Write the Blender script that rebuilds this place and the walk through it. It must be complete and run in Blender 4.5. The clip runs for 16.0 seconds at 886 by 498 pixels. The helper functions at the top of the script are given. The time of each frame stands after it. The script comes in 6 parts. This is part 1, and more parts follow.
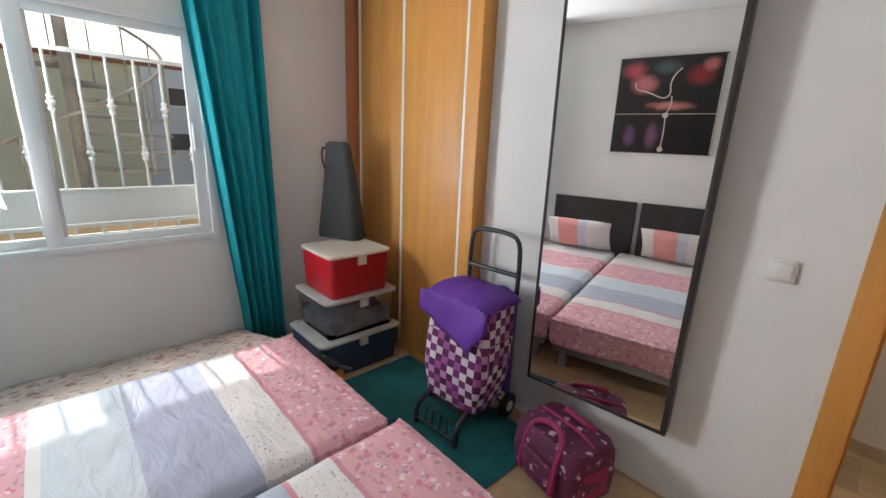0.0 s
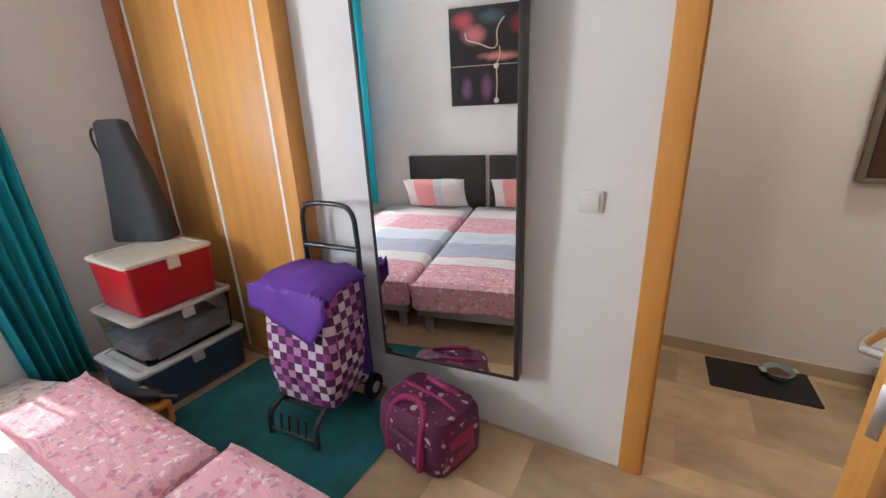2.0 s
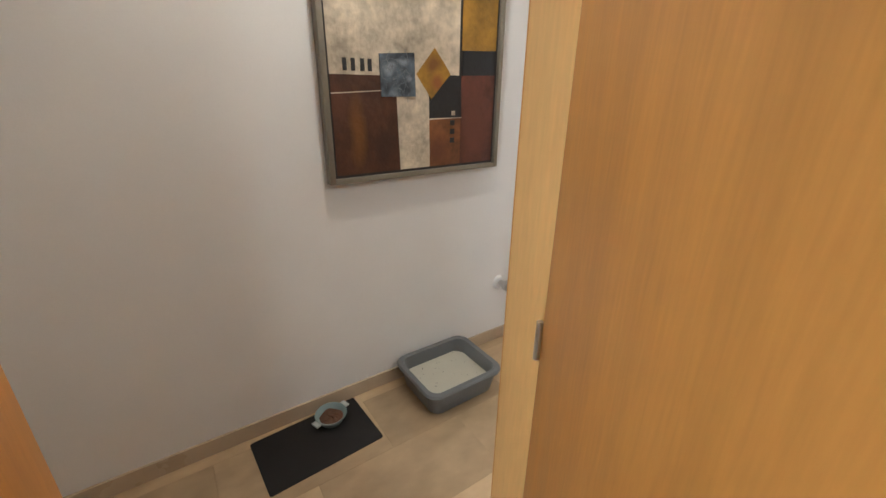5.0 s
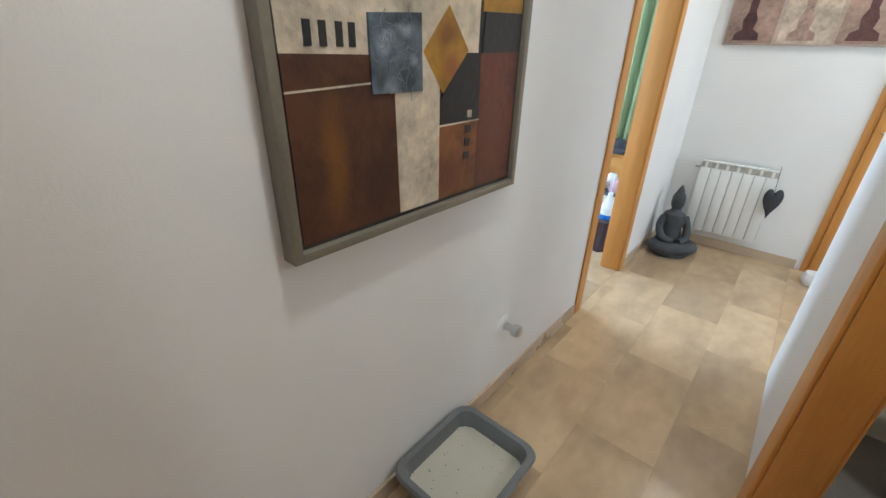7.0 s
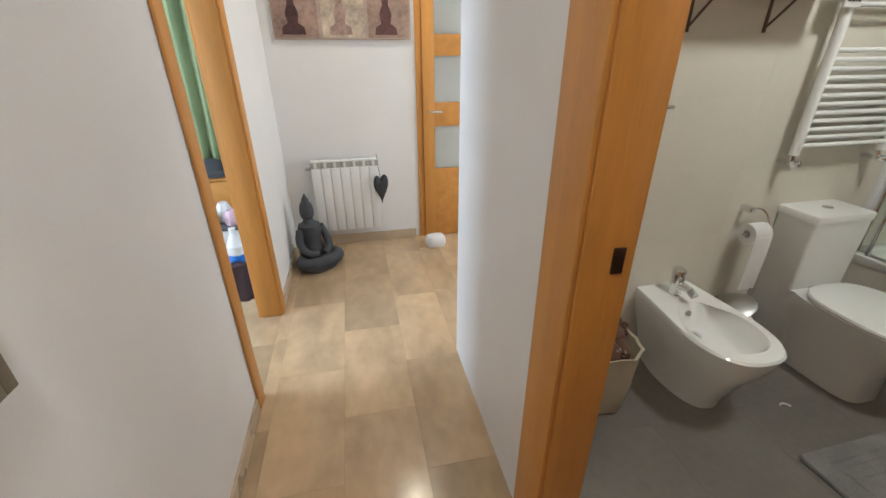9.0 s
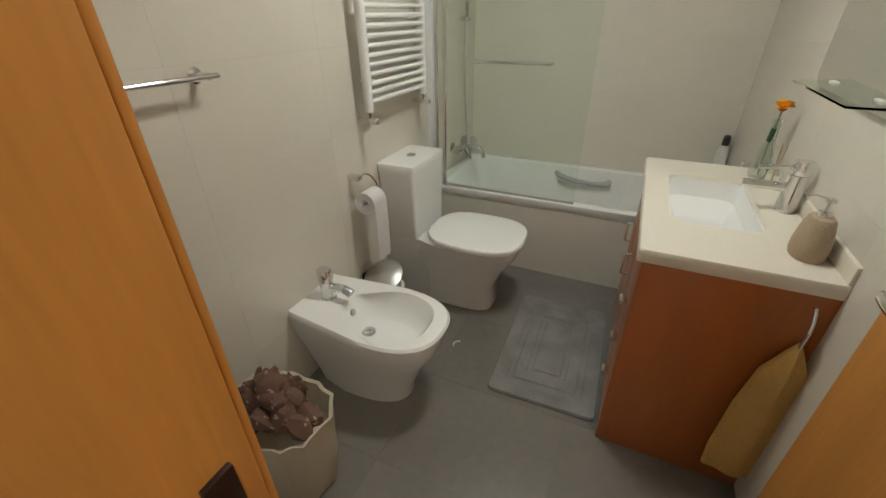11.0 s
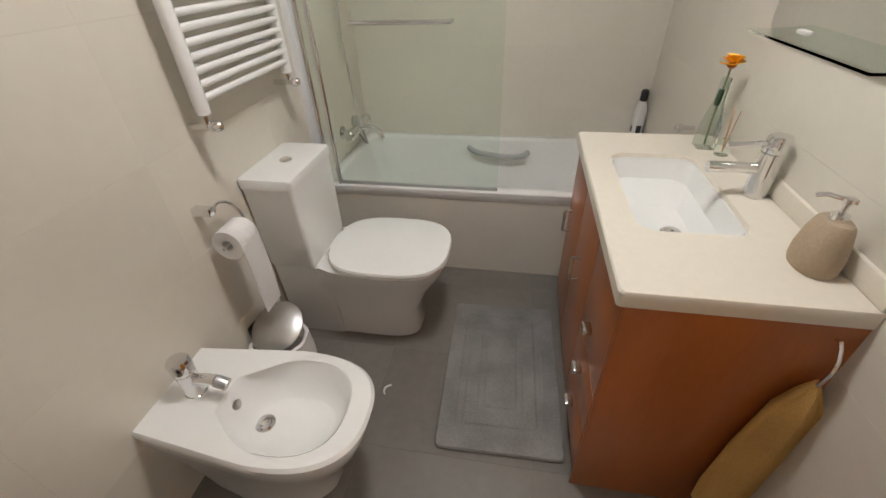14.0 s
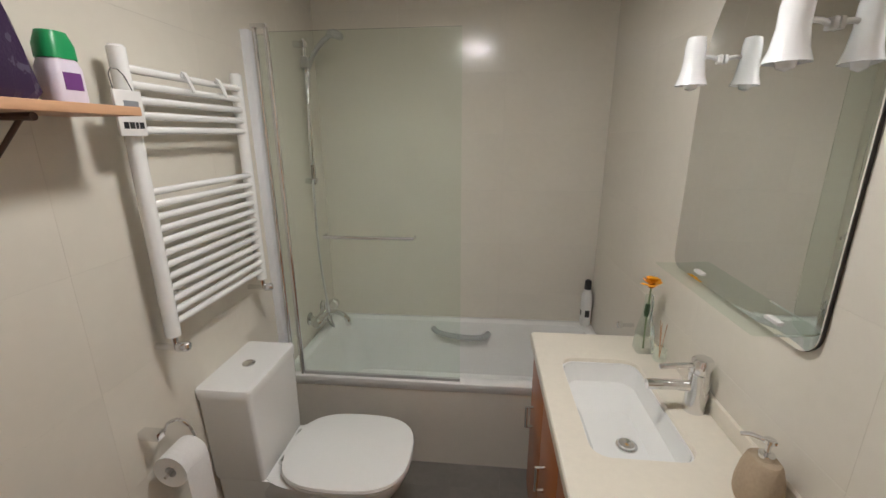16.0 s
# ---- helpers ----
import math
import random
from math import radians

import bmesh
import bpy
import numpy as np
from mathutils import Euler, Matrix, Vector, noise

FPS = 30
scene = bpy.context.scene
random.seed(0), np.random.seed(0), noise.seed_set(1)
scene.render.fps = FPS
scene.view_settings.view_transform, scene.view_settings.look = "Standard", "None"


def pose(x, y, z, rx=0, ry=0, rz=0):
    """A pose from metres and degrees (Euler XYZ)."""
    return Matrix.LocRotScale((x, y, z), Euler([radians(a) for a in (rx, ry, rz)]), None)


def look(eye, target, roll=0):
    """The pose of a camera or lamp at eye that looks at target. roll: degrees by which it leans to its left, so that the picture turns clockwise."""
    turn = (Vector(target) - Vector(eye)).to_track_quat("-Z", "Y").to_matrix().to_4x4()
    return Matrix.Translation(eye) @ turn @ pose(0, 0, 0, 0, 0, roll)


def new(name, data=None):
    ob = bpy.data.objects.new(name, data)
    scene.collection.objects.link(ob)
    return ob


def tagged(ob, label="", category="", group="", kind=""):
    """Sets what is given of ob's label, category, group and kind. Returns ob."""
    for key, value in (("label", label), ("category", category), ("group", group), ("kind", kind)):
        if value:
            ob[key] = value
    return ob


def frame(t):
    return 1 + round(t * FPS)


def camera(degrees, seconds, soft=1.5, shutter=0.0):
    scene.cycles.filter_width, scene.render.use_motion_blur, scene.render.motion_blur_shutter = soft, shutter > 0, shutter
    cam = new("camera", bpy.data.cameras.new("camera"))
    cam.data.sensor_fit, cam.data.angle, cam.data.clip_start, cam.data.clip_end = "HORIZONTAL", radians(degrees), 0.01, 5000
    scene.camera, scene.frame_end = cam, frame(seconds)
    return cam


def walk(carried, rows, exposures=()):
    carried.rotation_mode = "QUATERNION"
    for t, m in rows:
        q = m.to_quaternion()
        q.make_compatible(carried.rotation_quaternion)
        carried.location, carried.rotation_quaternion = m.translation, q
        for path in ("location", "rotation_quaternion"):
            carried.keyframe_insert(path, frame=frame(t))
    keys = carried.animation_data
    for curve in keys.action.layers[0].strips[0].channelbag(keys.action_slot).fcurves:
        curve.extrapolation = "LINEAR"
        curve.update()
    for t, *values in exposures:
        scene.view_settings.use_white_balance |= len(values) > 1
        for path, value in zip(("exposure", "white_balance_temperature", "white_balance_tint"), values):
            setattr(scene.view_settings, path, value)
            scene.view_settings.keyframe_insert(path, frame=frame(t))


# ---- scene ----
cam = camera(94.7, 16.0)
PATH = [
    (0, (-0.016, -1.806, 1.516), (-1.417, -0.472, 1.009), 2.5),
    (0.5, (-0.002, -1.788, 1.539), (-1.322, -0.328, 1.18), 2.1),
    (1, (0.001, -1.765, 1.537), (-1.239, -0.246, 1.142), 0.9),
    (1.5, (0.019, -1.67, 1.5), (-1.115, -0.116, 0.953), -1.0),
    (2, (0.051, -1.508, 1.464), (-0.888, 0.136, 0.82), -2.4),
    (2.5, (0.094, -1.314, 1.445), (-0.586, 0.432, 0.748), -3.1),
    (3, (0.102, -1.11, 1.436), (-0.237, 0.725, 0.716), -3.1),
    (3.5, (0.104, -0.907, 1.449), (0.16, 0.958, 0.729), -2.0),
    (4, (0.168, -0.746, 1.459), (0.546, 1.075, 0.723), -1.3),
    (4.5, (0.2, -0.593, 1.451), (0.956, 1.097, 0.695), 0.3),
    (4.7, (0.243, -0.555, 1.425), (1.133, 1.073, 0.68), 0.6),
    (6.8, (0.368, 0.357, 1.481), (1.749, 1.526, 0.629), 1.3),
    (7, (0.437, 0.361, 1.482), (1.808, 1.523, 0.605), 1.7),
    (7.5, (0.573, 0.517, 1.466), (2.073, 1.464, 0.542), 2.2),
    (8, (0.764, 0.622, 1.493), (2.498, 1.094, 0.616), 2.4),
    (8.5, (0.93, 0.618, 1.528), (2.732, 0.651, 0.659), 0.4),
    (9, (1.088, 0.569, 1.497), (2.848, 0.193, 0.624), -0.2),
    (9.5, (1.248, 0.443, 1.458), (2.838, -0.369, 0.557), 0.0),
    (10, (1.35, 0.348, 1.438), (2.668, -0.842, 0.518), 0.2),
    (10.2, (1.391, 0.312, 1.434), (2.576, -1.004, 0.507), 0.2),
    (12.3, (1.668, -0.212, 1.43), (2.096, -1.843, 0.353), -1.7),
    (12.5, (1.679, -0.255, 1.429), (2.109, -1.846, 0.295), -2.1),
    (13, (1.7, -0.291, 1.387), (2.117, -1.808, 0.151), -2.9),
    (13.5, (1.701, -0.318, 1.391), (2.074, -1.843, 0.153), -2.7),
    (14, (1.682, -0.342, 1.421), (1.994, -1.93, 0.245), -2.3),
    (14.5, (1.661, -0.356, 1.446), (1.923, -2.031, 0.385), -1.7),
    (15, (1.654, -0.368, 1.505), (1.878, -2.147, 0.617), -1.0),
    (15.5, (1.643, -0.371, 1.575), (1.853, -2.229, 0.866), -0.7),
    (16, (1.657, -0.363, 1.645), (1.849, -2.279, 1.105), -0.3),
]
walk(cam, [(t, look(eye, target, roll)) for t, eye, target, roll in PATH],
     [(0, -0.16, 6400, 8), (1.0, -0.10, 6300, 8), (2.2, 0.20, 6350, 11), (3, 0.34, 6350, 11), (4.0, 0.24, 6450, 11), (4.6, 0.28, 6200, 8), (6.9, 0.28, 5450, 0), (8.0, 0.38, 5700, 2), (8.6, 0.26, 5900, 5), (9.0, 0.10, 6000, 5), (9.5, -0.04, 6050, 2), (10.2, -0.02, 6250, 0), (12.4, 0.38, 6100, 12), (13.7, 0.38, 6100, 12), (14.7, 0.36, 6100, 12), (15.2, 0.23, 6080, 12), (16, 0.05, 6080, 12)])

# ---- world, sun, large lights ----
SUN_DIR = Vector((1.1, 0.10, -0.75)).normalized()
world = bpy.data.worlds.new("sky")
scene.world = world
world.use_nodes = True
wn = world.node_tree.nodes
sky = wn.new("ShaderNodeTexSky")
sky.sky_type = "NISHITA"
sky.sun_disc = False
sky.dust_density, sky.ozone_density = 3.0, 0.6
sky.sun_elevation = math.asin(-SUN_DIR.z)
sky.sun_rotation = math.atan2(-SUN_DIR.x, -SUN_DIR.y)
world.node_tree.links.new(sky.outputs[0], wn["Background"].inputs[0])
wn["Background"].inputs[1].default_value = 0.15


def lamp(name, kind, m, energy, color, size=0.2, size_y=None):
    data = bpy.data.lights.new(name, kind)
    data.energy, data.color = energy, color
    if kind == "AREA":
        data.size = size
        if size_y:
            data.shape, data.size_y = "RECTANGLE", size_y
    elif kind == "SUN":
        data.angle = radians(0.5)
    else:
        data.shadow_soft_size = size
    ob = new(name, data)
    ob.matrix_world = m
    return ob


lamp("sun", "SUN", look((0, 0, 0), SUN_DIR), 5.0, (1.0, 0.95, 0.86))
# daylight in the openings
lamp("bedroom_window_light", "AREA", look((-3.12, -2.39, 1.48), (-0.8, -1.6, 2.9)), 58, (0.95, 0.97, 1.0), 0.64, 1.15)
lamp("second_bedroom_window_light", "AREA", look((2.9, 3.78, 1.5), (2.5, 0, 0.9)), 78, (0.70, 0.83, 1.0), 1.2, 1.2)
lamp("living_window_light", "AREA", look((3.6, -1.85, 1.5), (3.7, 1.0, 1.0)), 22, (0.95, 0.97, 1.0), 1.2, 1.2)
# ceiling lamps that are lit; the hall one near the door is added fill
lamp("hall_bulb", "AREA", look((3.75, 0.28, 2.645), (3.75, 0.28, 0)), 6.5, (1.0, 0.88, 0.72), 0.14)
lamp("hall_fill_near_door", "AREA", look((0.95, 0.62, 2.645), (0.95, 0.62, 0)), 9, (1.0, 0.92, 0.82), 0.14)
lamp("bathroom_bulb", "AREA", look((1.745, -1.28, 2.385), (1.745, -1.28, 0)), 13.6, (1.0, 0.95, 0.87), 0.22)


# ---- materials ----
def mat(name, col, rough=0.5, metal=0.0, var=0.06, scale=3.0, fine=60.0, bump=0.08, stretch=(1, 1, 1), each=0.0, coat=0.0):
    m = bpy.data.materials.new(name)
    m.use_nodes = True
    nt = m.node_tree
    n, l = nt.nodes, nt.links
    b = n["Principled BSDF"]
    b.inputs["Metallic"].default_value = metal
    b.inputs["Coat Weight"].default_value = coat
    tc = n.new("ShaderNodeTexCoord")
    mp = n.new("ShaderNodeMapping")
    mp.inputs["Scale"].default_value = stretch
    l.new(tc.outputs["Object"], mp.inputs[0])
    big, small = n.new("ShaderNodeTexNoise"), n.new("ShaderNodeTexNoise")
    for t, s, d in ((big, scale, 4), (small, fine, 3)):
        t.inputs["Scale"].default_value = s
        t.inputs["Detail"].default_value = d
        l.new(mp.outputs[0], t.inputs[0])
    add = n.new("ShaderNodeMath")
    add.operation = "MULTIPLY_ADD"
    add.inputs[1].default_value = 0.45
    l.new(small.outputs["Fac"], add.inputs[0])
    l.new(big.outputs["Fac"], add.inputs[2])
    ramp = n.new("ShaderNodeMapRange")
    ramp.clamp = False
    ramp.inputs[1].default_value, ramp.inputs[2].default_value = 0.45, 1.0
    ramp.inputs[3].default_value, ramp.inputs[4].default_value = 1 - var * 1.6, 1 + var * 1.6
    l.new(add.outputs[0], ramp.inputs[0])
    value = ramp.outputs[0]
    if each:
        shift = n.new("ShaderNodeVectorMath")
        rnd = n.new("ShaderNodeObjectInfo")
        far = n.new("ShaderNodeVectorMath")
        far.operation = "SCALE"
        far.inputs[0].default_value = (37.0, 53.0, 19.0)
        l.new(rnd.outputs["Random"], far.inputs["Scale"])
        l.new(mp.outputs[0], shift.inputs[0])
        l.new(far.outputs[0], shift.inputs[1])
        for t in (big, small):
            l.new(shift.outputs[0], t.inputs[0])
        info, mr, mul = n.new("ShaderNodeObjectInfo"), n.new("ShaderNodeMapRange"), n.new("ShaderNodeMath")
        mr.inputs[3].default_value, mr.inputs[4].default_value = 1 - each, 1 + each
        mul.operation = "MULTIPLY"
        l.new(info.outputs["Random"], mr.inputs[0])
        l.new(mr.outputs[0], mul.inputs[0])
        l.new(value, mul.inputs[1])
        value = mul.outputs[0]
    tint = n.new("ShaderNodeVectorMath")
    tint.operation = "SCALE"
    tint.inputs[0].default_value = col
    l.new(value, tint.inputs["Scale"])
    l.new(tint.outputs[0], b.inputs["Base Color"])
    rr = n.new("ShaderNodeMapRange")
    rr.inputs[3].default_value, rr.inputs[4].default_value = rough * 0.85, min(1, rough * 1.15)
    l.new(big.outputs["Fac"], rr.inputs[0])
    l.new(rr.outputs[0], b.inputs["Roughness"])
    if bump:
        bp = n.new("ShaderNodeBump")
        bp.inputs["Strength"].default_value = bump
        bp.inputs["Distance"].default_value = 0.004
        l.new(small.outputs["Fac"], bp.inputs["Height"])
        l.new(bp.outputs[0], b.inputs["Normal"])
    return m


def glass(name, tint=(0.95, 1, 0.97), rough=0.0, ior=1.45):
    m = bpy.data.materials.new(name)
    m.use_nodes = True
    b = m.node_tree.nodes["Principled BSDF"]
    b.inputs["Base Color"].default_value = (*tint, 1)
    b.inputs["Roughness"].default_value = rough
    b.inputs["Transmission Weight"].default_value = 1
    b.inputs["IOR"].default_value = ior
    return m


def glow(name, col, strength):
    m = bpy.data.materials.new(name)
    m.use_nodes = True
    b = m.node_tree.nodes["Principled BSDF"]
    b.inputs["Base Color"].default_value = (0.9, 0.9, 0.9, 1)
    b.inputs["Emission Color"].default_value = (*col, 1)
    b.inputs["Emission Strength"].default_value = strength
    return m


def spotted(name, ground, spots, scale, size, rough=0.85, soft=0.04, var=0.05):
    """A cloth with small printed motifs of several colours."""
    m = mat(name, ground, rough, var=var, scale=4, fine=180, bump=0.25)
    nt = m.node_tree
    n, l = nt.nodes, nt.links
    b = n["Principled BSDF"]
    base = b.inputs["Base Color"].links[0].from_socket
    tc = n.new("ShaderNodeTexCoord")
    for k, col in enumerate(spots):
        v, mr, mx = n.new("ShaderNodeTexVoronoi"), n.new("ShaderNodeMapRange"), n.new("ShaderNodeMix")
        mp = n.new("ShaderNodeMapping")
        mp.inputs["Location"].default_value = (k * 3.7, k * 1.9, k * 0.8)
        mp.inputs["Rotation"].default_value = (0.3 * k, 0.2, 0.5 + 0.7 * k)
        l.new(tc.outputs["Object"], mp.inputs[0])
        wob, addv = n.new("ShaderNodeTexNoise"), n.new("ShaderNodeVectorMath")
        wob.inputs["Scale"].default_value = scale * 2.5
        sc = n.new("ShaderNodeVectorMath")
        sc.operation = "SCALE"
        sc.inputs["Scale"].default_value = 0.7 / scale
        l.new(mp.outputs[0], wob.inputs[0])
        l.new(wob.outputs["Color"], sc.inputs[0])
        l.new(mp.outputs[0], addv.inputs[0])
        l.new(sc.outputs[0], addv.inputs[1])
        v.inputs["Scale"].default_value = scale * (1 + 0.35 * k)
        v.inputs["Randomness"].default_value = 1
        l.new(addv.outputs[0], v.inputs[0])
        mr.inputs[1].default_value, mr.inputs[2].default_value = size, size + soft
        mr.inputs[3].default_value, mr.inputs[4].default_value = 0.85, 0
        l.new(v.outputs["Distance"], mr.inputs[0])
        mx.data_type = "RGBA"
        l.new(mr.outputs[0], mx.inputs[0])
        l.new(base, mx.inputs[6])
        mx.inputs[7].default_value = (*col, 1)
        base = mx.outputs[2]
    l.new(base, b.inputs["Base Color"])
    return m


wall_white = mat("white_wall_paint", (0.80, 0.785, 0.77), 0.75, var=0.02, fine=220, bump=0.10)
ceiling_white = mat("white_ceiling_paint", (0.84, 0.835, 0.82), 0.85, var=0.015, fine=160, bump=0.06)
veneer = mat("orange_wood_veneer", (0.60, 0.275, 0.060), 0.50, var=0.10, scale=2.2, fine=26, bump=0.03, stretch=(6, 6, 0.5), coat=0.05)
veneer_flat = mat("orange_wood_veneer_across", (0.60, 0.275, 0.060), 0.50, var=0.10, scale=2.2, fine=26, bump=0.03, stretch=(0.5, 6, 6), coat=0.05)
cherry = mat("reddish_cherry_veneer", (0.37, 0.110, 0.024), 0.34, var=0.08, scale=2.0, fine=30, bump=0.03, stretch=(5, 5, 0.6), coat=0.2)
marble = mat("beige_marble_tile", (0.52, 0.372, 0.222), 0.20, var=0.15, scale=2.6, fine=9, bump=0.01, stretch=(1, 1.6, 1), each=0.18, coat=0.1)
marble_skirt = mat("beige_marble_skirting", (0.52, 0.41, 0.29), 0.28, var=0.05, scale=4.0, fine=24, bump=0.02)
grout = mat("grey_beige_grout", (0.51, 0.38, 0.24), 0.9)
cream_tile = mat("cream_ceramic_tile", (0.70, 0.66, 0.575), 0.20, var=0.02, scale=2.0, fine=30, bump=0.015, each=0.010, coat=0.1)
cream_grout = mat("cream_grout", (0.68, 0.64, 0.56), 0.9)
slate_tile = mat("dark_grey_floor_tile", (0.180, 0.166, 0.148), 0.30, var=0.10, scale=2.2, fine=30, bump=0.03, each=0.03)
slate_grout = mat("dark_grout", (0.17, 0.165, 0.155), 0.9)
porcelain = mat("white_glazed_porcelain", (0.83, 0.83, 0.81), 0.12, var=0.01, bump=0.0, coat=0.3)
enamel = mat("white_enamel", (0.82, 0.82, 0.80), 0.22, var=0.015, bump=0.0)
plastic_white = mat("white_plastic", (0.74, 0.725, 0.70), 0.35, var=0.02, bump=0.0)
aluminium_white = mat("white_lacquered_aluminium", (0.80, 0.81, 0.82), 0.35, var=0.02, bump=0.0)
chrome = mat("chrome", (0.80, 0.80, 0.80), 0.10, metal=1.0, var=0.02, bump=0.0)
brushed = mat("brushed_steel", (0.60, 0.60, 0.60), 0.28, metal=1.0, var=0.05, bump=0.02)
black_wood = mat("black_brown_wood", (0.030, 0.026, 0.025), 0.45, var=0.2, scale=3, fine=30, bump=0.05)
black_plastic = mat("black_plastic", (0.02, 0.02, 0.022), 0.4, var=0.1)
mirror_mat = mat("mirror_silver", (0.93, 0.94, 0.93), 0.01, metal=1.0, var=0.0, bump=0.0)
clear_glass = glass("clear_glass", (0.86, 0.94, 0.90), 0.05, 1.06)
vase_glass = glass("grey_green_vase_glass", (0.74, 0.80, 0.75), 0.18, 1.08)
shelf_glass = glass("pale_green_shelf_glass", (0.86, 0.93, 0.88), 0.0, 1.02)
thin_pane = glass("window_glass", (1, 1, 1), 0.0, 1.02)
screen_glass = glass("green_tinted_screen_glass", (0.90, 0.96, 0.91), 0.0, 1.08)
frosted = glass("frosted_glass", (0.93, 0.95, 0.93), 0.35, 1.2)
teal_cloth = mat("teal_curtain_cloth", (0.018, 0.43, 0.50), 0.8, var=0.12, scale=3, fine=240, bump=0.2)


def translucent(m, col, share):
    """Let part of the light through a thin cloth."""
    n, l = m.node_tree.nodes, m.node_tree.links
    tr, mix = n.new("ShaderNodeBsdfTranslucent"), n.new("ShaderNodeMixShader")
    tr.inputs[0].default_value = (*col, 1)
    mix.inputs[0].default_value = share
    l.new(n["Principled BSDF"].outputs[0], mix.inputs[1])
    l.new(tr.outputs[0], mix.inputs[2])
    l.new(mix.outputs[0], n["Material Output"].inputs[0])


translucent(teal_cloth, (0.012, 0.36, 0.44), 0.35)
teal_rug = mat("teal_short_pile", (0.008, 0.115, 0.125), 0.95, var=0.25, scale=6, fine=160, bump=0.8)
grey_rug = mat("grey_bath_mat_pile", (0.225, 0.22, 0.21), 0.95, var=0.18, scale=7, fine=150, bump=0.9)
pink_floral = spotted("pink_floral_print", (0.70, 0.38, 0.42), [(0.60, 0.20, 0.28), (0.82, 0.68, 0.68), (0.40, 0.27, 0.34)], 17, 0.24)
white_dotted = spotted("white_dotted_print", (0.74, 0.71, 0.70), [(0.30, 0.28, 0.36), (0.60, 0.34, 0.40)], 46, 0.16)
pink_line = mat("dusty_pink_cloth", (0.60, 0.27, 0.32), 0.85, fine=200, bump=0.2)
lavender = mat("blue_grey_cloth", (0.42, 0.45, 0.56), 0.85, var=0.06, fine=200, bump=0.25)
pale_blue = mat("pale_blue_cloth", (0.60, 0.66, 0.72), 0.85, var=0.05, fine=200, bump=0.25)
white_cloth = mat("white_cotton", (0.76, 0.75, 0.74), 0.85, var=0.04, fine=200, bump=0.25)
salmon_cloth = mat("salmon_pink_cloth", (0.76, 0.35, 0.34), 0.85, var=0.05, fine=200, bump=0.2)
patch_throw = spotted("faded_patchwork_throw", (0.55, 0.46, 0.40), [(0.40, 0.15, 0.14), (0.62, 0.55, 0.50), (0.25, 0.15, 0.14)], 11, 0.26)
grey_felt = mat("grey_felt_cloth", (0.060, 0.062, 0.066), 0.95, var=0.15, fine=220, bump=0.3)


def wrinkled(m, size=5.0, deep=0.03):
    """Soft creases of a loosely spread cover."""
    n, l = m.node_tree.nodes, m.node_tree.links
    b = n["Principled BSDF"]
    tc, mp, t, bp = n.new("ShaderNodeTexCoord"), n.new("ShaderNodeMapping"), n.new("ShaderNodeTexNoise"), n.new("ShaderNodeBump")
    mp.inputs["Rotation"].default_value = (0, 0, 0.7)
    mp.inputs["Scale"].default_value = (1.0, 2.6, 1.0)
    l.new(tc.outputs["Object"], mp.inputs[0])
    l.new(mp.outputs[0], t.inputs[0])
    t.inputs["Scale"].default_value, t.inputs["Detail"].default_value, t.inputs["Distortion"].default_value = size, 3, 1.2
    bp.inputs["Strength"].default_value, bp.inputs["Distance"].default_value = 0.45, deep
    l.new(t.outputs["Fac"], bp.inputs["Height"])
    old = b.inputs["Normal"].links
    if old:
        l.new(old[0].from_socket, bp.inputs["Normal"])
    l.new(bp.outputs[0], b.inputs["Normal"])


for cloth in (pink_floral, white_dotted, pink_line, lavender, pale_blue):
    wrinkled(cloth)
wrinkled(white_cloth, 7.0, 0.012)
bed_grey = mat("grey_painted_bed_base", (0.27, 0.28, 0.295), 0.5, var=0.1)

# ---- mesh helpers ----
Z = Vector((0, 0, 1))


def bx(bm, x0, y0, z0, x1, y1, z1, bev=0.0, seg=2):
    v = bmesh.ops.create_cube(bm, size=1, matrix=Matrix.Translation(((x0 + x1) / 2, (y0 + y1) / 2, (z0 + z1) / 2)) @ Matrix.Diagonal((abs(x1 - x0), abs(y1 - y0), abs(z1 - z0), 1)))["verts"]
    if bev:
        bmesh.ops.bevel(bm, geom=list({e for a in v for e in a.link_edges}), offset=bev, segments=seg, affect="EDGES", profile=0.5)
    return bm


def box(*a, **k):
    return bx(bmesh.new(), *a, **k)


def rings(bm, loops, closed=True, cap=True):
    """Skin a row of loops of points."""
    vs = [[bm.verts.new(p) for p in r] for r in loops]
    n = len(vs[0])
    for a, b in zip(vs, vs[1:]):
        for i in range(n if closed else n - 1):
            j = (i + 1) % n
            bm.faces.new((a[i], a[j], b[j], b[i]))
    if cap and closed:
        bm.faces.new(list(reversed(vs[0])))
        bm.faces.new(vs[-1])
    return bm


def circle(c, r, n, axis=Z, ry=None):
    axis = Vector(axis).normalized()
    u = axis.orthogonal().normalized() if abs(axis.z) < 0.99 else Vector((1, 0, 0))
    w = axis.cross(u)
    c = Vector(c)
    return [c + u * r * math.cos(2 * math.pi * i / n) + w * (ry or r) * math.sin(2 * math.pi * i / n) for i in range(n)]


def rod(bm, p0, p1, r, r1=None, n=14):
    p0, p1 = Vector(p0), Vector(p1)
    ax = p1 - p0
    return rings(bm, [circle(p0, r, n, ax), circle(p1, r if r1 is None else r1, n, ax)])


def lathe(bm, profile, c=(0, 0, 0), n=24, axis=Z):
    axis = Vector(axis).normalized()
    return rings(bm, [circle(Vector(c) + axis * z, max(r, 0.0005), n, axis) for r, z in profile])


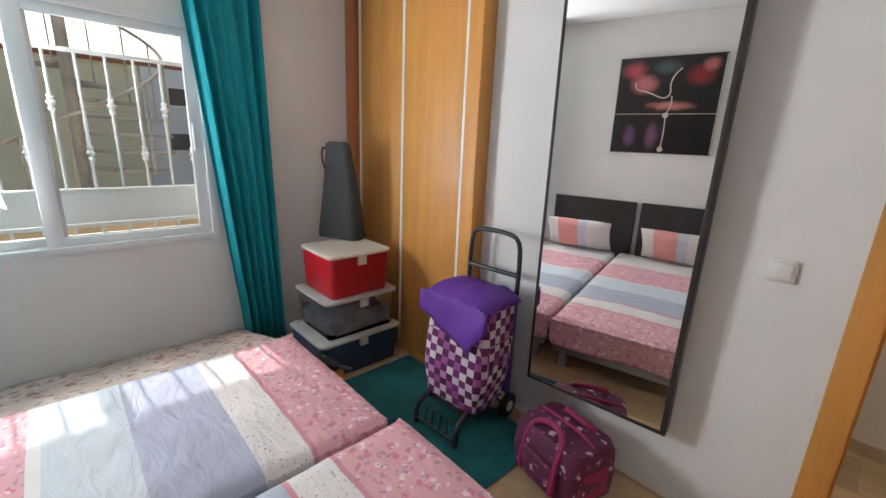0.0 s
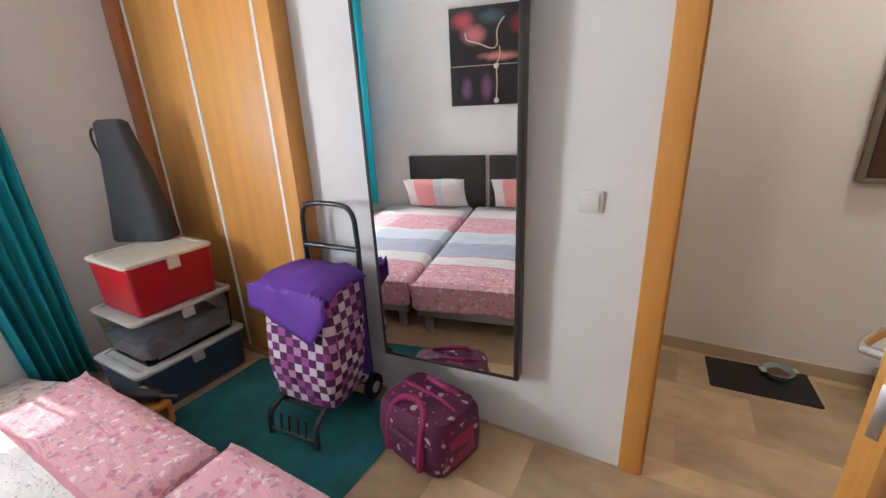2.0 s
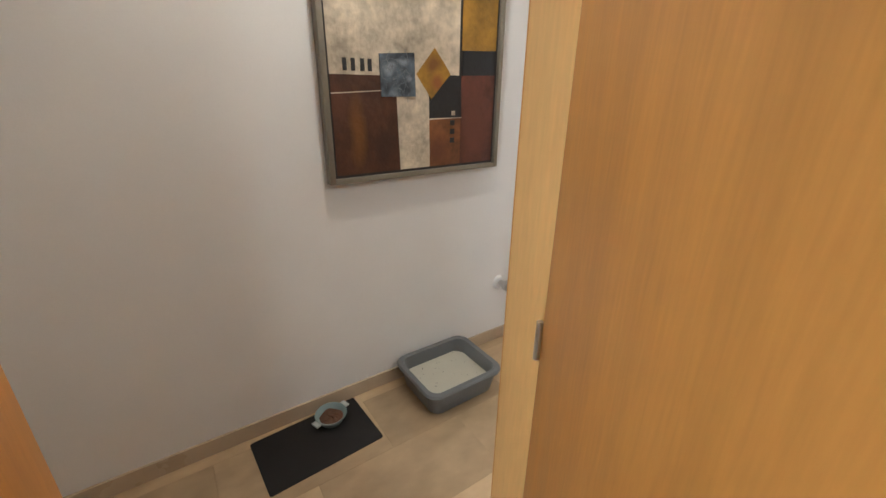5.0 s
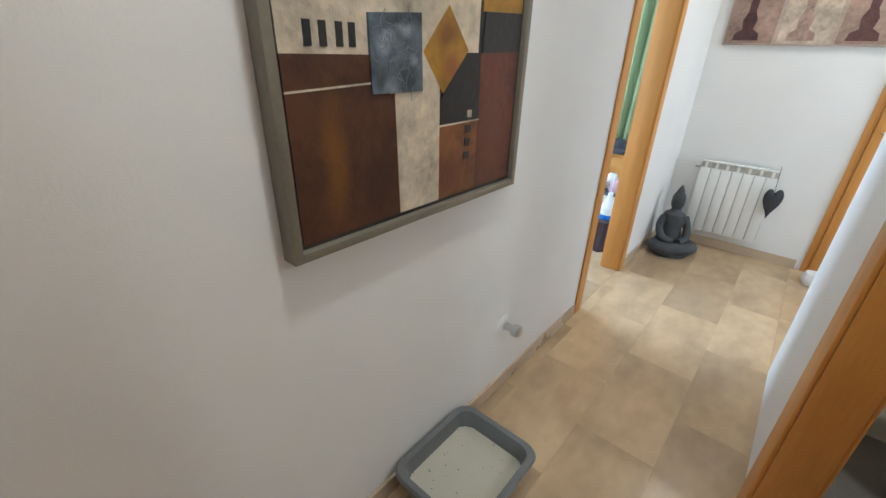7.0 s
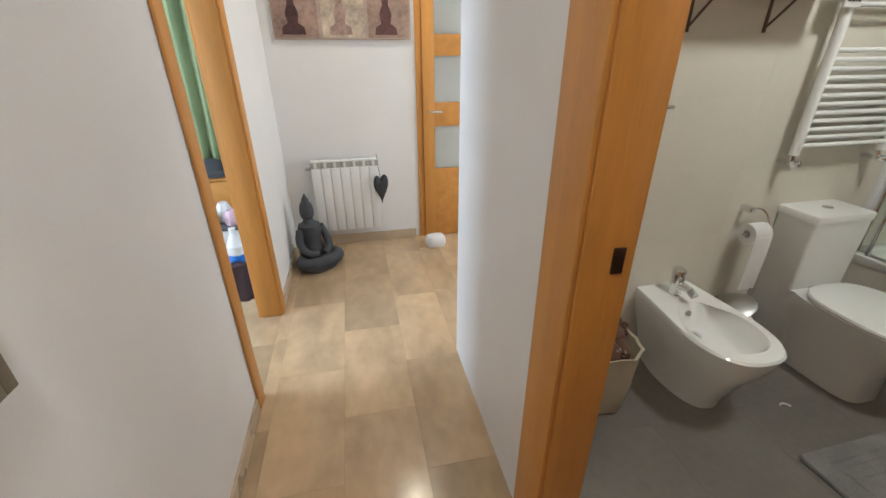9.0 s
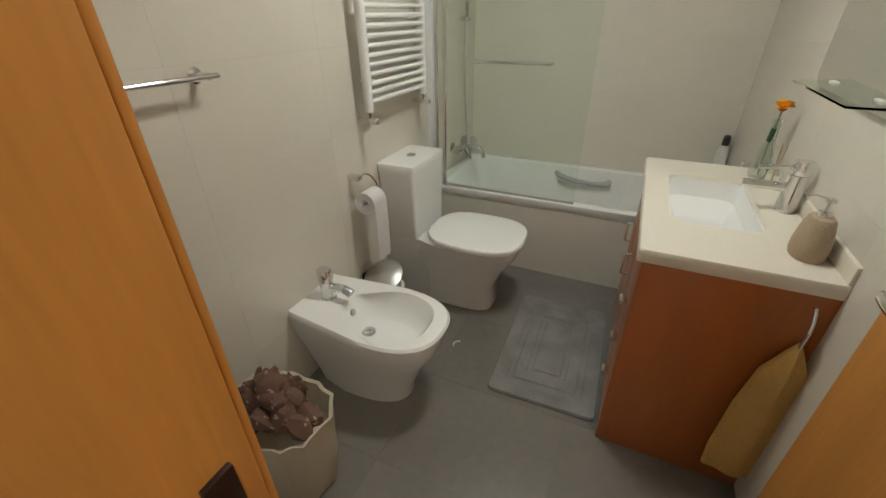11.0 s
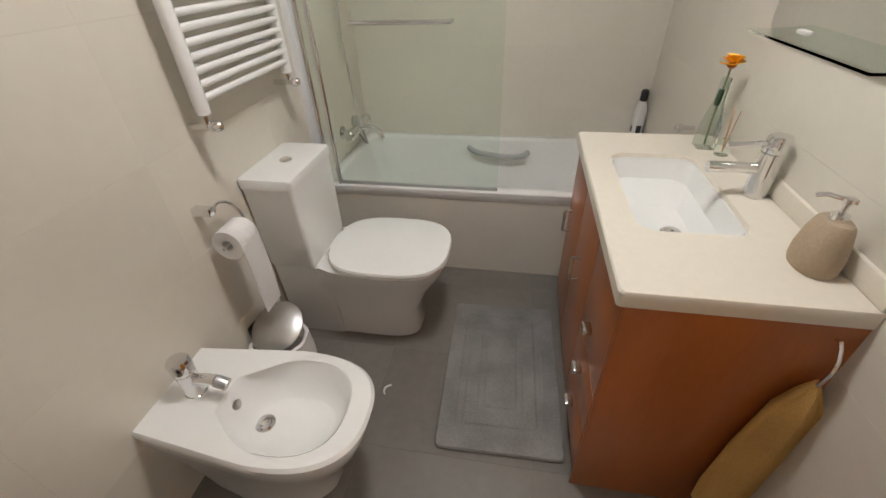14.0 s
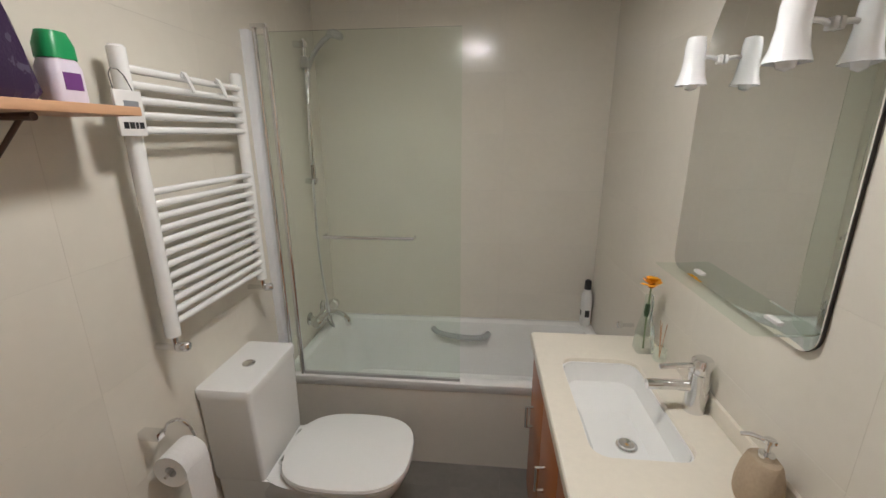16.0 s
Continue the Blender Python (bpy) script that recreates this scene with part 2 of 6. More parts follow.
def tube(bm, pts, r, n=8, smooth=0):
    pts = [Vector(p) for p in pts]
    for _ in range(smooth):
        q = [pts[0]]
        for a, b in zip(pts, pts[1:]):
            q += [a.lerp(b, 0.25), a.lerp(b, 0.75)]
        pts = q + [pts[-1]]
    loops = []
    u = None
    for i, p in enumerate(pts):
        d = (pts[min(i + 1, len(pts) - 1)] - pts[max(i - 1, 0)]).normalized()
        u = (d.orthogonal() if u is None else (u - d * u.dot(d))).normalized()
        w = d.cross(u)
        loops.append([p + (u * math.cos(2 * math.pi * k / n) + w * math.sin(2 * math.pi * k / n)) * r for k in range(n)])
    return rings(bm, loops)


def mesh_of(name, bm, material, smooth=True):
    bmesh.ops.recalc_face_normals(bm, faces=bm.faces)
    me = bpy.data.meshes.new(name)
    bm.to_mesh(me)
    bm.free()
    for m in material if isinstance(material, (list, tuple)) else [material]:
        me.materials.append(m)
    if smooth:
        me.shade_smooth()
        me.set_sharp_from_angle(angle=radians(38))
    return me


def part(name, bm, material, parent=None, label="", smooth=True):
    ob = new(name, mesh_of(name, bm, material, smooth))
    if parent:
        ob.parent = parent
    if label:
        ob["label"] = label
    return ob


def thing(name, label, category, at=(0, 0, 0), turn=0.0, group="", rx=0.0):
    ob = new(name)
    ob.empty_display_size = 0.1
    ob.matrix_world = pose(*at, rx, 0, turn)
    return tagged(ob, label, category, group)


def structure(name, bm, material, label, category, smooth=False):
    return tagged(part(name, bm, material, smooth=smooth), label, category, "", "structure")


def solid(name, bm, material, label, category, at=(0, 0, 0), turn=0.0, group="", smooth=True):
    ob = part(name, bm, material, smooth=smooth)
    ob.matrix_world = pose(*at, 0, 0, turn)
    return tagged(ob, label, category, group)


def rrect(cx, cy, hw, hh, r, z, n=6):
    """Rounded rectangle in a level plane."""
    pts = []
    for sx, sy, a0 in ((1, 1, 0), (-1, 1, 90), (-1, -1, 180), (1, -1, 270)):
        for i in range(n + 1):
            a = radians(a0 + 90 * i / n)
            pts.append((cx + sx * (hw - r) + r * math.cos(a), cy + sy * (hh - r) + r * math.sin(a), z))
    return pts


def oval(cx, cy, hx, hy, z, e=2.6, n=36, taper=0.0):
    """Squarish oval; taper narrows it towards +x."""
    pts = []
    for i in range(n):
        a = 2 * math.pi * i / n
        c, s = math.cos(a), math.sin(a)
        x = math.copysign(abs(c) ** (2 / e), c)
        y = math.copysign(abs(s) ** (2 / e), s)
        pts.append((cx + hx * x, cy + hy * y * (1 - taper * (x + 1) / 2), z))
    return pts



# ---- structure ----
H = 2.68          # ceiling height
WX, EX = -2.95, 0.87      # bedroom west and east wall
SY = -2.95                # bedroom south wall
BX0, BX1, BY1 = 0.95, 2.66, -2.85   # bathroom
HY0, HY1 = 0.12, 1.12     # hall faces
HE = 4.43                 # end wall of the hall


def wall(name, x0, y0, x1, y1, holes, label, along="x", z1=H):
    """A wall block with rectangular holes (a0, a1, z0, z1) along its length."""
    bm = bmesh.new()
    lo, hi = (x0, x1) if along == "x" else (y0, y1)
    cuts = sorted(holes)
    pos = lo

    def piece(a, b, za, zb):
        if b - a > 1e-4 and zb - za > 1e-4:
            bx(bm, *((a, y0, za, b, y1, zb) if along == "x" else (x0, a, za, x1, b, zb)))
    for a, b, za, zb in cuts:
        piece(pos, a, 0, z1)
        piece(a, b, 0, za)
        piece(a, b, zb, z1)
        pos = b
    piece(pos, hi, 0, z1)
    return structure(name, bm, wall_white, label, "wall")


DOOR_H = 2.05
wall("wall_north", WX, 0, BX0, HY0, [(0.08, 0.866, 0, DOOR_H)], "white painted bedroom wall with a doorway to the hall")
wall("wall_bathroom_north", BX0, 0, 2.84, HY0, [(1.03, 1.79, 0, DOOR_H)], "white painted hall wall with the bathroom doorway")
wall("wall_west", WX - 0.25, SY, WX, HY0, [(-2.75, -1.06, 0.84, 2.14)], "white painted bedroom wall under and around the window", "y")
wall("wall_south", WX - 0.25, SY - 0.15, BX0, SY, [], "white painted wall behind the beds")
wall("wall_east", EX, SY, BX0 - 0.004, 0, [], "white painted bedroom wall beside the door", "y")
wall("wall_bathroom_west", BX0 - 0.004, BY1 - 0.1, BX0, 0, [], "cream tiled bathroom wall behind the vanity", "y")
wall("wall_bathroom_east", BX1, BY1, 2.84, 0, [], "bathroom wall behind toilet and bidet", "y")
wall("wall_bathroom_south", BX0, BY1 - 0.1, 2.84, BY1, [], "bathroom wall behind the bathtub")
wall("wall_hall_north", -0.7, HY1, HE, HY1 + 0.12, [(2.70, 3.40, 0, DOOR_H)], "white painted hall wall with a doorway to the second bedroom")
wall("wall_hall_west", -0.7, HY0, -0.6, HY1, [], "white painted end of the hall", "y")
wall("wall_hall_east", HE, -2.0, HE + 0.12, 4.0, [], "white painted wall at the end of the hall", "y")
wall("wall_living_south", 2.84, -2.1, HE + 0.12, -2.0, [(3.0, 4.2, 0.9, 2.1)], "white painted wall with a window")
wall("wall_second_north", 1.8, 3.85, HE + 0.12, 4.0, [(2.4, 3.6, 0.9, 2.1)], "white painted wall with a window")
wall("wall_second_west", 1.7, HY1 + 0.12, 1.8, 4.0, [], "white painted side wall", "y")
structure("ceiling", box(WX - 0.25, SY - 0.15, H, HE + 0.12, 4.0, H + 0.12), ceiling_white, "smooth white painted ceiling", "ceiling")
structure("ceiling_bathroom", box(BX0, BY1, 2.45, BX1, 0.0, 2.50), ceiling_white, "smooth white lowered bathroom ceiling", "ceiling")
floor_house = structure("floor", box(WX - 0.25, SY - 0.15, -0.2, HE + 0.12, 4.0, -0.006), grout, "polished beige marble tile floor", "floor")
floor_bath = structure("floor_bathroom", box(BX0, BY1, -0.006, BX1, 0.0, -0.002), slate_grout, "dark grey stone tile bathroom floor", "floor")

# skirting of the hall
for k, (x0, y0, x1, y1) in enumerate(((-0.6, HY1 - 0.012, 2.61, HY1), (3.49, HY1 - 0.012, HE, HY1), (HE - 0.012, 0.10, HE, HY1 - 0.012), (0.88, HY0, 1.02, HY0 + 0.012))):
    structure("baseboard", box(x0, y0, 0, x1, y1, 0.075, bev=0.002), marble_skirt, "beige marble skirting along the hall wall", "baseboard")


# paler wood colour, used on the bedroom doorway's far lining only
pale_lining = mat("pale_lining_wood", (0.74, 0.44, 0.16), 0.5, var=0.08, scale=2.2, fine=26, bump=0.03, stretch=(6, 6, 0.5))


def door_frame(name, x0, x1, y0, y1, label, cw=0.07, cw1=None, far_lining=None):
    """Lining and casings of a doorway in a wall from y0 to y1."""
    t = thing(name, label, "door frame")
    t["kind"] = "structure"
    bm = box(x0, y0 - 0.001, 0, x0 + 0.012, y1 + 0.001, DOOR_H, bev=0.002)
    part("lining", bm, veneer, t)
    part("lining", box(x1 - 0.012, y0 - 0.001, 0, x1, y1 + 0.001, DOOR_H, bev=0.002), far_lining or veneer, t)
    part("lining", box(x0, y0 - 0.001, DOOR_H - 0.012, x1, y1 + 0.001, DOOR_H, bev=0.002), veneer_flat, t)
    for ya, yb in ((y0 - 0.014, y0 - 0.001), (y1 + 0.001, y1 + 0.014)):
        c1 = cw1 if cw1 and (ya > y0 or cw1 < cw) else cw
        part("casing", box(x0 - cw, ya, 0, x0 + 0.004, yb, DOOR_H + cw, bev=0.004), veneer, t)
        part("casing", box(x1 - 0.004, ya, 0, x1 + c1, yb, DOOR_H + cw, bev=0.004), veneer, t)
        part("casing", box(x0 + 0.004, ya, DOOR_H - 0.004, x1 - 0.004, yb, DOOR_H + cw, bev=0.004), veneer_flat, t)
    return t


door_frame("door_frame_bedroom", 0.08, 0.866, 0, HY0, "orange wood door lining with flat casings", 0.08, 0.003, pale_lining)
df = door_frame("door_frame_bathroom", 1.03, 1.79, 0, HY0, "orange wood bathroom door lining with flat casings", 0.07, 0.15)
part("strike_plate", box(1.772, 0.020, 1.055, 1.7795, 0.048, 1.118, bev=0.002), mat("dark_bronze", (0.05, 0.03, 0.025), 0.4, metal=0.6), df, "dark bronze strike plate")
door_frame("door_frame_second_bedroom", 2.70, 3.40, HY1, HY1 + 0.12, "orange wood door lining with flat casings", 0.08)


def lever(parent, x, y, z, sy, tip):
    """Lever handle on a door face: rosette, neck and lever pointing along tip (local x)."""
    h = part("handle", lathe(bmesh.new(), [(0.026, 0), (0.026, 0.006), (0.022, 0.010), (0.010, 0.011), (0.009, 0.045)], (x, y, z), 20, (0, sy, 0)), chrome, parent, "chrome lever handle")
    part("lever", tube(bmesh.new(), [(x, y + sy * 0.040, z), (x + tip * 0.02, y + sy * 0.05, z), (x + tip * 0.115, y + sy * 0.048, z)], 0.0095, 10, 1), chrome, h)
    return h


def door_leaf(name, width, label, at, turn):
    """Leaf with its hinge edge at the origin, reaching along local +x."""
    t = thing(name, label, "door", at, turn)
    part("panel", box(0, -0.02, 0.008, width, 0.02, 2.035, bev=0.002), veneer, t)
    lever(t, width - 0.065, 0.02, 1.005, 1, -1)
    lever(t, width - 0.065, -0.02, 1.005, -1, -1)
    part("latch", box(width - 0.001, -0.009, 0.875, width + 0.002, 0.009, 0.985, bev=0.0008), brushed, t, "steel latch face plate")
    for z in (0.25, 1.0, 1.8):
        part("hinge", rod(bmesh.new(), (0.0, -0.026, z - 0.04), (0.0, -0.026, z + 0.04), 0.006), brushed, t)
    return t


door_leaf("bedroom_door", 0.70, "orange wood flush bedroom door standing half open", (0.808, -0.050, 0), 180 + 56.5)
door_leaf("bathroom_door", 0.73, "orange wood flush bathroom door standing wide open", (1.045, -0.03, 0), 180 + 88)

# ---- hall ----


def blotches(name, base, spots, rough=0.6, grain=0.10, wobble=0.05, fine=90, bump=0.3):
    """Paint on canvas: soft spots (x, z, rx, rz, colour) on a ground, in the canvas's own coordinates."""
    m = mat(name, base, rough, var=grain, scale=9, fine=fine, bump=bump)
    n, l = m.node_tree.nodes, m.node_tree.links
    b = n["Principled BSDF"]
    col = b.inputs["Base Color"].links[0].from_socket
    tc, wob, add, sc = n.new("ShaderNodeTexCoord"), n.new("ShaderNodeTexNoise"), n.new("ShaderNodeVectorMath"), n.new("ShaderNodeVectorMath")
    wob.inputs["Scale"].default_value, wob.inputs["Detail"].default_value = 9, 5
    sc.operation = "SCALE"
    sc.inputs["Scale"].default_value = wobble
    l.new(tc.outputs["Object"], wob.inputs[0])
    l.new(wob.outputs["Color"], sc.inputs[0])
    l.new(tc.outputs["Object"], add.inputs[0])
    l.new(sc.outputs[0], add.inputs[1])
    for x, z, rx, rz, c in spots:
        mp, ln, mr, mx = n.new("ShaderNodeMapping"), n.new("ShaderNodeVectorMath"), n.new("ShaderNodeMapRange"), n.new("ShaderNodeMix")
        mp.vector_type = "TEXTURE"
        mp.inputs["Location"].default_value = (x + wobble / 2, wobble / 2, z + wobble / 2)
        mp.inputs["Scale"].default_value = (rx, 10, rz)
        l.new(add.outputs[0], mp.inputs[0])
        ln.operation = "LENGTH"
        l.new(mp.outputs[0], ln.inputs[0])
        mr.inputs[1].default_value, mr.inputs[2].default_value = 0.3, 1.0
        mr.inputs[3].default_value, mr.inputs[4].default_value = 0.9, 0.0
        l.new(ln.outputs["Value"], mr.inputs[0])
        mx.data_type = "RGBA"
        l.new(mr.outputs[0], mx.inputs[0])
        l.new(col, mx.inputs[6])
        mx.inputs[7].default_value = (*c, 1)
        col = mx.outputs[2]
    l.new(col, b.inputs["Base Color"])
    return m


# abstract painting (local x to the right, z up, front towards -y)
ap = thing("abstract_painting", "framed abstract painting in browns, cream and black", "painting", (0.806, HY1, 1.067))
AW, AH = 0.845, 1.03
taupe = mat("taupe_silver_frame", (0.225, 0.20, 0.155), 0.42, metal=0.25, var=0.1, fine=90, bump=0.1)
for name, x0, z0, x1, z1 in (("frame_side", 0.0, 0, 0.022, AH), ("frame_side", AW - 0.022, 0, AW, AH), ("frame_rail", 0.022, 0, AW - 0.022, 0.022), ("frame_rail", 0.022, AH - 0.022, AW - 0.022, AH)):
    part(name, box(x0, -0.047, z0, x1, -0.001, z1, bev=0.002), taupe, ap)
part("backing", box(0.022, -0.030, 0.022, AW - 0.022, -0.002, AH - 0.022), black_wood, ap)
CX0, CX1, CZ0, CZ1 = 0.033, AW - 0.033, 0.033, AH - 0.033
OIL = dict(rough=0.45, grain=0.28, fine=45, bump=0.5)
umber = blotches("dark_umber_oil", (0.068, 0.023, 0.010), [(0.13, 0.20, 0.04, 0.17, (0.170, 0.066, 0.012)), (0.06, 0.3, 0.05, 0.08, (0.100, 0.032, 0.014)), (0.24, 0.12, 0.05, 0.10, (0.045, 0.016, 0.008))], **OIL)
cream_oil = blotches("cracked_cream_oil", (0.54, 0.46, 0.35), [(0.3, 0.72, 0.2, 0.08, (0.30, 0.24, 0.15)), (0.5, 0.85, 0.12, 0.1, (0.50, 0.45, 0.36))], 0.7, 0.3, 0.08, 40, 1.0)
ochre = blotches("ochre_oil", (0.330, 0.173, 0.018), [(0.48, 0.45, 0.05, 0.05, (0.180, 0.075, 0.018)), (0.5, 0.38, 0.05, 0.04, (0.270, 0.090, 0.022))], **OIL)
blackish = mat("black_oil", (0.018, 0.018, 0.020), 0.4, var=0.2, fine=50, bump=0.4)
slate_blue = blotches("slate_blue_oil", (0.085, 0.108, 0.135), [(0.28, 0.42, 0.03, 0.03, (0.300, 0.345, 0.390)), (0.34, 0.36, 0.03, 0.04, (0.035, 0.045, 0.055)), (0.33, 0.45, 0.04, 0.02, (0.26, 0.30, 0.34)), (0.26, 0.35, 0.02, 0.03, (0.04, 0.05, 0.06)), (0.36, 0.40, 0.02, 0.02, (0.24, 0.27, 0.31)), (0.30, 0.34, 0.03, 0.015, (0.22, 0.25, 0.29))], 0.35, 0.65, 0.10, 35, 1.0)
rust = blotches("red_brown_oil", (0.105, 0.030, 0.017), [(0.70, 0.20, 0.1, 0.2, (0.130, 0.040, 0.021))], **OIL)
sienna = blotches("sienna_oil", (0.200, 0.074, 0.022), [(0.5, 0.1, 0.08, 0.08, (0.130, 0.040, 0.016))], **OIL)


def patch(pts, depth, material, name="painted_field"):
    """A flat field of paint, a little proud of the canvas."""
    return part(name, rings(bmesh.new(), [[(x, -0.030, z) for x, z in pts], [(x, -0.030 - depth, z) for x, z in pts]]), material, ap)


patch([(CX0, 0.40), (CX1 - 0.20, 0.40), (CX1 - 0.20, CZ1), (CX0, CZ1)], 0.002, cream_oil)
patch([(CX0, CZ0), (0.315, CZ0), (0.315, 0.402), (CX0, 0.402)], 0.003, umber)
patch([(CX0, 0.335), (0.235, 0.345), (0.235, 0.349), (CX0, 0.339)], 0.0045, cream_oil, "painted_line")
patch([(0.313, CZ0), (0.46, CZ0), (0.455, 0.41), (0.30, 0.41)], 0.004, cream_oil)
patch([(0.452, CZ0), (0.625, CZ0), (0.625, 0.238), (0.452, 0.238)], 0.003, sienna)
patch([(0.455, 0.236), (0.628, 0.236), (0.622, 0.41), (0.56, 0.41), (0.50, 0.35), (0.46, 0.30)], 0.0035, blackish)
patch([(0.455, 0.232), (0.628, 0.235), (0.628, 0.239), (0.455, 0.237)], 0.005, cream_oil, "painted_line")
patch([(0.623, CZ0), (CX1, CZ0), (CX1, 0.415), (0.623, 0.41)], 0.003, rust)
patch([(0.630, 0.41), (CX1, 0.415), (CX1, 0.515), (0.635, 0.508)], 0.0035, blackish)
patch([(0.625, 0.508), (CX1, 0.515), (CX1, CZ1), (0.625, CZ1)], 0.003, ochre)
patch([(0.395, 0.41), (0.468, 0.315), (0.565, 0.415), (0.485, 0.51)], 0.005, ochre, "painted_diamond")
patch([(0.235, 0.325), (0.390, 0.325), (0.385, 0.488), (0.232, 0.478)], 0.008, slate_blue, "raised_square")
for x in (0.085, 0.118, 0.155, 0.185):
    patch([(x, 0.415), (x + 0.016, 0.415), (x + 0.016, 0.458), (x, 0.458)], 0.004, blackish, "dark_slot")
for z in (0.205, 0.168, 0.130):
    patch([(0.567, z), (0.590, z), (0.590, z + 0.022), (0.567, z + 0.022)], 0.005, blackish, "dark_square")
patch([(0.573, 0.247), (0.592, 0.247), (0.592, 0.266), (0.573, 0.266)], 0.006, cream_oil, "white_square")
random.seed(21)
pale_ridge = mat("pale_blue_grey_ridge", (0.16, 0.185, 0.21), 0.45, fine=60)
for k in range(120):
    on_square = k % 2
    x, z = (random.uniform(0.25, 0.365), random.uniform(0.335, 0.465)) if on_square else (random.uniform(0.325, 0.445), random.uniform(0.05, 0.385))
    a, y = random.uniform(0, 6.3), -0.0382 if on_square else -0.0342
    pts = [(min(max(x, 0.245), 0.45), y, z)]
    for step in range(3):
        a += random.uniform(-0.9, 0.9)
        px, _, pz = pts[-1]
        pts.append((min(max(px + 0.012 * math.cos(a), 0.24 if on_square else 0.318), 0.382 if on_square else 0.452), y, pz + 0.012 * math.sin(a)))
    part("paint_ridge", tube(bmesh.new(), pts, random.uniform(0.0005, 0.0012), 5, 1), pale_ridge if on_square else cream_oil, ap)

# feeding mat, bowl, litter tray, door stop
mt = solid("feeding_mat", rings(bmesh.new(), [rrect(0, 0, 0.24, 0.15, 0.012, 0.0), rrect(0, 0, 0.24, 0.15, 0.012, 0.004), rrect(0, 0, 0.236, 0.146, 0.012, 0.005)]), mat("black_rubber", (0.012, 0.010, 0.010), 0.75, fine=200, bump=0.4), "black rubber feeding mat on the hall floor", "mat", (0.600, 0.942, 0.0), 3.0)
fb = thing("pet_bowl", "small grey bowl with two lugs holding brown kibble", "bowl", (0.690, 1.015, 0.005), 20)
part("bowl", lathe(bmesh.new(), [(0.045, 0), (0.050, 0.006), (0.064, 0.036), (0.072, 0.042), (0.070, 0.045), (0.060, 0.038), (0.048, 0.016), (0.01, 0.012)], n=28), mat("teal_grey_glaze", (0.22, 0.29, 0.29), 0.3), fb)
part("kibble", rings(bmesh.new(), [[(p[0], p[1], 0.024 + 0.005 * math.sin(i * 5.0 + k)) for i, p in enumerate(circle((0, 0, 0), 0.052 * s, 20))] for k, s in enumerate((1, 0.7, 0.35, 0.05))]), mat("brown_kibble", (0.12, 0.055, 0.03), 0.9, var=0.3, fine=120, bump=1.0), fb, "brown kibble")
for s in (-1, 1):
    part("lug", box(s * 0.068, -0.02, 0.036, s * 0.092, 0.02, 0.044, bev=0.003), mat("pale_grey_glaze", (0.45, 0.48, 0.47), 0.3), fb)
lt = thing("litter_tray", "grey plastic litter tray filled with pale litter", "litter box", (1.275, 0.925, 0.0))
tray = mat("grey_plastic", (0.155, 0.160, 0.165), 0.45, var=0.05)
part("tray", rings(bmesh.new(), [rrect(0, 0, 0.175, 0.145, 0.05, 0.0), rrect(0, 0, 0.180, 0.150, 0.05, 0.005), rrect(0, 0, 0.200, 0.168, 0.055, 0.105), rrect(0, 0, 0.214, 0.182, 0.06, 0.112), rrect(0, 0, 0.218, 0.186, 0.06, 0.128), rrect(0, 0, 0.212, 0.180, 0.06, 0.138), rrect(0, 0, 0.190, 0.158, 0.05, 0.136), rrect(0, 0, 0.184, 0.152, 0.05, 0.10), rrect(0, 0, 0.176, 0.146, 0.05, 0.04)], cap=True), tray, lt)
bm = bmesh.new()
litter = spotted("pale_litter", (0.55, 0.52, 0.43), [(0.20, 0.19, 0.17)], 34, 0.10)
rings(bm, [[(p[0], p[1], 0.066 + 0.010 * noise.noise(Vector((p[0] * 14, p[1] * 14, k)))) for p in rrect(0, 0, 0.178 * s, 0.148 * s, 0.045 * s, 0)] for k, s in enumerate((1.0, 0.85, 0.68, 0.5, 0.33, 0.16, 0.03))])
part("litter", bm, litter, lt, "pale granular litter")
ds = thing("door_stop", "white wall door stop with a steel peg", "door stop", (1.76, HY1, 0.385))
ds.scale = (1.4, 1.4, 1.4)
part("wall_disc", lathe(bmesh.new(), [(0.030, 0), (0.030, 0.006), (0.024, 0.011)], (0, 0, 0), 22, (0, -1, 0)), plastic_white, ds)
part("peg", lathe(bmesh.new(), [(0.012, 0.010), (0.012, 0.04), (0.020, 0.042), (0.020, 0.062), (0.015, 0.066)], (0, 0, 0), 18, (0, -1, 0)), brushed, ds)

# radiator on the end wall
grille_grey = mat("pale_grey_radiator_grille", (0.45, 0.44, 0.40), 0.5)
rd = thing("radiator", "white sectional radiator on the end wall", "radiator", (HE, 0.66, 0.15))
for k in range(7):
    y = -0.222 + 0.074 * k
    part("section", box(-0.095, y - 0.0362, 0, -0.03, y + 0.0362, 0.528, bev=0.008), enamel, rd)
    g = part("top_grille", box(-0.088, y - 0.0365, 0.529, -0.034, y + 0.0365, 0.572, bev=0.003), grille_grey, rd, "grey slotted grille")
    part("grille_cap", box(-0.095, y - 0.0365, 0.5725, -0.03, y + 0.0365, 0.586, bev=0.004), enamel, g)
    part("grille_fin", box(-0.0935, y - 0.010, 0.530, -0.089, y + 0.010, 0.572), enamel, g)
for z in (0.04, 0.53):
    part("collector", rod(bmesh.new(), (-0.062, -0.262, z), (-0.062, 0.262, z), 0.016), enamel, rd)
    part("bracket", box(-0.05, -0.13, z - 0.01, 0.0, -0.11, z + 0.01), enamel, rd)
part("valve", tube(bmesh.new(), [(-0.062, 0.26, 0.53), (-0.062, 0.30, 0.53)], 0.018, 12), brushed, rd)
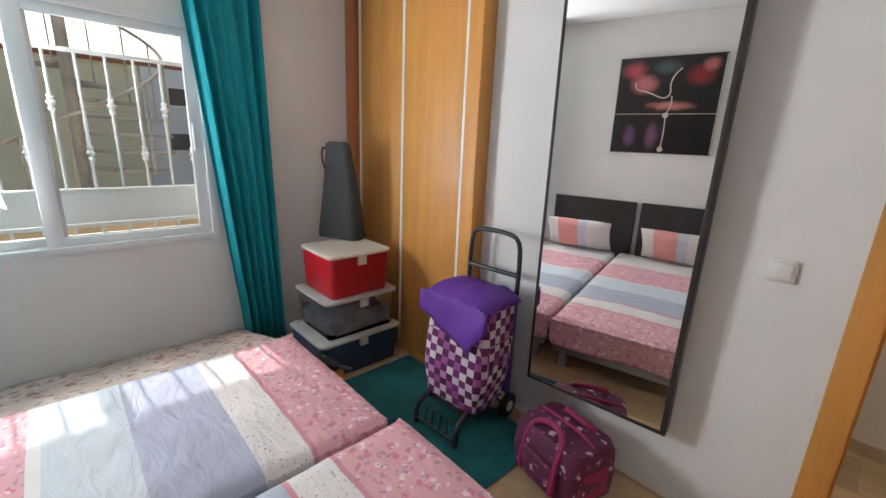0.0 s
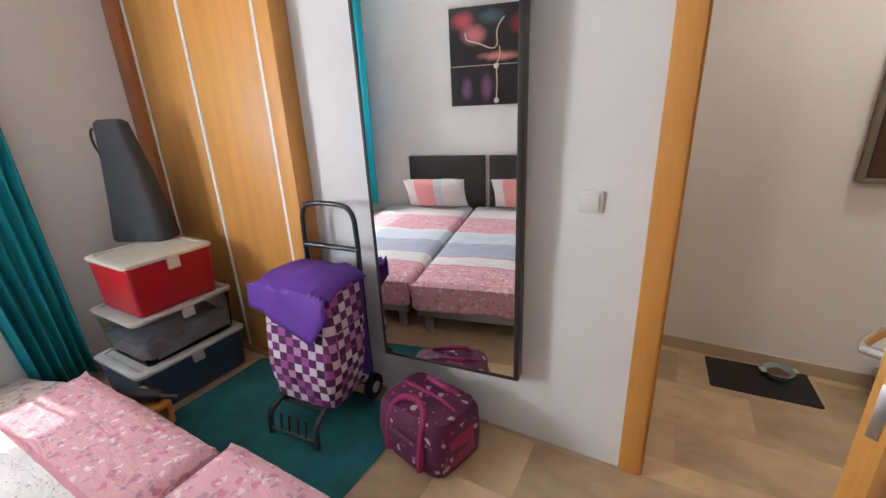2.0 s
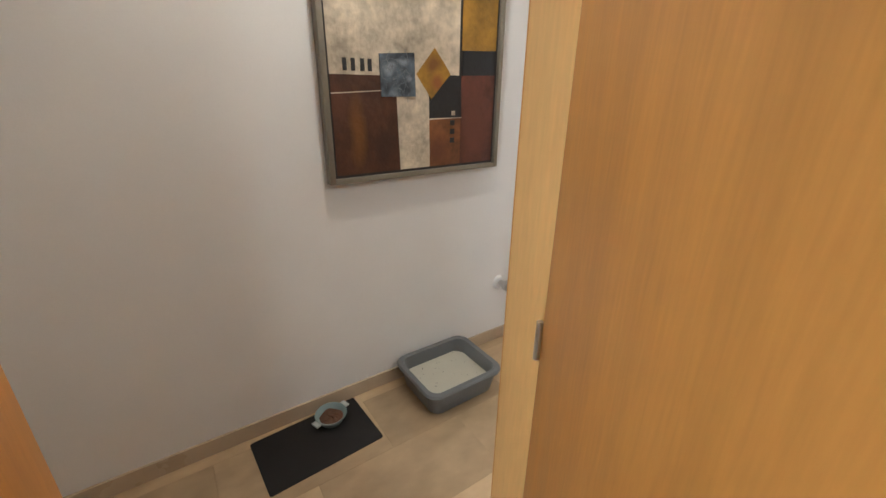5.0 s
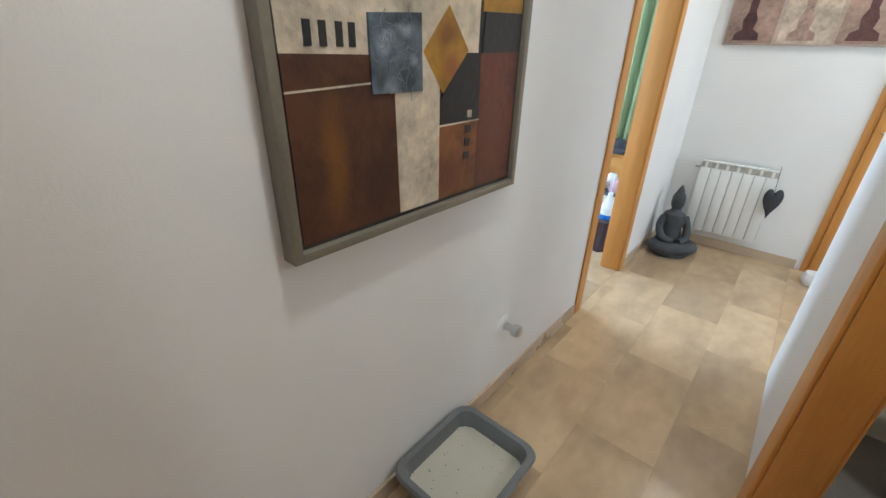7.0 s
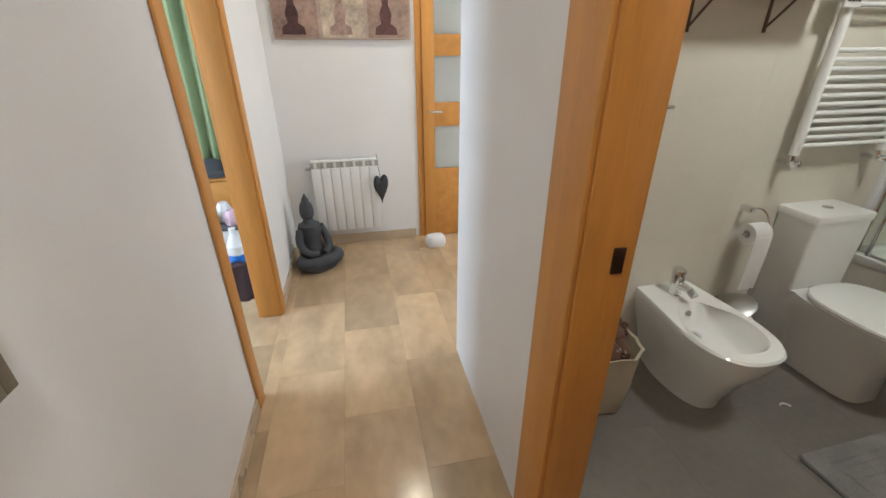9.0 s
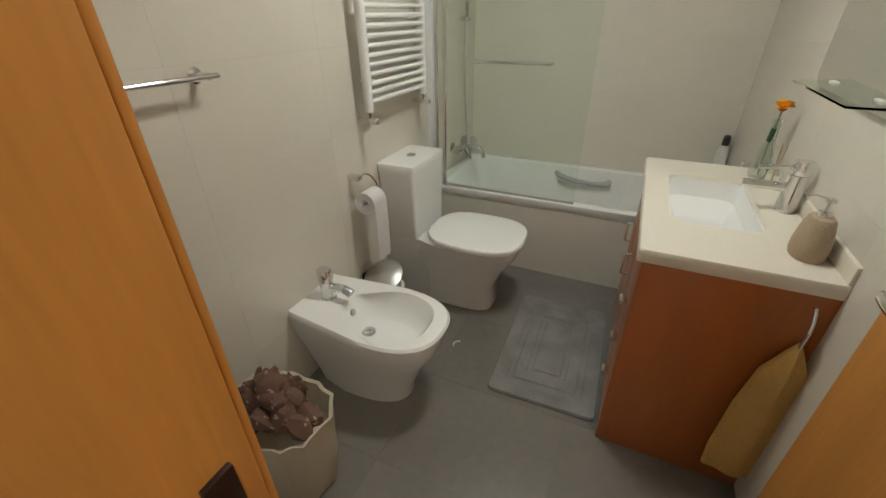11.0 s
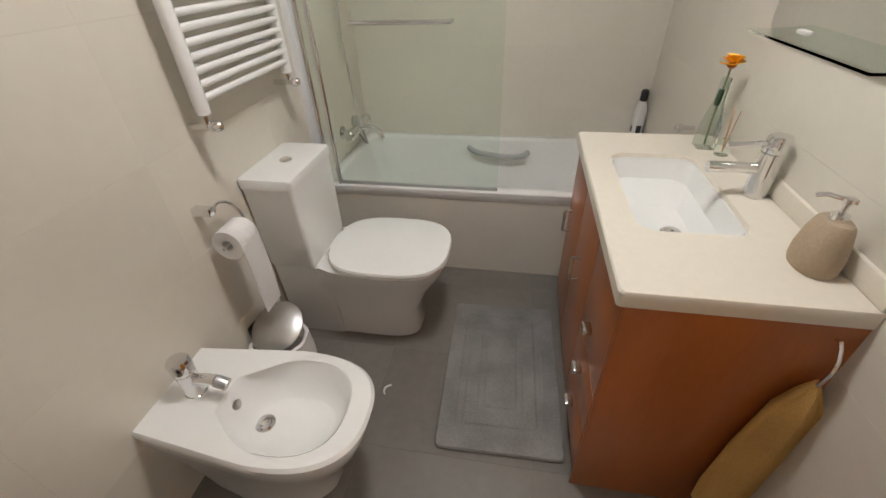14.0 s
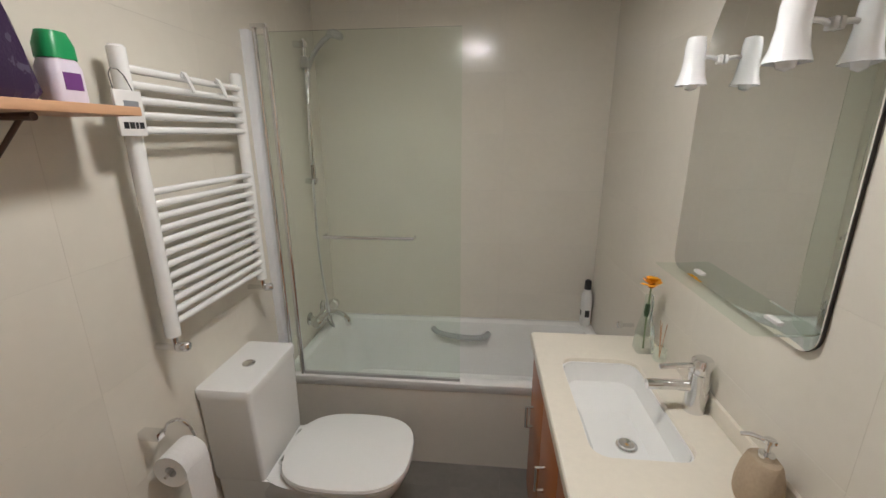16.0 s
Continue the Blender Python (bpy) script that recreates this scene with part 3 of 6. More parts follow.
ht = thing("heart_ornament", "dark slate heart hung on the radiator", "ornament", (HE - 0.125, 0.390, 0.400), 22)
pts = []
for i in range(30):
    a = 2 * math.pi * i / 30
    pts.append((0.062 * math.sin(a) ** 3, 0.115 + 0.008 * (13 * math.cos(a) - 5 * math.cos(2 * a) - 2 * math.cos(3 * a) - math.cos(4 * a))))
part("heart", rings(bmesh.new(), [[(0.009, y * 0.9, 0.115 + (z - 0.115) * 0.95) for y, z in pts], [(0.004, y, z) for y, z in pts], [(-0.008, y, z) for y, z in pts], [(-0.014, y * 0.85, 0.115 + (z - 0.115) * 0.85) for y, z in pts]]), mat("dark_slate", (0.028, 0.030, 0.036), 0.6, var=0.15), ht)
part("cord", tube(bmesh.new(), [(0, 0, 0.17), (0.015, 0.005, 0.25), (0.03, 0.01, 0.375)], 0.0018, 6), black_plastic, ht)

# seated statue, plain shape in one mesh
bm = bmesh.new()
rings(bm, [oval(-0.02, 0, 0.135 * k, 0.155 * k, z, 2.4, 28) for k, z in ((0.9, 0.0), (1.0, 0.02), (0.95, 0.05), (0.8, 0.07))])
for s in (-1, 1):
    tube(bm, [(0.02, s * 0.06, 0.085), (-0.06, s * 0.16, 0.08), (-0.13, s * 0.10, 0.075), (-0.13, -s * 0.03, 0.08)], 0.048, 12, 2)
    tube(bm, [(0.035, s * 0.080, 0.30), (0.015, s * 0.115, 0.21), (-0.06, s * 0.09, 0.135), (-0.10, s * 0.02, 0.125)], 0.030, 10, 2)
lathe(bm, [(0.105, 0.06), (0.090, 0.14), (0.075, 0.20), (0.088, 0.28), (0.080, 0.325), (0.045, 0.345), (0.035, 0.37)], (0.045, 0, 0), 24)
lathe(bm, [(0.03, 0.365), (0.045, 0.385), (0.052, 0.42), (0.050, 0.455), (0.042, 0.485), (0.030, 0.50), (0.026, 0.52), (0.010, 0.55), (0.002, 0.565)], (0.05, 0, 0), 24)
solid("seated_statue", bm, mat("dark_grey_stone", (0.058, 0.062, 0.070), 0.65, var=0.25, scale=6, fine=60, bump=0.4), "dark grey seated stone statue on the floor", "statue", (4.05, 0.938, 0.0), 32)

# triptych print over the radiator
tp3 = thing("triptych_print", "wide beige print with three brown panels", "picture", (HE, 0.565, 1.572))
part("canvas", box(-0.03, -0.47, 0, -0.001, 0.47, 0.46, bev=0.003), mat("beige_canvas", (0.45, 0.35, 0.29), 0.8, var=0.2, scale=6, fine=60, bump=0.2), tp3)
for k, (c, g) in enumerate((((0.30, 0.20, 0.16), (0.075, 0.035, 0.035)), ((0.52, 0.42, 0.33), (0.36, 0.24, 0.20)), ((0.34, 0.23, 0.18), (0.11, 0.05, 0.045)))):
    y = 0.315 - 0.315 * k
    f = part("printed_panel", box(-0.033, y - 0.145, 0.012, -0.0305, y + 0.145, 0.448), mat("brown_panel_print", c, 0.8, var=0.3, scale=7, fine=40), tp3)
    shade = mat("printed_silhouette", g, 0.8, var=0.3, scale=12)
    loop = [(0.11, 0.03), (0.10, 0.075), (0.045, 0.10), (0.06, 0.16), (0.03, 0.215), (0.035, 0.27), (0.012, 0.33), (-0.012, 0.33), (-0.035, 0.27), (-0.03, 0.215), (-0.06, 0.16), (-0.045, 0.10), (-0.10, 0.075), (-0.11, 0.03)]
    part("silhouette", rings(bmesh.new(), [[(-0.033, y + 0.02 + 0.72 * a, z) for a, z in loop], [(-0.0345, y + 0.02 + 0.72 * a, z) for a, z in loop]]), shade, f)

# glazed door on the end wall and a small cushion before it
gd = thing("glazed_door", "orange wood door with three frosted glass panes", "door", (HE, 0.065, 0))
part("casing", box(-0.016, -0.045, 0, -0.001, 0.0, 2.10, bev=0.003), veneer, gd)
part("casing", box(-0.016, -0.90, 0, -0.001, -0.83, 2.10, bev=0.003), veneer, gd)
part("stile", box(-0.034, -0.14, 0.008, -0.004, -0.047, 2.035, bev=0.002), veneer, gd)
part("stile", box(-0.034, -0.828, 0.008, -0.004, -0.72, 2.035, bev=0.002), veneer, gd)
for z0, z1 in ((0.008, 0.61), (0.955, 1.135), (1.465, 1.61), (1.92, 2.035)):
    part("rail", box(-0.034, -0.72, z0, -0.004, -0.14, z1, bev=0.002), veneer_flat, gd)
for z0, z1 in ((0.61, 0.955), (1.135, 1.465), (1.61, 1.92)):
    part("pane", box(-0.022, -0.72, z0, -0.014, -0.14, z1), frosted, gd, "frosted glass pane")
part("handle", tube(bmesh.new(), [(-0.034, -0.085, 1.07), (-0.075, -0.085, 1.07), (-0.08, -0.10, 1.07), (-0.08, -0.19, 1.07)], 0.008, 8, 1), chrome, gd, "chrome lever handle")
bm = rings(bmesh.new(), [oval(0, 0, 0.065 * s, 0.085 * s, z, 3.5, 24) for s, z in ((0.85, 0), (1.0, 0.02), (1.0, 0.06), (0.8, 0.09), (0.4, 0.098))])
solid("door_cushion", bm, white_cloth, "small white cloth door weight on the floor", "door stop", (4.20, -0.03, 0), 8)

# recessed lamp in the hall ceiling; the second is an unseen, added fill
LENS = glow("lit_warm_lens", (1.0, 0.78, 0.45), 14)
for lx, ly in ((3.75, 0.28), (0.95, 0.62)):
    hl = thing("recessed_lamp_or_fill", "small recessed ceiling lamp, lit; the one near the door is added fill", "ceiling lamp", (lx, ly, H), group="recessed hall lamps")
    part("ring", lathe(bmesh.new(), [(0.085, 0.0), (0.085, -0.008), (0.070, -0.012)], n=28), brushed, hl)
    part("lens", lathe(bmesh.new(), [(0.068, -0.012), (0.05, -0.018), (0.001, -0.02)], n=28), LENS, hl, "lit warm lens")

# what shows through the second bedroom's doorway


def curtain(name, label, at, turn, width, top, bottom, folds, material, gather=1.0, depth=0.045, sway=0.0):
    """A hanging curtain of soft folds along local x."""
    bm, n, rows = bmesh.new(), folds * 10, 14
    front, back = [], []
    for r in range(rows + 1):
        f = r / rows
        z = top + (bottom - top) * f
        w = width * (1 + (gather - 1) * f)
        row = []
        for i in range(n + 1):
            u = i / n
            x = (u - 0.5) * w + sway * f
            y = depth * math.sin(2 * math.pi * folds * u + 0.6 * math.sin(5 * u + 2 * f)) * (0.75 + 0.25 * math.sin(9 * u)) * (0.8 + 0.3 * f) + 0.01 * math.sin(31 * u + 3 * f)
            row.append((x, y, z))
        front.append(row)
        back.append([(x, y + 0.003, z) for x, y, z in row])
    vs = [[bm.verts.new(p) for p in row] for row in front]
    for a, b in zip(vs, vs[1:]):
        for i in range(n):
            bm.faces.new((a[i], a[i + 1], b[i + 1], b[i]))
    ob = solid(name, bm, material, label, "curtain", at, turn)
    ob.data.shade_smooth()
    md = ob.modifiers.new("thickness", "SOLIDIFY")
    md.thickness = 0.003
    return ob


green_cloth = mat("olive_green_curtain", (0.40, 0.48, 0.26), 0.8, var=0.15, scale=4, fine=200, bump=0.2)
curtain("green_curtain", "olive green striped curtain beside the window", (4.36, 1.70, 0), 90, 0.8, 2.55, 0.74, 8, green_cloth, 0.8)
translucent(green_cloth, (0.22, 0.32, 0.15), 0.3)
cd = thing("chest_of_drawers", "low orange wood chest of drawers beside the curtain", "chest of drawers", (4.14, 1.40, 0))
part("carcass", box(0.018, 0, 0.05, 0.16, 0.85, 0.682, bev=0.003), veneer, cd)
part("top", box(-0.01, -0.008, 0.682, 0.16, 0.86, 0.705, bev=0.004), veneer_flat, cd)
part("plinth", box(0.03, 0.01, 0, 0.15, 0.84, 0.05), veneer_flat, cd)
for z in (0.06, 0.267, 0.474):
    d = part("drawer_front", box(0.0, 0.006, z, 0.018, 0.844, z + 0.200, bev=0.003), veneer_flat, cd)
    part("knob", lathe(bmesh.new(), [(0.008, 0), (0.014, 0.012), (0.010, 0.022)], (0, 0.425, z + 0.10), 12, (-1, 0, 0)), brushed, d)
wx = thing("white_drawer_box", "white plastic drawer box with a dark grey top", "storage box", (3.88, 1.395, 0))
part("body", box(0, 0, 0.135, 0.22, 0.33, 0.405, bev=0.012, seg=3), plastic_white, wx)
part("top", box(-0.008, -0.008, 0.406, 0.228, 0.338, 0.428, bev=0.006), mat("dark_grey_top", (0.10, 0.10, 0.11), 0.5), wx, "dark grey top")
for a in (0.03, 0.19):
    for b in (0.03, 0.30):
        part("castor", lathe(bmesh.new(), [(0.012, 0), (0.022, 0.01), (0.022, 0.04), (0.010, 0.05), (0.010, 0.136)], (a, b, 0), 12), black_plastic, wx)
random.seed(4)
pale_pink = mat("pale_pink_packaging", (0.62, 0.42, 0.48), 0.5, var=0.2, scale=20)
for k, (x, y, w, h, m) in enumerate(((3.95, 1.44, 0.05, 0.10, pale_pink), (4.03, 1.50, 0.06, 0.13, plastic_white), (3.95, 1.57, 0.05, 0.09, white_cloth), (4.04, 1.62, 0.045, 0.12, pale_pink))):
    solid("toiletry_pouch", rings(bmesh.new(), [[(p[0] * (1 + 0.1 * math.sin(4 * i + k)), p[1] * (1 + 0.1 * math.cos(3 * i)), p[2]) for i, p in enumerate(oval(0, 0, w * q, w * 0.8 * q, h * f, 2.6, 20))] for q, f in ((0.9, 0), (1.0, 0.15), (0.95, 0.7), (0.6, 1.0))]), m, "small pale pouch on the drawer box", "pouch", (x, y, 0.4285), 25 * k, group="pouches on the drawer box")
bm = rings(bmesh.new(), [oval(0, 0, 0.10 * q, 0.12 * q, z, 2.2, 24) for q, z in ((0.6, 0), (1.0, 0.012), (0.98, 0.03), (0.62, 0.05), (0.55, 0.10), (0.3, 0.12))])
solid("folded_hat", bm, grey_felt, "dark grey cap lying on the chest", "hat", (4.19, 1.56, 0.7055))
bb = thing("blue_bottle", "white bottle with a blue label on the floor", "bottle", (3.76, 1.40, 0.0))
bb.scale = (1.0, 1.0, 2.05)
part("body", lathe(bmesh.new(), [(0.05, 0), (0.055, 0.01), (0.055, 0.17), (0.02, 0.21), (0.02, 0.23)], n=20), plastic_white, bb)
part("label", lathe(bmesh.new(), [(0.056, 0.06), (0.0565, 0.062), (0.0565, 0.14), (0.056, 0.142)], n=20), mat("blue_label", (0.02, 0.16, 0.55), 0.4), bb, "blue label")
bm = rings(bmesh.new(), [[(p[0] * (1 + 0.15 * math.sin(5 * i + 9 * z)), p[1] * (1 + 0.15 * math.cos(4 * i)), z) for i, p in enumerate(oval(0, 0, 0.045 * q, 0.06 * q, z, 2.4, 24))] for q, z in ((1.25, 0), (1.2, 0.03), (0.9, 0.06), (0.85, 0.20), (0.95, 0.25), (0.6, 0.26))])
solid("dark_boot", bm, mat("dark_plum_leather", (0.04, 0.018, 0.022), 0.5), "dark plum short boot standing on the floor", "boot", (3.665, 1.395, 0))

# ---- bedroom ----

# built-in wardrobe
wd = thing("built_in_wardrobe", "orange wood built-in wardrobe with two sliding doors", "wardrobe", (0, 0, 0))
structure("wardrobe_bulkhead", box(WX, -0.10, 2.575, -1.57, 0, H), wall_white, "white plaster strip above the wardrobe", "wall")
part("side_trim", box(WX, -0.105, 0, -2.815, 0, 2.50, bev=0.003), cherry, wd, "darker wood side trim")
part("side_trim", box(-1.675, -0.105, 0, -1.575, 0, 2.50, bev=0.003), veneer, wd)
part("top_trim", box(WX, -0.105, 2.50, -1.575, 0, 2.575, bev=0.003), veneer_flat, wd)
part("plinth", box(-2.815, -0.095, 0, -1.675, -0.01, 0.05, bev=0.002), veneer_flat, wd)
for x0, x1, y in ((-2.815, -2.245, -0.055), (-2.255, -1.675, -0.085)):
    d = part("sliding_door", box(x0 + 0.022, y - 0.012, 0.055, x1 - 0.022, y + 0.012, 2.495, bev=0.002), veneer, wd)
    for a in (x0, x1 - 0.022):
        part("edge_profile", box(a, y - 0.017, 0.055, a + 0.022, y + 0.015, 2.495, bev=0.003), aluminium_white, d, "white aluminium edge profile")

# leaning wall mirror
mw = thing("wall_mirror", "tall wall mirror in a deep black-brown wooden frame", "mirror", (-0.417, -0.080, 0.354), 6.2, rx=0.7)
MW, MH = 0.655, 1.98
for name, x0, z0, x1, z1 in (("frame_side", -0.022, 0, 0, MH), ("frame_side", -MW, 0, -MW + 0.014, MH), ("frame_rail", -MW + 0.014, 0, -0.022, 0.016), ("frame_rail", -MW + 0.014, MH - 0.022, -0.022, MH)):
    part(name, box(x0, -0.012, z0, x1, 0.058, z1, bev=0.003), black_wood, mw)
part("backing", box(-MW + 0.012, -0.002, 0.014, -0.02, 0.03, MH - 0.02), black_wood, mw)
part("glass", box(-MW + 0.014, -0.008, 0.016, -0.022, -0.0035, MH - 0.022), mirror_mat, mw, "silvered mirror glass")
part("hanger", box(-0.16, 0.03, 1.70, -0.08, 0.075, 1.74, bev=0.003), brushed, mw)

sw = thing("light_switch", "square white light switch beside the doorway", "light switch", (-0.192, 0, 1.133))
part("plate", box(-0.041, -0.011, -0.041, 0.041, -0.0005, 0.041, bev=0.004), plastic_white, sw)
part("rocker", box(-0.030, -0.017, -0.030, 0.030, -0.011, 0.029, bev=0.003), plastic_white, sw)

# beds
STRIPES = ((0.31, pink_floral), (0.325, pink_line), (0.49, white_dotted), (0.505, pink_line), (0.80, lavender), (0.81, white_cloth), (1.06, pale_blue), (1.09, white_cloth), (1.58, pink_floral), (9.0, white_dotted))


def bed(x0, x1, foot, label, top=0.385, left_drop=0.10, right_drop=0.10, head_shift=0.0):
    """Single bed with its foot at y = foot, head on the south wall."""
    cx, w, L = (x0 + x1) / 2, x1 - x0, foot - (SY + 0.075)
    t = thing("single_bed", label, "bed", (cx, foot, 0), group="beds side by side")
    h = w / 2
    for s in (-1, 1):
        part("side_rail", box(s * (h - 0.035) - 0.015, -L, 0.135, s * (h - 0.035) + 0.015, -0.036, 0.205, bev=0.004), bed_grey, t)
        for y in (-0.062, -L + 0.06):
            part("leg", box(s * (h - 0.085) - 0.024, y - 0.024, 0, s * (h - 0.085) + 0.024, y + 0.024, 0.19, bev=0.004), bed_grey, t)
    part("foot_rail", box(-h + 0.02, -0.036, 0.135, h - 0.02, -0.008, 0.205, bev=0.004), bed_grey, t)
    part("slat_base", box(-h + 0.05, -L + 0.02, 0.175, h - 0.05, -0.06, 0.20), bed_grey, t)
    part("mattress", box(-h + 0.025, -L, 0.205, h - 0.025, -0.03, top - 0.022, bev=0.03, seg=3), white_cloth, t)
    hb = part("headboard", box(-h + 0.01 + head_shift, -L - 0.055, 0.20, -h + 0.86 + head_shift, -L - 0.015, 0.935, bev=0.006), black_wood, t, "black-brown headboard")
    for s in (-1, 1):
        part("post", box(s * 0.35 - h + 0.435 + head_shift - 0.02, -L - 0.054, 0, s * 0.35 - h + 0.435 + head_shift + 0.02, -L - 0.018, 0.205), black_wood, hb)
    # cover: over the foot and both sides
    bm = bmesh.new()
    mats = [pink_floral, pink_line, white_dotted, lavender, white_cloth, pale_blue]
    nu, nv = 40, 110
    drop = 0.178
    total = L + drop
    grid = []
    for j in range(nv + 1):
        v = total * j / nv
        row = []
        for i in range(nu + 1):
            span = w + left_drop + right_drop
            u = -left_drop + span * i / nu
            # unfold the side drops and the foot drop round soft edges
            if u < 0:
                x, dz = -h - 0.006, u
            elif u > w:
                x, dz = h + 0.006, w - u
            else:
                x, dz = u - h, 0.0
            if v < drop:
                y, fz = 0.008 + 0.012 * math.sin(9 * u) * (1 - v / drop), -(drop - v)
            else:
                y, fz = -(v - drop), 0.0
            edge = min(1.0, max(0.0, min(u, w - u, v - drop) / 0.05))
            z = top + min(dz, 0) + fz - 0.016 * (1 - edge) ** 2
            q = Vector((x * 3.1 + cx, y * 2.3, 0.3))
            wr = 0.010 * noise.noise(q) + 0.006 * noise.noise(q * 3.3) + 0.003 * noise.noise(Vector((x * 22, y * 6, cx)))
            if dz < 0 or fz < 0:
                x += wr * 0.6 * (1 if u > w else -1 if u < 0 else 0)
                y += wr * 0.8 if fz < 0 else 0
                if dz < 0 and fz < 0:
                    z = top + min(dz, fz)
            else:
                z += wr
            row.append(bm.verts.new((x, y, z)))
        grid.append(row)
    for j in range(nv):
        v = total * (j + 0.5) / nv - drop
        m = next(k for lim, k in STRIPES if v < lim)
        for i in range(nu):
            f = bm.faces.new((grid[j][i], grid[j][i + 1], grid[j + 1][i + 1], grid[j + 1][i]))
            f.material_index = mats.index(m)
    c = part("bedspread", bm, mats, t, "striped pink, white and blue bedspread")
    md = c.modifiers.new("thickness", "SOLIDIFY")
    md.thickness, md.offset = 0.006, -1
    return t


bed(-2.22, -1.245, -0.93, "low single bed with a striped pink and blue bedspread", left_drop=0.06, head_shift=0.26)
bed(-1.205, -0.28, -0.89, "low single bed with a striped floral bedspread", right_drop=0.12, head_shift=0.14)


def pillow(at, turn, tilt):
    bm = bmesh.new()
    n, vs = 22, []
    mats = [white_dotted, salmon_cloth, white_cloth, pale_blue]
    for s in (1, -1):
        g = []
        for j in range(n + 1):
            row = []
            for i in range(n + 1):
                u, v = 2 * i / n - 1, 2 * j / n - 1
                puff = ((1 - abs(u) ** 3) * (1 - abs(v) ** 3)) ** 0.6
                x, y = 0.33 * u * (1 - 0.05 * (1 - v * v)), 0.19 * v * (1 - 0.06 * (1 - u * u))
                row.append((x, y, s * (0.004 + 0.065 * puff) + 0.006 * noise.noise(Vector((x * 9, y * 9, s)))))
            g.append([bm.verts.new(p) for p in row])
        for j in range(n):
            for i in range(n):
                f = bm.faces.new((g[j][i], g[j][i + 1], g[j + 1][i + 1], g[j + 1][i]))
                u = (i + 0.5) / n
                f.material_index = 0 if u < 0.20 else 1 if u < 0.48 else 3 if u < 0.64 else 2
        vs.append(g)
    bmesh.ops.remove_doubles(bm, verts=bm.verts, dist=0.0125)
    ob = part("pillow", bm, mats)
    ob.matrix_world = pose(*at, tilt, 0, turn)
    return tagged(ob, "plump pillow with a salmon pink stripe on the bed", "pillow", "pillows")


pillow((-1.60, -2.72, 0.570), -3, 60)
pillow((-0.66, -2.72, 0.570), 4, 60)

# folded blankets between bed and window wall, under a crumpled throw
db = thing("blanket_pile", "sloping pile of folded white blankets beside the bed", "blankets", (-2.58, -1.93, 0))
for k, (zl, zr) in enumerate(((0.045, 0.11), (0.09, 0.21), (0.135, 0.325))):
    z0l, z0r = ((0.0, 0.0), (0.045, 0.11), (0.09, 0.21))[k]
    part("folded_blanket", rings(bmesh.new(), [[(-0.36, y, z0l), (0.335, y, z0r), (0.335, y, zr - 0.004), (-0.36, y, zl - 0.004)] for y in (-0.98, 0.97 - 0.01 * k)]), white_cloth, db)
bm = bmesh.new()
nu, nv, g = 26, 90, []
for j in range(nv + 1):
    row = []
    for i in range(nu + 1):
        u, v = i / nu, j / nv
        x = -0.36 + 0.72 * u
        y = -0.98 + 1.96 * v + 0.02 * noise.noise(Vector((u * 4, v * 9, 5)))
        p = Vector((u * 3.0, v * 12.0, 1.7))
        base = 0.142 + 0.20 * u
        z = base + 0.03 * abs(noise.noise(p)) + 0.012 * noise.noise(p * 2.7)
        if v > 0.985:
            z -= (v - 0.985) * 5
        row.append(bm.verts.new((x, y, max(z, base + 0.002) if v < 0.985 else z)))
    g.append(row)
for j in range(nv):
    for i in range(nu):
        bm.faces.new((g[j][i], g[j][i + 1], g[j + 1][i + 1], g[j + 1][i]))
th = solid("patchwork_throw", bm, patch_throw, "crumpled faded patchwork throw lying on folded blankets", "blanket", (-2.58, -1.93, 0.0))
md = th.modifiers.new("thickness", "SOLIDIFY")
md.thickness, md.offset = 0.008, 1

# rug on the floor
solid("teal_rug", rings(bmesh.new(), [rrect(0, 0, 0.575, 0.305, 0.02, 0.0), rrect(0, 0, 0.58, 0.31, 0.02, 0.006), rrect(0, 0, 0.572, 0.302, 0.02, 0.012)]), teal_rug, "dark teal short-pile rug", "rug", (-1.525, -0.425, 0.0005))

# storage boxes
clear_plastic = glass("cloudy_clear_plastic", (0.93, 0.96, 0.98), 0.16, 1.10)
cloth_mix = spotted("folded_dark_clothes", (0.24, 0.27, 0.31), [(0.30, 0.30, 0.32), (0.20, 0.16, 0.17)], 5, 0.35, 0.9, 0.3)


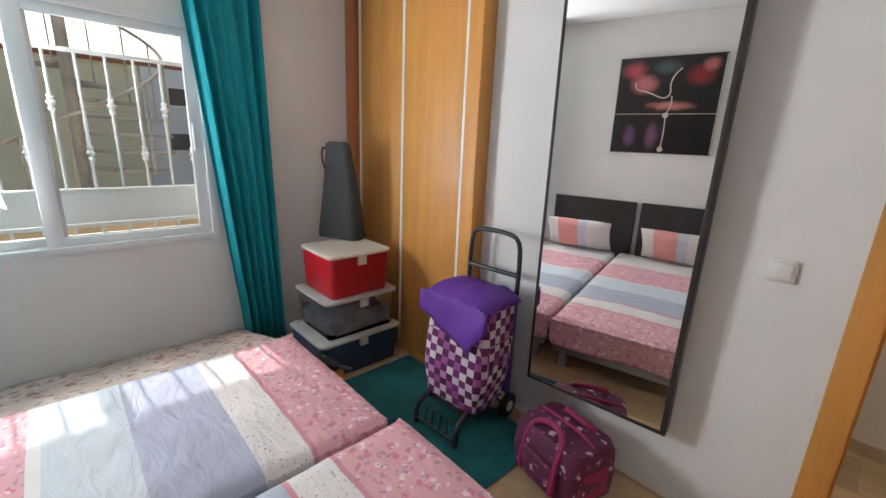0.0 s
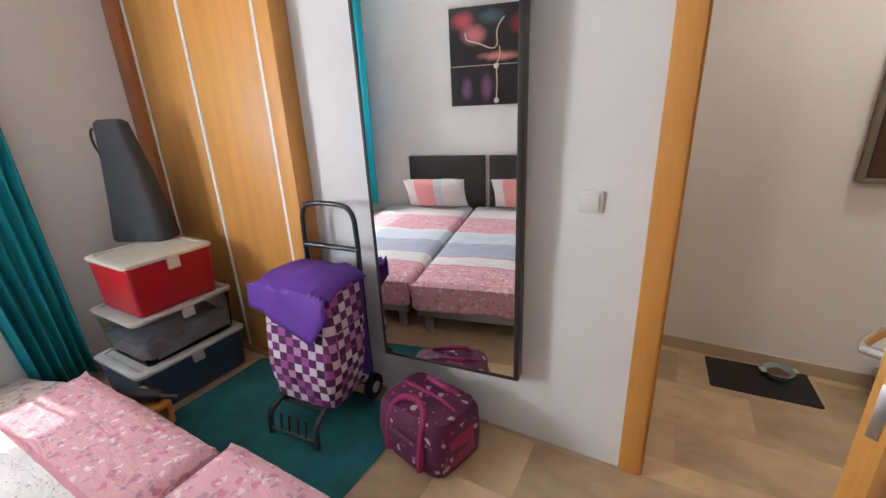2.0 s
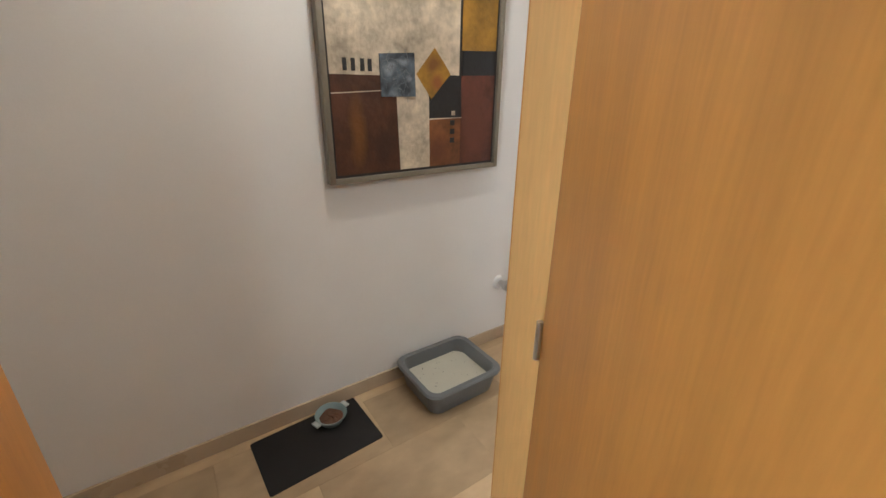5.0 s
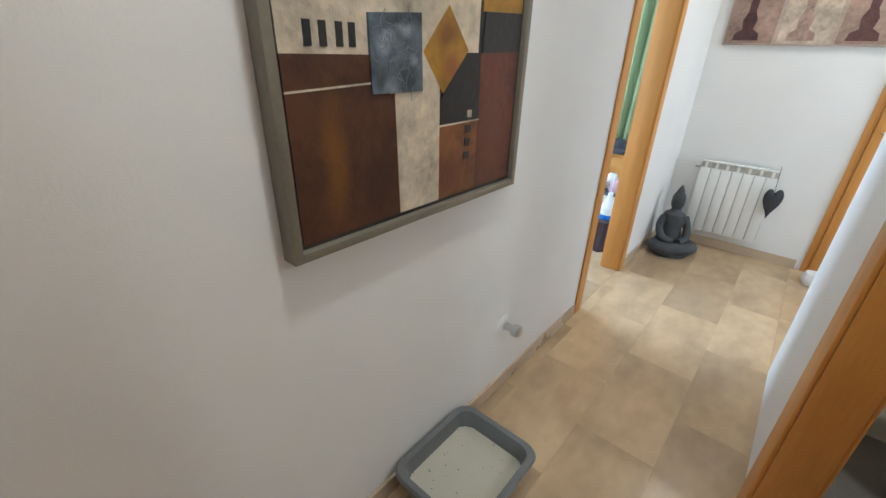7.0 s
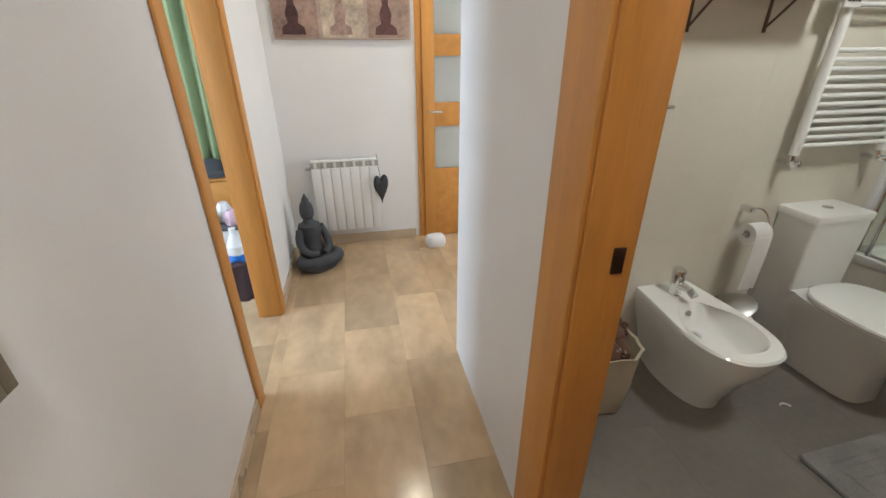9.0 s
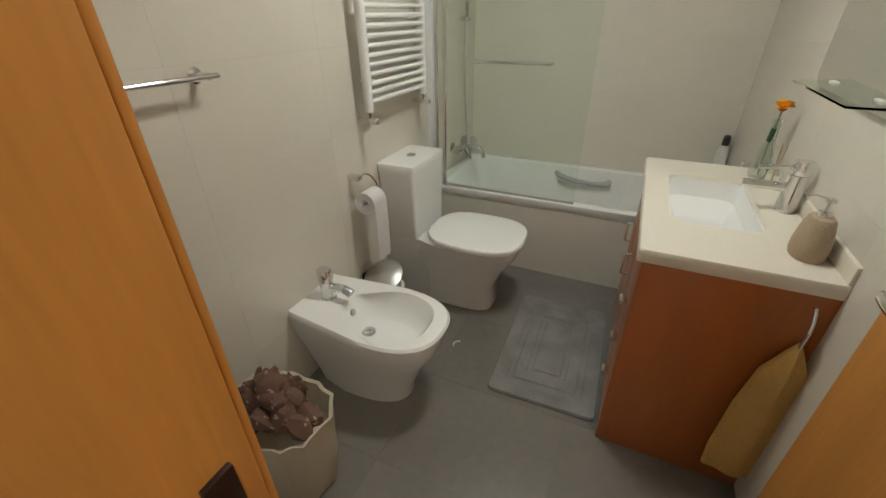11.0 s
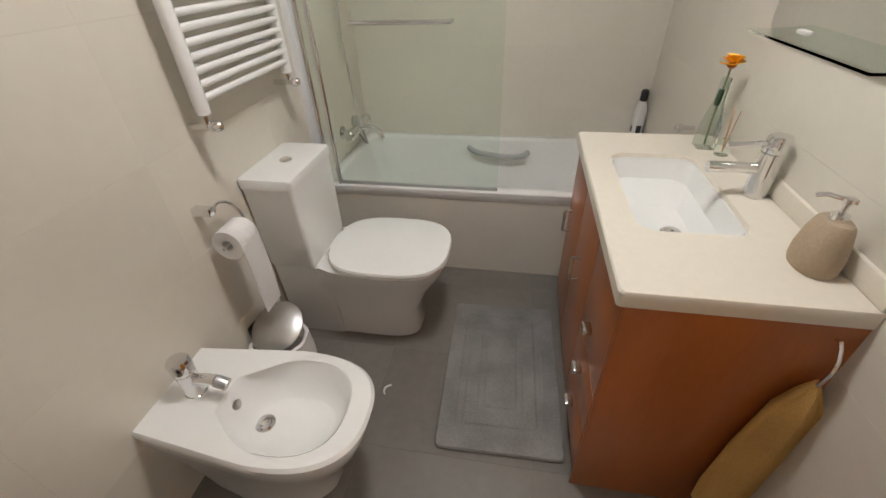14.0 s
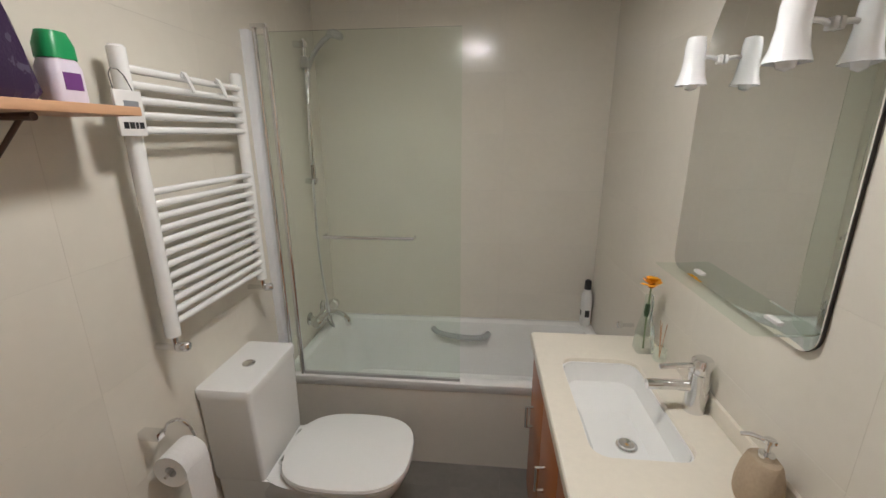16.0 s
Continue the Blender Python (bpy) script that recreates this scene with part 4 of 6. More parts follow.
def storage_box(label, at, hx, hy, h, body, lid, lip, content=None, turn=0.0):
    t = thing("storage_box", label, "storage box", at, turn, group="stacked storage boxes")
    b = part("body", rings(bmesh.new(), [rrect(0, 0, hx * 0.90, hy * 0.90, 0.025, 0.0), rrect(0, 0, hx * 0.92, hy * 0.92, 0.03, 0.006), rrect(0, 0, hx * 0.98, hy * 0.98, 0.035, h - 0.03), rrect(0, 0, hx * 0.99, hy * 0.99, 0.035, h - 0.012)]), body, t)
    if content:
        part("contents", rings(bmesh.new(), [[(p[0], p[1], p[2] + 0.02 * math.sin(3 * i)) for i, p in enumerate(rrect(0, 0, hx * s, hy * s, 0.03, z))] for s, z in ((0.80, 0.02), (0.86, 0.06), (0.87, h * 0.45), (0.7, h * 0.52))]), content, t, "folded dark clothes")
    part("lid", rings(bmesh.new(), [rrect(0, 0, hx * 1.0, hy * 1.0, 0.04, h - 0.022), rrect(0, 0, hx * 1.02, hy * 1.02, 0.04, h - 0.018), rrect(0, 0, hx * 1.02, hy * 1.02, 0.04, h - 0.004), rrect(0, 0, hx * 0.99, hy * 0.99, 0.04, h), rrect(0, 0, hx * 0.88, hy * 0.88, 0.03, h), rrect(0, 0, hx * 0.86, hy * 0.86, 0.03, h - 0.006)]), lid, t, lip)
    for s in (-1, 1):
        part("clip", box(s * hx * 1.0 - 0.01, -0.03, h * 0.72, s * hx * 1.0 + 0.012, 0.03, h - 0.02, bev=0.004), lid, t)
    return t


navy = mat("navy_plastic", (0.020, 0.045, 0.095), 0.4, var=0.1)
red_plastic = mat("red_plastic", (0.42, 0.008, 0.016), 0.32, var=0.08)
cream_lid = mat("cream_white_lid", (0.66, 0.60, 0.52), 0.42, var=0.06)
grey_lid = mat("translucent_grey_lid", (0.46, 0.45, 0.43), 0.4, var=0.08)
storage_box("navy storage box with a grey lid under the others", (-2.37, -0.475, 0.013), 0.235, 0.30, 0.255, navy, grey_lid, "grey lid")
storage_box("cloudy clear storage box with folded clothes inside", (-2.385, -0.455, 0.268), 0.225, 0.265, 0.262, clear_plastic, grey_lid, "translucent whitish lid", cloth_mix)
storage_box("red storage box with a cream white lid on the stack", (-2.385, -0.455, 0.530), 0.205, 0.225, 0.285, red_plastic, cream_lid, "cream white lid")

# grey felt bag standing on the boxes
bm = rings(bmesh.new(), [[(0.02 * math.sin(2 * f) + p[0] + 0.006 * noise.noise(Vector((p[0] * 20, p[1] * 20, z * 8))), p[1] - 0.05 * f, z) for p in rrect(0, 0, hx, hy, min(hx, hy) * 0.7, z)]
                         for f, hx, hy, z in ((0, 0.150, 0.070, 0.0), (0.05, 0.155, 0.075, 0.02), (0.3, 0.135, 0.062, 0.20), (0.6, 0.105, 0.05, 0.42), (0.85, 0.082, 0.04, 0.58), (0.97, 0.075, 0.034, 0.655), (1.0, 0.055, 0.02, 0.672))])
gb = solid("grey_felt_bag", bm, grey_felt, "tapering dark grey felt bag standing on the boxes", "bag", (-2.63, -0.34, 0.816), 24)
gb.scale = (1.12, 1.12, 1.0)
part("loop", tube(bmesh.new(), [(-0.075, -0.04, 0.62), (-0.105, -0.04, 0.63), (-0.115, -0.04, 0.56), (-0.095, -0.03, 0.47), (-0.085, -0.03, 0.45)], 0.006, 8, 1), black_plastic, gb, "black cord loop")

# small stool with an umbrella
so = thing("wooden_stool", "low orange wood stool wedged between bed and boxes", "stool", (-2.005, -0.835, 0.0), 0)
part("seat", box(-0.125, -0.075, 0.20, 0.125, 0.075, 0.225, bev=0.005), veneer_flat, so)
for y in (-0.067, 0.067):
    part("apron", box(-0.115, y - 0.007, 0.10, 0.115, y + 0.007, 0.199, bev=0.002), veneer_flat, so)
for a in (-0.105, 0.105):
    for b in (-0.055, 0.055):
        part("leg", box(a - 0.014, b - 0.0045, 0, a + 0.014, b + 0.0045, 0.199, bev=0.002), veneer, so)
um = thing("folding_umbrella", "black folding umbrella lying on the stool", "umbrella", (-2.00, -0.835, 0.2595), 25)
part("canopy", lathe(bmesh.new(), [(0.012, -0.14), (0.030, -0.12), (0.034, 0.0), (0.028, 0.10), (0.016, 0.115)], (0, 0, 0), 14, (1, 0, 0)), mat("black_nylon", (0.012, 0.012, 0.015), 0.5, fine=60, bump=0.6), um)
part("handle", rod(bmesh.new(), (0.11, 0, 0), (0.20, 0, 0), 0.013), black_plastic, um)

# shopping trolley


def chequered(name):
    m = mat(name, (0.2, 0.05, 0.2), 0.75, fine=220, bump=0.2)
    n, l = m.node_tree.nodes, m.node_tree.links
    b = n["Principled BSDF"]
    tc, sc, fl, wn_, rp = (n.new("ShaderNode" + k) for k in ("TexCoord", "VectorMath", "VectorMath", "TexWhiteNoise", "ValToRGB"))
    sc.operation, fl.operation = "MULTIPLY", "FLOOR"
    sc.inputs[1].default_value = (25, 25, 25)
    mp = n.new("ShaderNodeMapping")
    mp.inputs["Location"].default_value = (0.013, 0.017, 0.011)
    l.new(tc.outputs["Object"], mp.inputs[0])
    l.new(mp.outputs[0], sc.inputs[0])
    l.new(sc.outputs[0], fl.inputs[0])
    # parity sets light squares off against dark ones
    dt, md2, ad = n.new("ShaderNodeVectorMath"), n.new("ShaderNodeMath"), n.new("ShaderNodeMath")
    dt.operation, md2.operation, ad.operation = "DOT_PRODUCT", "FLOORED_MODULO", "MULTIPLY_ADD"
    dt.inputs[1].default_value = (1, 1, 1)
    md2.inputs[1].default_value = 2
    l.new(fl.outputs[0], dt.inputs[0])
    l.new(dt.outputs["Value"], md2.inputs[0])
    l.new(fl.outputs[0], wn_.inputs[0])
    ad.inputs[1].default_value = 0.5
    ml = n.new("ShaderNodeMath")
    ml.operation = "MULTIPLY"
    ml.inputs[1].default_value = 0.499
    l.new(wn_.outputs["Value"], ml.inputs[0])
    l.new(md2.outputs[0], ad.inputs[0])
    l.new(ml.outputs[0], ad.inputs[2])
    rp.color_ramp.interpolation = "CONSTANT"
    e = rp.color_ramp.elements
    e[0].position, e[0].color = 0.0, (0.10, 0.010, 0.085, 1)
    e[1].position, e[1].color = 0.22, (0.17, 0.020, 0.15, 1)
    for p, c in ((0.40, (0.06, 0.007, 0.055, 1)), (0.50, (0.64, 0.53, 0.60, 1)), (0.64, (0.36, 0.08, 0.30, 1)), (0.80, (0.50, 0.24, 0.44, 1)), (0.90, (0.74, 0.67, 0.70, 1))):
        x = e.new(p)
        x.color = c
    l.new(ad.outputs[0], rp.inputs[0])
    l.new(rp.outputs[0], b.inputs["Base Color"])
    return m


purple = mat("violet_nylon", (0.115, 0.028, 0.30), 0.6, var=0.1, scale=5, fine=200, bump=0.25)
checks = chequered("purple_chequered_cloth")
ct2 = thing("shopping_trolley", "purple chequered shopping trolley with a violet flap", "shopping trolley", (-1.375, -0.315, 0.013), 4)
ct2.scale = (1.10, 1.05, 1.04)


def slab(hx, hy, z, lean, bulge=0.0):
    return [(x, y + lean, zz) for x, y, zz in rrect(0, 0, hx + bulge, hy + bulge, 0.045, z)]


part("bag", rings(bmesh.new(), [slab(0.15, 0.10, 0.13, 0.0), slab(0.165, 0.115, 0.15, 0.0), slab(0.178, 0.125, 0.30, 0.01, 0.008), slab(0.182, 0.128, 0.48, 0.03, 0.006), slab(0.18, 0.12, 0.66, 0.05), slab(0.16, 0.10, 0.715, 0.055)]), checks, ct2, "purple and white chequered bag")
part("back_panel", box(-0.175, 0.14, 0.16, 0.175, 0.175, 0.70, bev=0.012), purple, ct2)
# flap: over the top and down the front to a point
bm = bmesh.new()
cols, rows_, g = 18, 20, []
for j in range(rows_ + 1):
    row = []
    for i in range(cols + 1):
        u = 2 * i / cols - 1
        f = j / rows_
        reach = 0.13 + 0.13 * min(1.0, (u + 1) / 1.55) - 0.30 * max(0, u - 0.55)
        d = f * (0.27 + reach)
        if d < 0.27:
            y, z = 0.17 - d, 0.735 + 0.018 * math.sin(math.pi * d / 0.27) - 0.05 * abs(u) ** 6
        else:
            y, z = -0.10 - 0.012 * (d - 0.27) / 0.2 - 0.02, 0.735 - (d - 0.27)
        if abs(d - 0.27) < 0.03:
            z -= 0.012
        x = 0.20 * u * (1 + 0.04 * f)
        row.append(bm.verts.new((x, y + 0.012 * noise.noise(Vector((u * 2.2, f * 3, 1))), z + 0.012 * noise.noise(Vector((u * 3, f * 3, 4))))))
    g.append(row)
for j in range(rows_):
    for i in range(cols):
        bm.faces.new((g[j][i], g[j][i + 1], g[j + 1][i + 1], g[j + 1][i]))
fp = part("flap", bm, purple, ct2, "violet nylon flap")
md = fp.modifiers.new("thickness", "SOLIDIFY")
md.thickness = 0.005
gun = mat("dark_painted_steel", (0.05, 0.055, 0.06), 0.3, metal=0.6)
part("handle", tube(bmesh.new(), [(-0.15, 0.19, 0.10), (-0.15, 0.195, 0.60), (-0.15, 0.20, 0.92), (-0.13, 0.20, 0.99), (-0.07, 0.20, 1.01), (0.07, 0.20, 1.01), (0.13, 0.20, 0.99), (0.15, 0.20, 0.92), (0.15, 0.195, 0.60), (0.15, 0.19, 0.10)], 0.012, 10, 1), gun, ct2, "dark steel tube handle")
part("cross_bar", rod(bmesh.new(), (-0.153, 0.197, 0.80), (0.153, 0.197, 0.80), 0.013), gun, ct2)
for s in (-1, 1):
    part("front_leg", tube(bmesh.new(), [(s * 0.12, -0.05, 0.16), (s * 0.125, -0.16, 0.13), (s * 0.13, -0.20, 0.10), (s * 0.13, -0.205, 0.0)], 0.014, 8, 1), gun, ct2)
    wh = part("wheel", lathe(bmesh.new(), [(0.045, -0.014), (0.065, -0.012), (0.068, 0.0), (0.065, 0.012), (0.045, 0.014)], (s * 0.165, 0.18, 0.068), 24, (1, 0, 0)), black_plastic, ct2)
    part("hub", lathe(bmesh.new(), [(0.03, -0.016), (0.03, 0.016)], (s * 0.165, 0.18, 0.068), 16, (1, 0, 0)), plastic_white, wh)
part("axle", rod(bmesh.new(), (-0.165, 0.18, 0.068), (0.165, 0.18, 0.068), 0.006), gun, ct2)
part("foot_plate", box(-0.13, -0.12, 0.115, 0.13, 0.17, 0.128, bev=0.003), gun, ct2)
part("front_bar", rod(bmesh.new(), (-0.13, -0.203, 0.03), (0.13, -0.203, 0.03), 0.009), gun, ct2)
for x in (-0.07, -0.025, 0.025, 0.07):
    part("grille_bar", rod(bmesh.new(), (x, -0.19, 0.118), (x, -0.203, 0.034), 0.006, n=8), gun, ct2)

# flowered holdall
plum = spotted("plum_flowered_cloth", (0.10, 0.012, 0.050), [(0.58, 0.42, 0.50), (0.32, 0.05, 0.17), (0.05, 0.02, 0.10)], 17, 0.20, 0.7)
magenta = mat("magenta_webbing", (0.27, 0.012, 0.085), 0.7, fine=200, bump=0.3)
hb2 = thing("flowered_holdall", "plum flowered holdall with magenta handles", "bag", (-0.770, -0.258, 0.0), -14)
hb2.scale = (1.0, 1.0, 0.95)
part("body", rings(bmesh.new(), [[(p[0] * (1 + 0.03 * math.sin(7 * p[1] + z * 20)), p[1] + 0.008 * math.sin(9 * p[0]), z) for p in rrect(0, 0, hx, hy, 0.06, z)] for hx, hy, z in ((0.17, 0.125, 0.0), (0.185, 0.142, 0.025), (0.195, 0.150, 0.12), (0.192, 0.145, 0.24), (0.180, 0.125, 0.285), (0.15, 0.06, 0.302))]), plum, hb2)
part("front_pocket", box(-0.12, -0.168, 0.04, 0.10, -0.14, 0.19, bev=0.02, seg=3), plum, hb2)
part("zip", tube(bmesh.new(), [(-0.16, 0.0, 0.295), (-0.08, -0.005, 0.313), (0.08, 0.005, 0.313), (0.16, 0, 0.295)], 0.008, 8, 1), magenta, hb2)
for y in (-0.11, 0.09):
    part("strap", tube(bmesh.new(), [(-0.10, y * 1.5, 0.06), (-0.10, y * 1.35, 0.22), (-0.085, y * 1.0, 0.305), (-0.03, y * 0.7, 0.325), (0.04, y * 0.7, 0.325), (0.09, y * 1.0, 0.30), (0.10, y * 1.35, 0.22), (0.10, y * 1.5, 0.06)], 0.015, 8, 2), magenta, hb2, "magenta carrying strap")
for s in (-1, 1):
    part("end_trim", box(s * 0.185 - 0.008, -0.08, 0.05, s * 0.185 + 0.012, 0.08, 0.20, bev=0.01), magenta, hb2)

# curtains and their rod
curtain("teal_curtain", "teal curtain gathered beside the window", (-2.845, -0.98, 0), 90, 0.44, 2.56, 0.06, 6, teal_cloth, 0.60, 0.040, 0.14)
curtain("teal_curtain", "teal curtain gathered in the corner by the bed", (-2.50, -2.77, 0), 30, 0.64, 2.56, 0.46, 9, teal_cloth, 0.92, 0.035)
cr = thing("curtain_rod", "slim white curtain rod above the window", "curtain rod", (-2.845, -1.85, 2.57))
part("rod", rod(bmesh.new(), (0, -1.08, 0), (0, 1.18, 0), 0.011), aluminium_white, cr)
for y in (-1.0, 0.0, 1.10):
    part("bracket", tube(bmesh.new(), [(-0.104, y, 0), (0, y, 0)], 0.009, 8), aluminium_white, cr)

# flower painting over the beds
blk = (0.010, 0.008, 0.010)
fp2 = thing("flower_painting", "black canvas painted with red blossoms and a white vine", "painting", (-1.00, SY, 1.428))
canv = blotches("black_red_blossom_paint", blk, [(-0.30, 0.76, 0.13, 0.10, (0.45, 0.05, 0.07)), (-0.20, 0.64, 0.15, 0.10, (0.50, 0.14, 0.15)), (-0.02, 0.78, 0.14, 0.07, (0.06, 0.10, 0.12)), (0.26, 0.70, 0.14, 0.11, (0.28, 0.012, 0.02)), (0.33, 0.79, 0.09, 0.07, (0.55, 0.16, 0.15)), (0.05, 0.44, 0.24, 0.05, (0.60, 0.22, 0.18)), (-0.28, 0.16, 0.07, 0.13, (0.16, 0.07, 0.17)), (-0.08, 0.16, 0.07, 0.15, (0.20, 0.08, 0.18)), (0.02, 0.2, 0.05, 0.1, (0.03, 0.02, 0.06))], 0.4, 0.2, 0.06)
part("canvas", box(-0.44, 0.001, 0, 0.44, 0.035, 0.88, bev=0.003), canv, fp2)
part("edge_strip", box(0.43, 0.036, 0.01, 0.437, 0.038, 0.87), plastic_white, fp2)
vine = mat("white_vine_paint", (0.62, 0.52, 0.46), 0.5)
part("painted_vine", tube(bmesh.new(), [(-0.28, 0.036, 0.66), (-0.27, 0.036, 0.59), (-0.16, 0.036, 0.57), (-0.02, 0.036, 0.50), (0.04, 0.036, 0.54), (0.02, 0.036, 0.64), (0.05, 0.036, 0.72), (0.10, 0.036, 0.77)], 0.006, 6, 2), vine, fp2)
part("painted_vine", tube(bmesh.new(), [(0.05, 0.036, 0.53), (0.06, 0.036, 0.45), (0.02, 0.036, 0.36), (0.03, 0.036, 0.20), (0.02, 0.036, 0.05)], 0.005, 6, 2), vine, fp2)
part("painted_line", box(-0.438, 0.0352, 0.365, 0.438, 0.0365, 0.371), vine, fp2)
for x, z in ((0.02, 0.355), (0.02, 0.04)):
    part("painted_bud", lathe(bmesh.new(), [(0.026, 0.0), (0.022, 0.004), (0.004, 0.006)], (x, 0.035, z), 14, (0, 1, 0)), vine, fp2)

# ceiling spot bar
sp = thing("ceiling_spot_bar", "white ceiling spot bar, unlit", "ceiling lamp", (-0.85, -1.72, H))
part("bar", box(-0.22, -0.035, -0.03, 0.22, 0.035, 0.0, bev=0.005), plastic_white, sp)
for x in (-0.15, 0.15):
    part("spot", lathe(bmesh.new(), [(0.025, 0.0), (0.032, 0.01), (0.036, 0.08), (0.030, 0.085)], (x, 0, -0.03), 18, (0.2, 0.3, -1)), brushed, sp)

# coats and a handbag behind the door
coat = mat("black_wool", (0.010, 0.010, 0.011), 0.9, var=0.15, fine=180, bump=0.4)
hk = thing("coat_rack", "wall coat rack behind the door", "coat rack", (EX, -0.30, 1.72))
part("board", box(-0.02, -0.24, -0.04, -0.001, 0.22, 0.04, bev=0.004), veneer, hk)
for y in (-0.16, 0.0, 0.14):
    part("hook", tube(bmesh.new(), [(-0.02, y, 0), (-0.06, y, -0.005), (-0.075, y, 0.02)], 0.006, 8, 1), brushed, hk)
for k, (y, z0, w) in enumerate(((-0.40, 0.62, 0.11), (-0.24, 0.55, 0.10))):
    bm = rings(bmesh.new(), [[(-0.075 + 0.055 * s * p[0] * (1 + 0.2 * math.sin(3 * i)), w * s * p[1] * (1 + 0.12 * math.sin(5 * i + z)), z) for i, p in enumerate(circle((0, 0, 0), 1, 26))] for s, z in ((0.95, z0), (1.0, z0 + 0.2), (0.92, 1.2), (0.85, 1.5), (0.6, 1.64), (0.2, 1.70))])
    solid("black_coat", bm, coat, "black coat hanging from the rack behind the door", "coat", (EX, y, 0), group="coats behind the door")
hg = thing("black_handbag", "black handbag with a steel loop handle", "handbag", (EX - 0.19, -0.44, 0.86))
part("body", box(-0.05, -0.11, 0, 0.05, 0.11, 0.20, bev=0.02, seg=3), black_plastic, hg)
part("handle", tube(bmesh.new(), [(0, -0.07, 0.195), (0, -0.07, 0.235), (0, -0.06, 0.245), (0, 0.06, 0.245), (0, 0.07, 0.235), (0, 0.07, 0.195)], 0.005, 8), chrome, hg, "steel loop handle")
part("strap", tube(bmesh.new(), [(0.03, -0.08, 0.19), (0.12, 0.0, 0.6), (0.125, 0.14, 0.865), (0.03, 0.08, 0.19)], 0.006, 8), black_plastic, hg)

# window
wi = thing("window_1", "white sliding aluminium window with two sashes", "window", (0, 0, 0))
wi["kind"] = "structure"
WY0, WY1, WZ0, WZ1 = -2.75, -1.06, 0.84, 2.14
for name, y0, z0, y1, z1 in (("frame_side", WY0, WZ0, WY0 + 0.045, WZ1), ("frame_side", WY1 - 0.045, WZ0, WY1, WZ1), ("frame_rail", WY0 + 0.045, WZ0, WY1 - 0.045, WZ0 + 0.04), ("frame_rail", WY0 + 0.045, WZ1 - 0.05, WY1 - 0.045, WZ1)):
    part(name, box(WX - 0.09, y0, z0, WX + 0.012, y1, z1, bev=0.003), aluminium_white, wi)
MID = -1.85
for y0, y1, x in ((MID - 0.045, WY1 - 0.045, -0.03), (WY0 + 0.045, MID + 0.045, -0.065)):
    s = part("sash_stile", box(WX + x - 0.014, y0, WZ0 + 0.04, WX + x + 0.014, y0 + 0.075, WZ1 - 0.05, bev=0.003), aluminium_white, wi)
    part("sash_stile", box(WX + x - 0.014, y1 - 0.065, WZ0 + 0.04, WX + x + 0.014, y1, WZ1 - 0.05, bev=0.003), aluminium_white, wi)
    part("sash_rail", box(WX + x - 0.014, y0 + 0.075, WZ0 + 0.04, WX + x + 0.014, y1 - 0.065, WZ0 + 0.085, bev=0.003), aluminium_white, wi)
    part("sash_rail", box(WX + x - 0.014, y0 + 0.075, WZ1 - 0.10, WX + x + 0.014, y1 - 0.065, WZ1 - 0.05, bev=0.003), aluminium_white, wi)
    p = part("pane", box(WX + x - 0.003, y0 + 0.07, WZ0 + 0.08, WX + x + 0.003, y1 - 0.06, WZ1 - 0.095), thin_pane, wi)
    p.visible_shadow = False
part("latch", box(WX - 0.016, WY1 - 0.10, 1.40, WX + 0.008, WY1 - 0.085, 1.56, bev=0.004), aluminium_white, wi)
part("window_sill", box(WX - 0.30, WY0, WZ0 - 0.035, WX - 0.09, WY1, WZ0, bev=0.003), marble_skirt, wi)

# window grille outside
white_iron = mat("white_painted_iron", (0.78, 0.78, 0.76), 0.4, var=0.05)
gr = thing("window_grille", "white painted iron window grille with turned balusters", "grille", (WX - 0.36, 0, 0))
for z in (0.86, 0.925, 1.14, 1.93):
    part("rail", box(-0.012, WY0 - 0.2, z - 0.012, 0.012, WY1 + 0.25, z + 0.012, bev=0.002), white_iron, gr)
part("panel", box(-0.004, WY0 - 0.2, 0.94, 0.004, WY1 + 0.25, 1.128), white_iron, gr, "white sheet panel")
k = 0
y = WY0 - 0.1
while y < WY1 + 0.25:
    part("baluster", rod(bmesh.new(), (0, y, 1.14), (0, y, 1.93), 0.008, n=8), white_iron, gr)
    kz = 1.36 if k % 2 else 1.64
    part("collar", lathe(bmesh.new(), [(0.009, -0.05), (0.018, -0.035), (0.012, -0.02), (0.024, 0.0), (0.012, 0.02), (0.018, 0.035), (0.009, 0.05)], (0, y, kz), 12), white_iron, gr)
    part("stub", box(-0.006, y - 0.008, 0.72, 0.006, y + 0.008, 0.93), white_iron, gr)
    k += 1
    y += 0.135
for y in (WY0 - 0.19, WY1 + 0.24):
    part("wall_anchor", box(-0.01, y - 0.01, 1.92, 0.36 - 0.255, y + 0.01, 1.94), white_iron, gr)

# outside: ground, neighbouring house, spiral stair
structure("ground", box(-400, -400, -0.35, WX - 0.26, 400, -0.15), mat("pale_paving", (0.70, 0.65, 0.56), 0.9, var=0.2, scale=0.6, fine=8), "pale dusty paving outside the window", "ground")
yellow = mat("pale_yellow_render", (0.88, 0.82, 0.58), 0.9, var=0.06, scale=0.8, fine=40, bump=0.3)
# Added slab out of view: its outer edge trims the bed's sun patch.
structure("sun_cut_slab", box(-4.95, -6.0, 2.455, WX - 0.252, 3.0, 2.60, bev=0.01), wall_white, "unseen white slab added outside to cut the sun patch", "roof")
hs = thing("neighbouring_house", "pale yellow rendered house with white band and small windows", "house", (-8.2, -1.0, -0.15))
part("wall", box(-4, -12, 0, 0, 12, 2.6), yellow, hs)
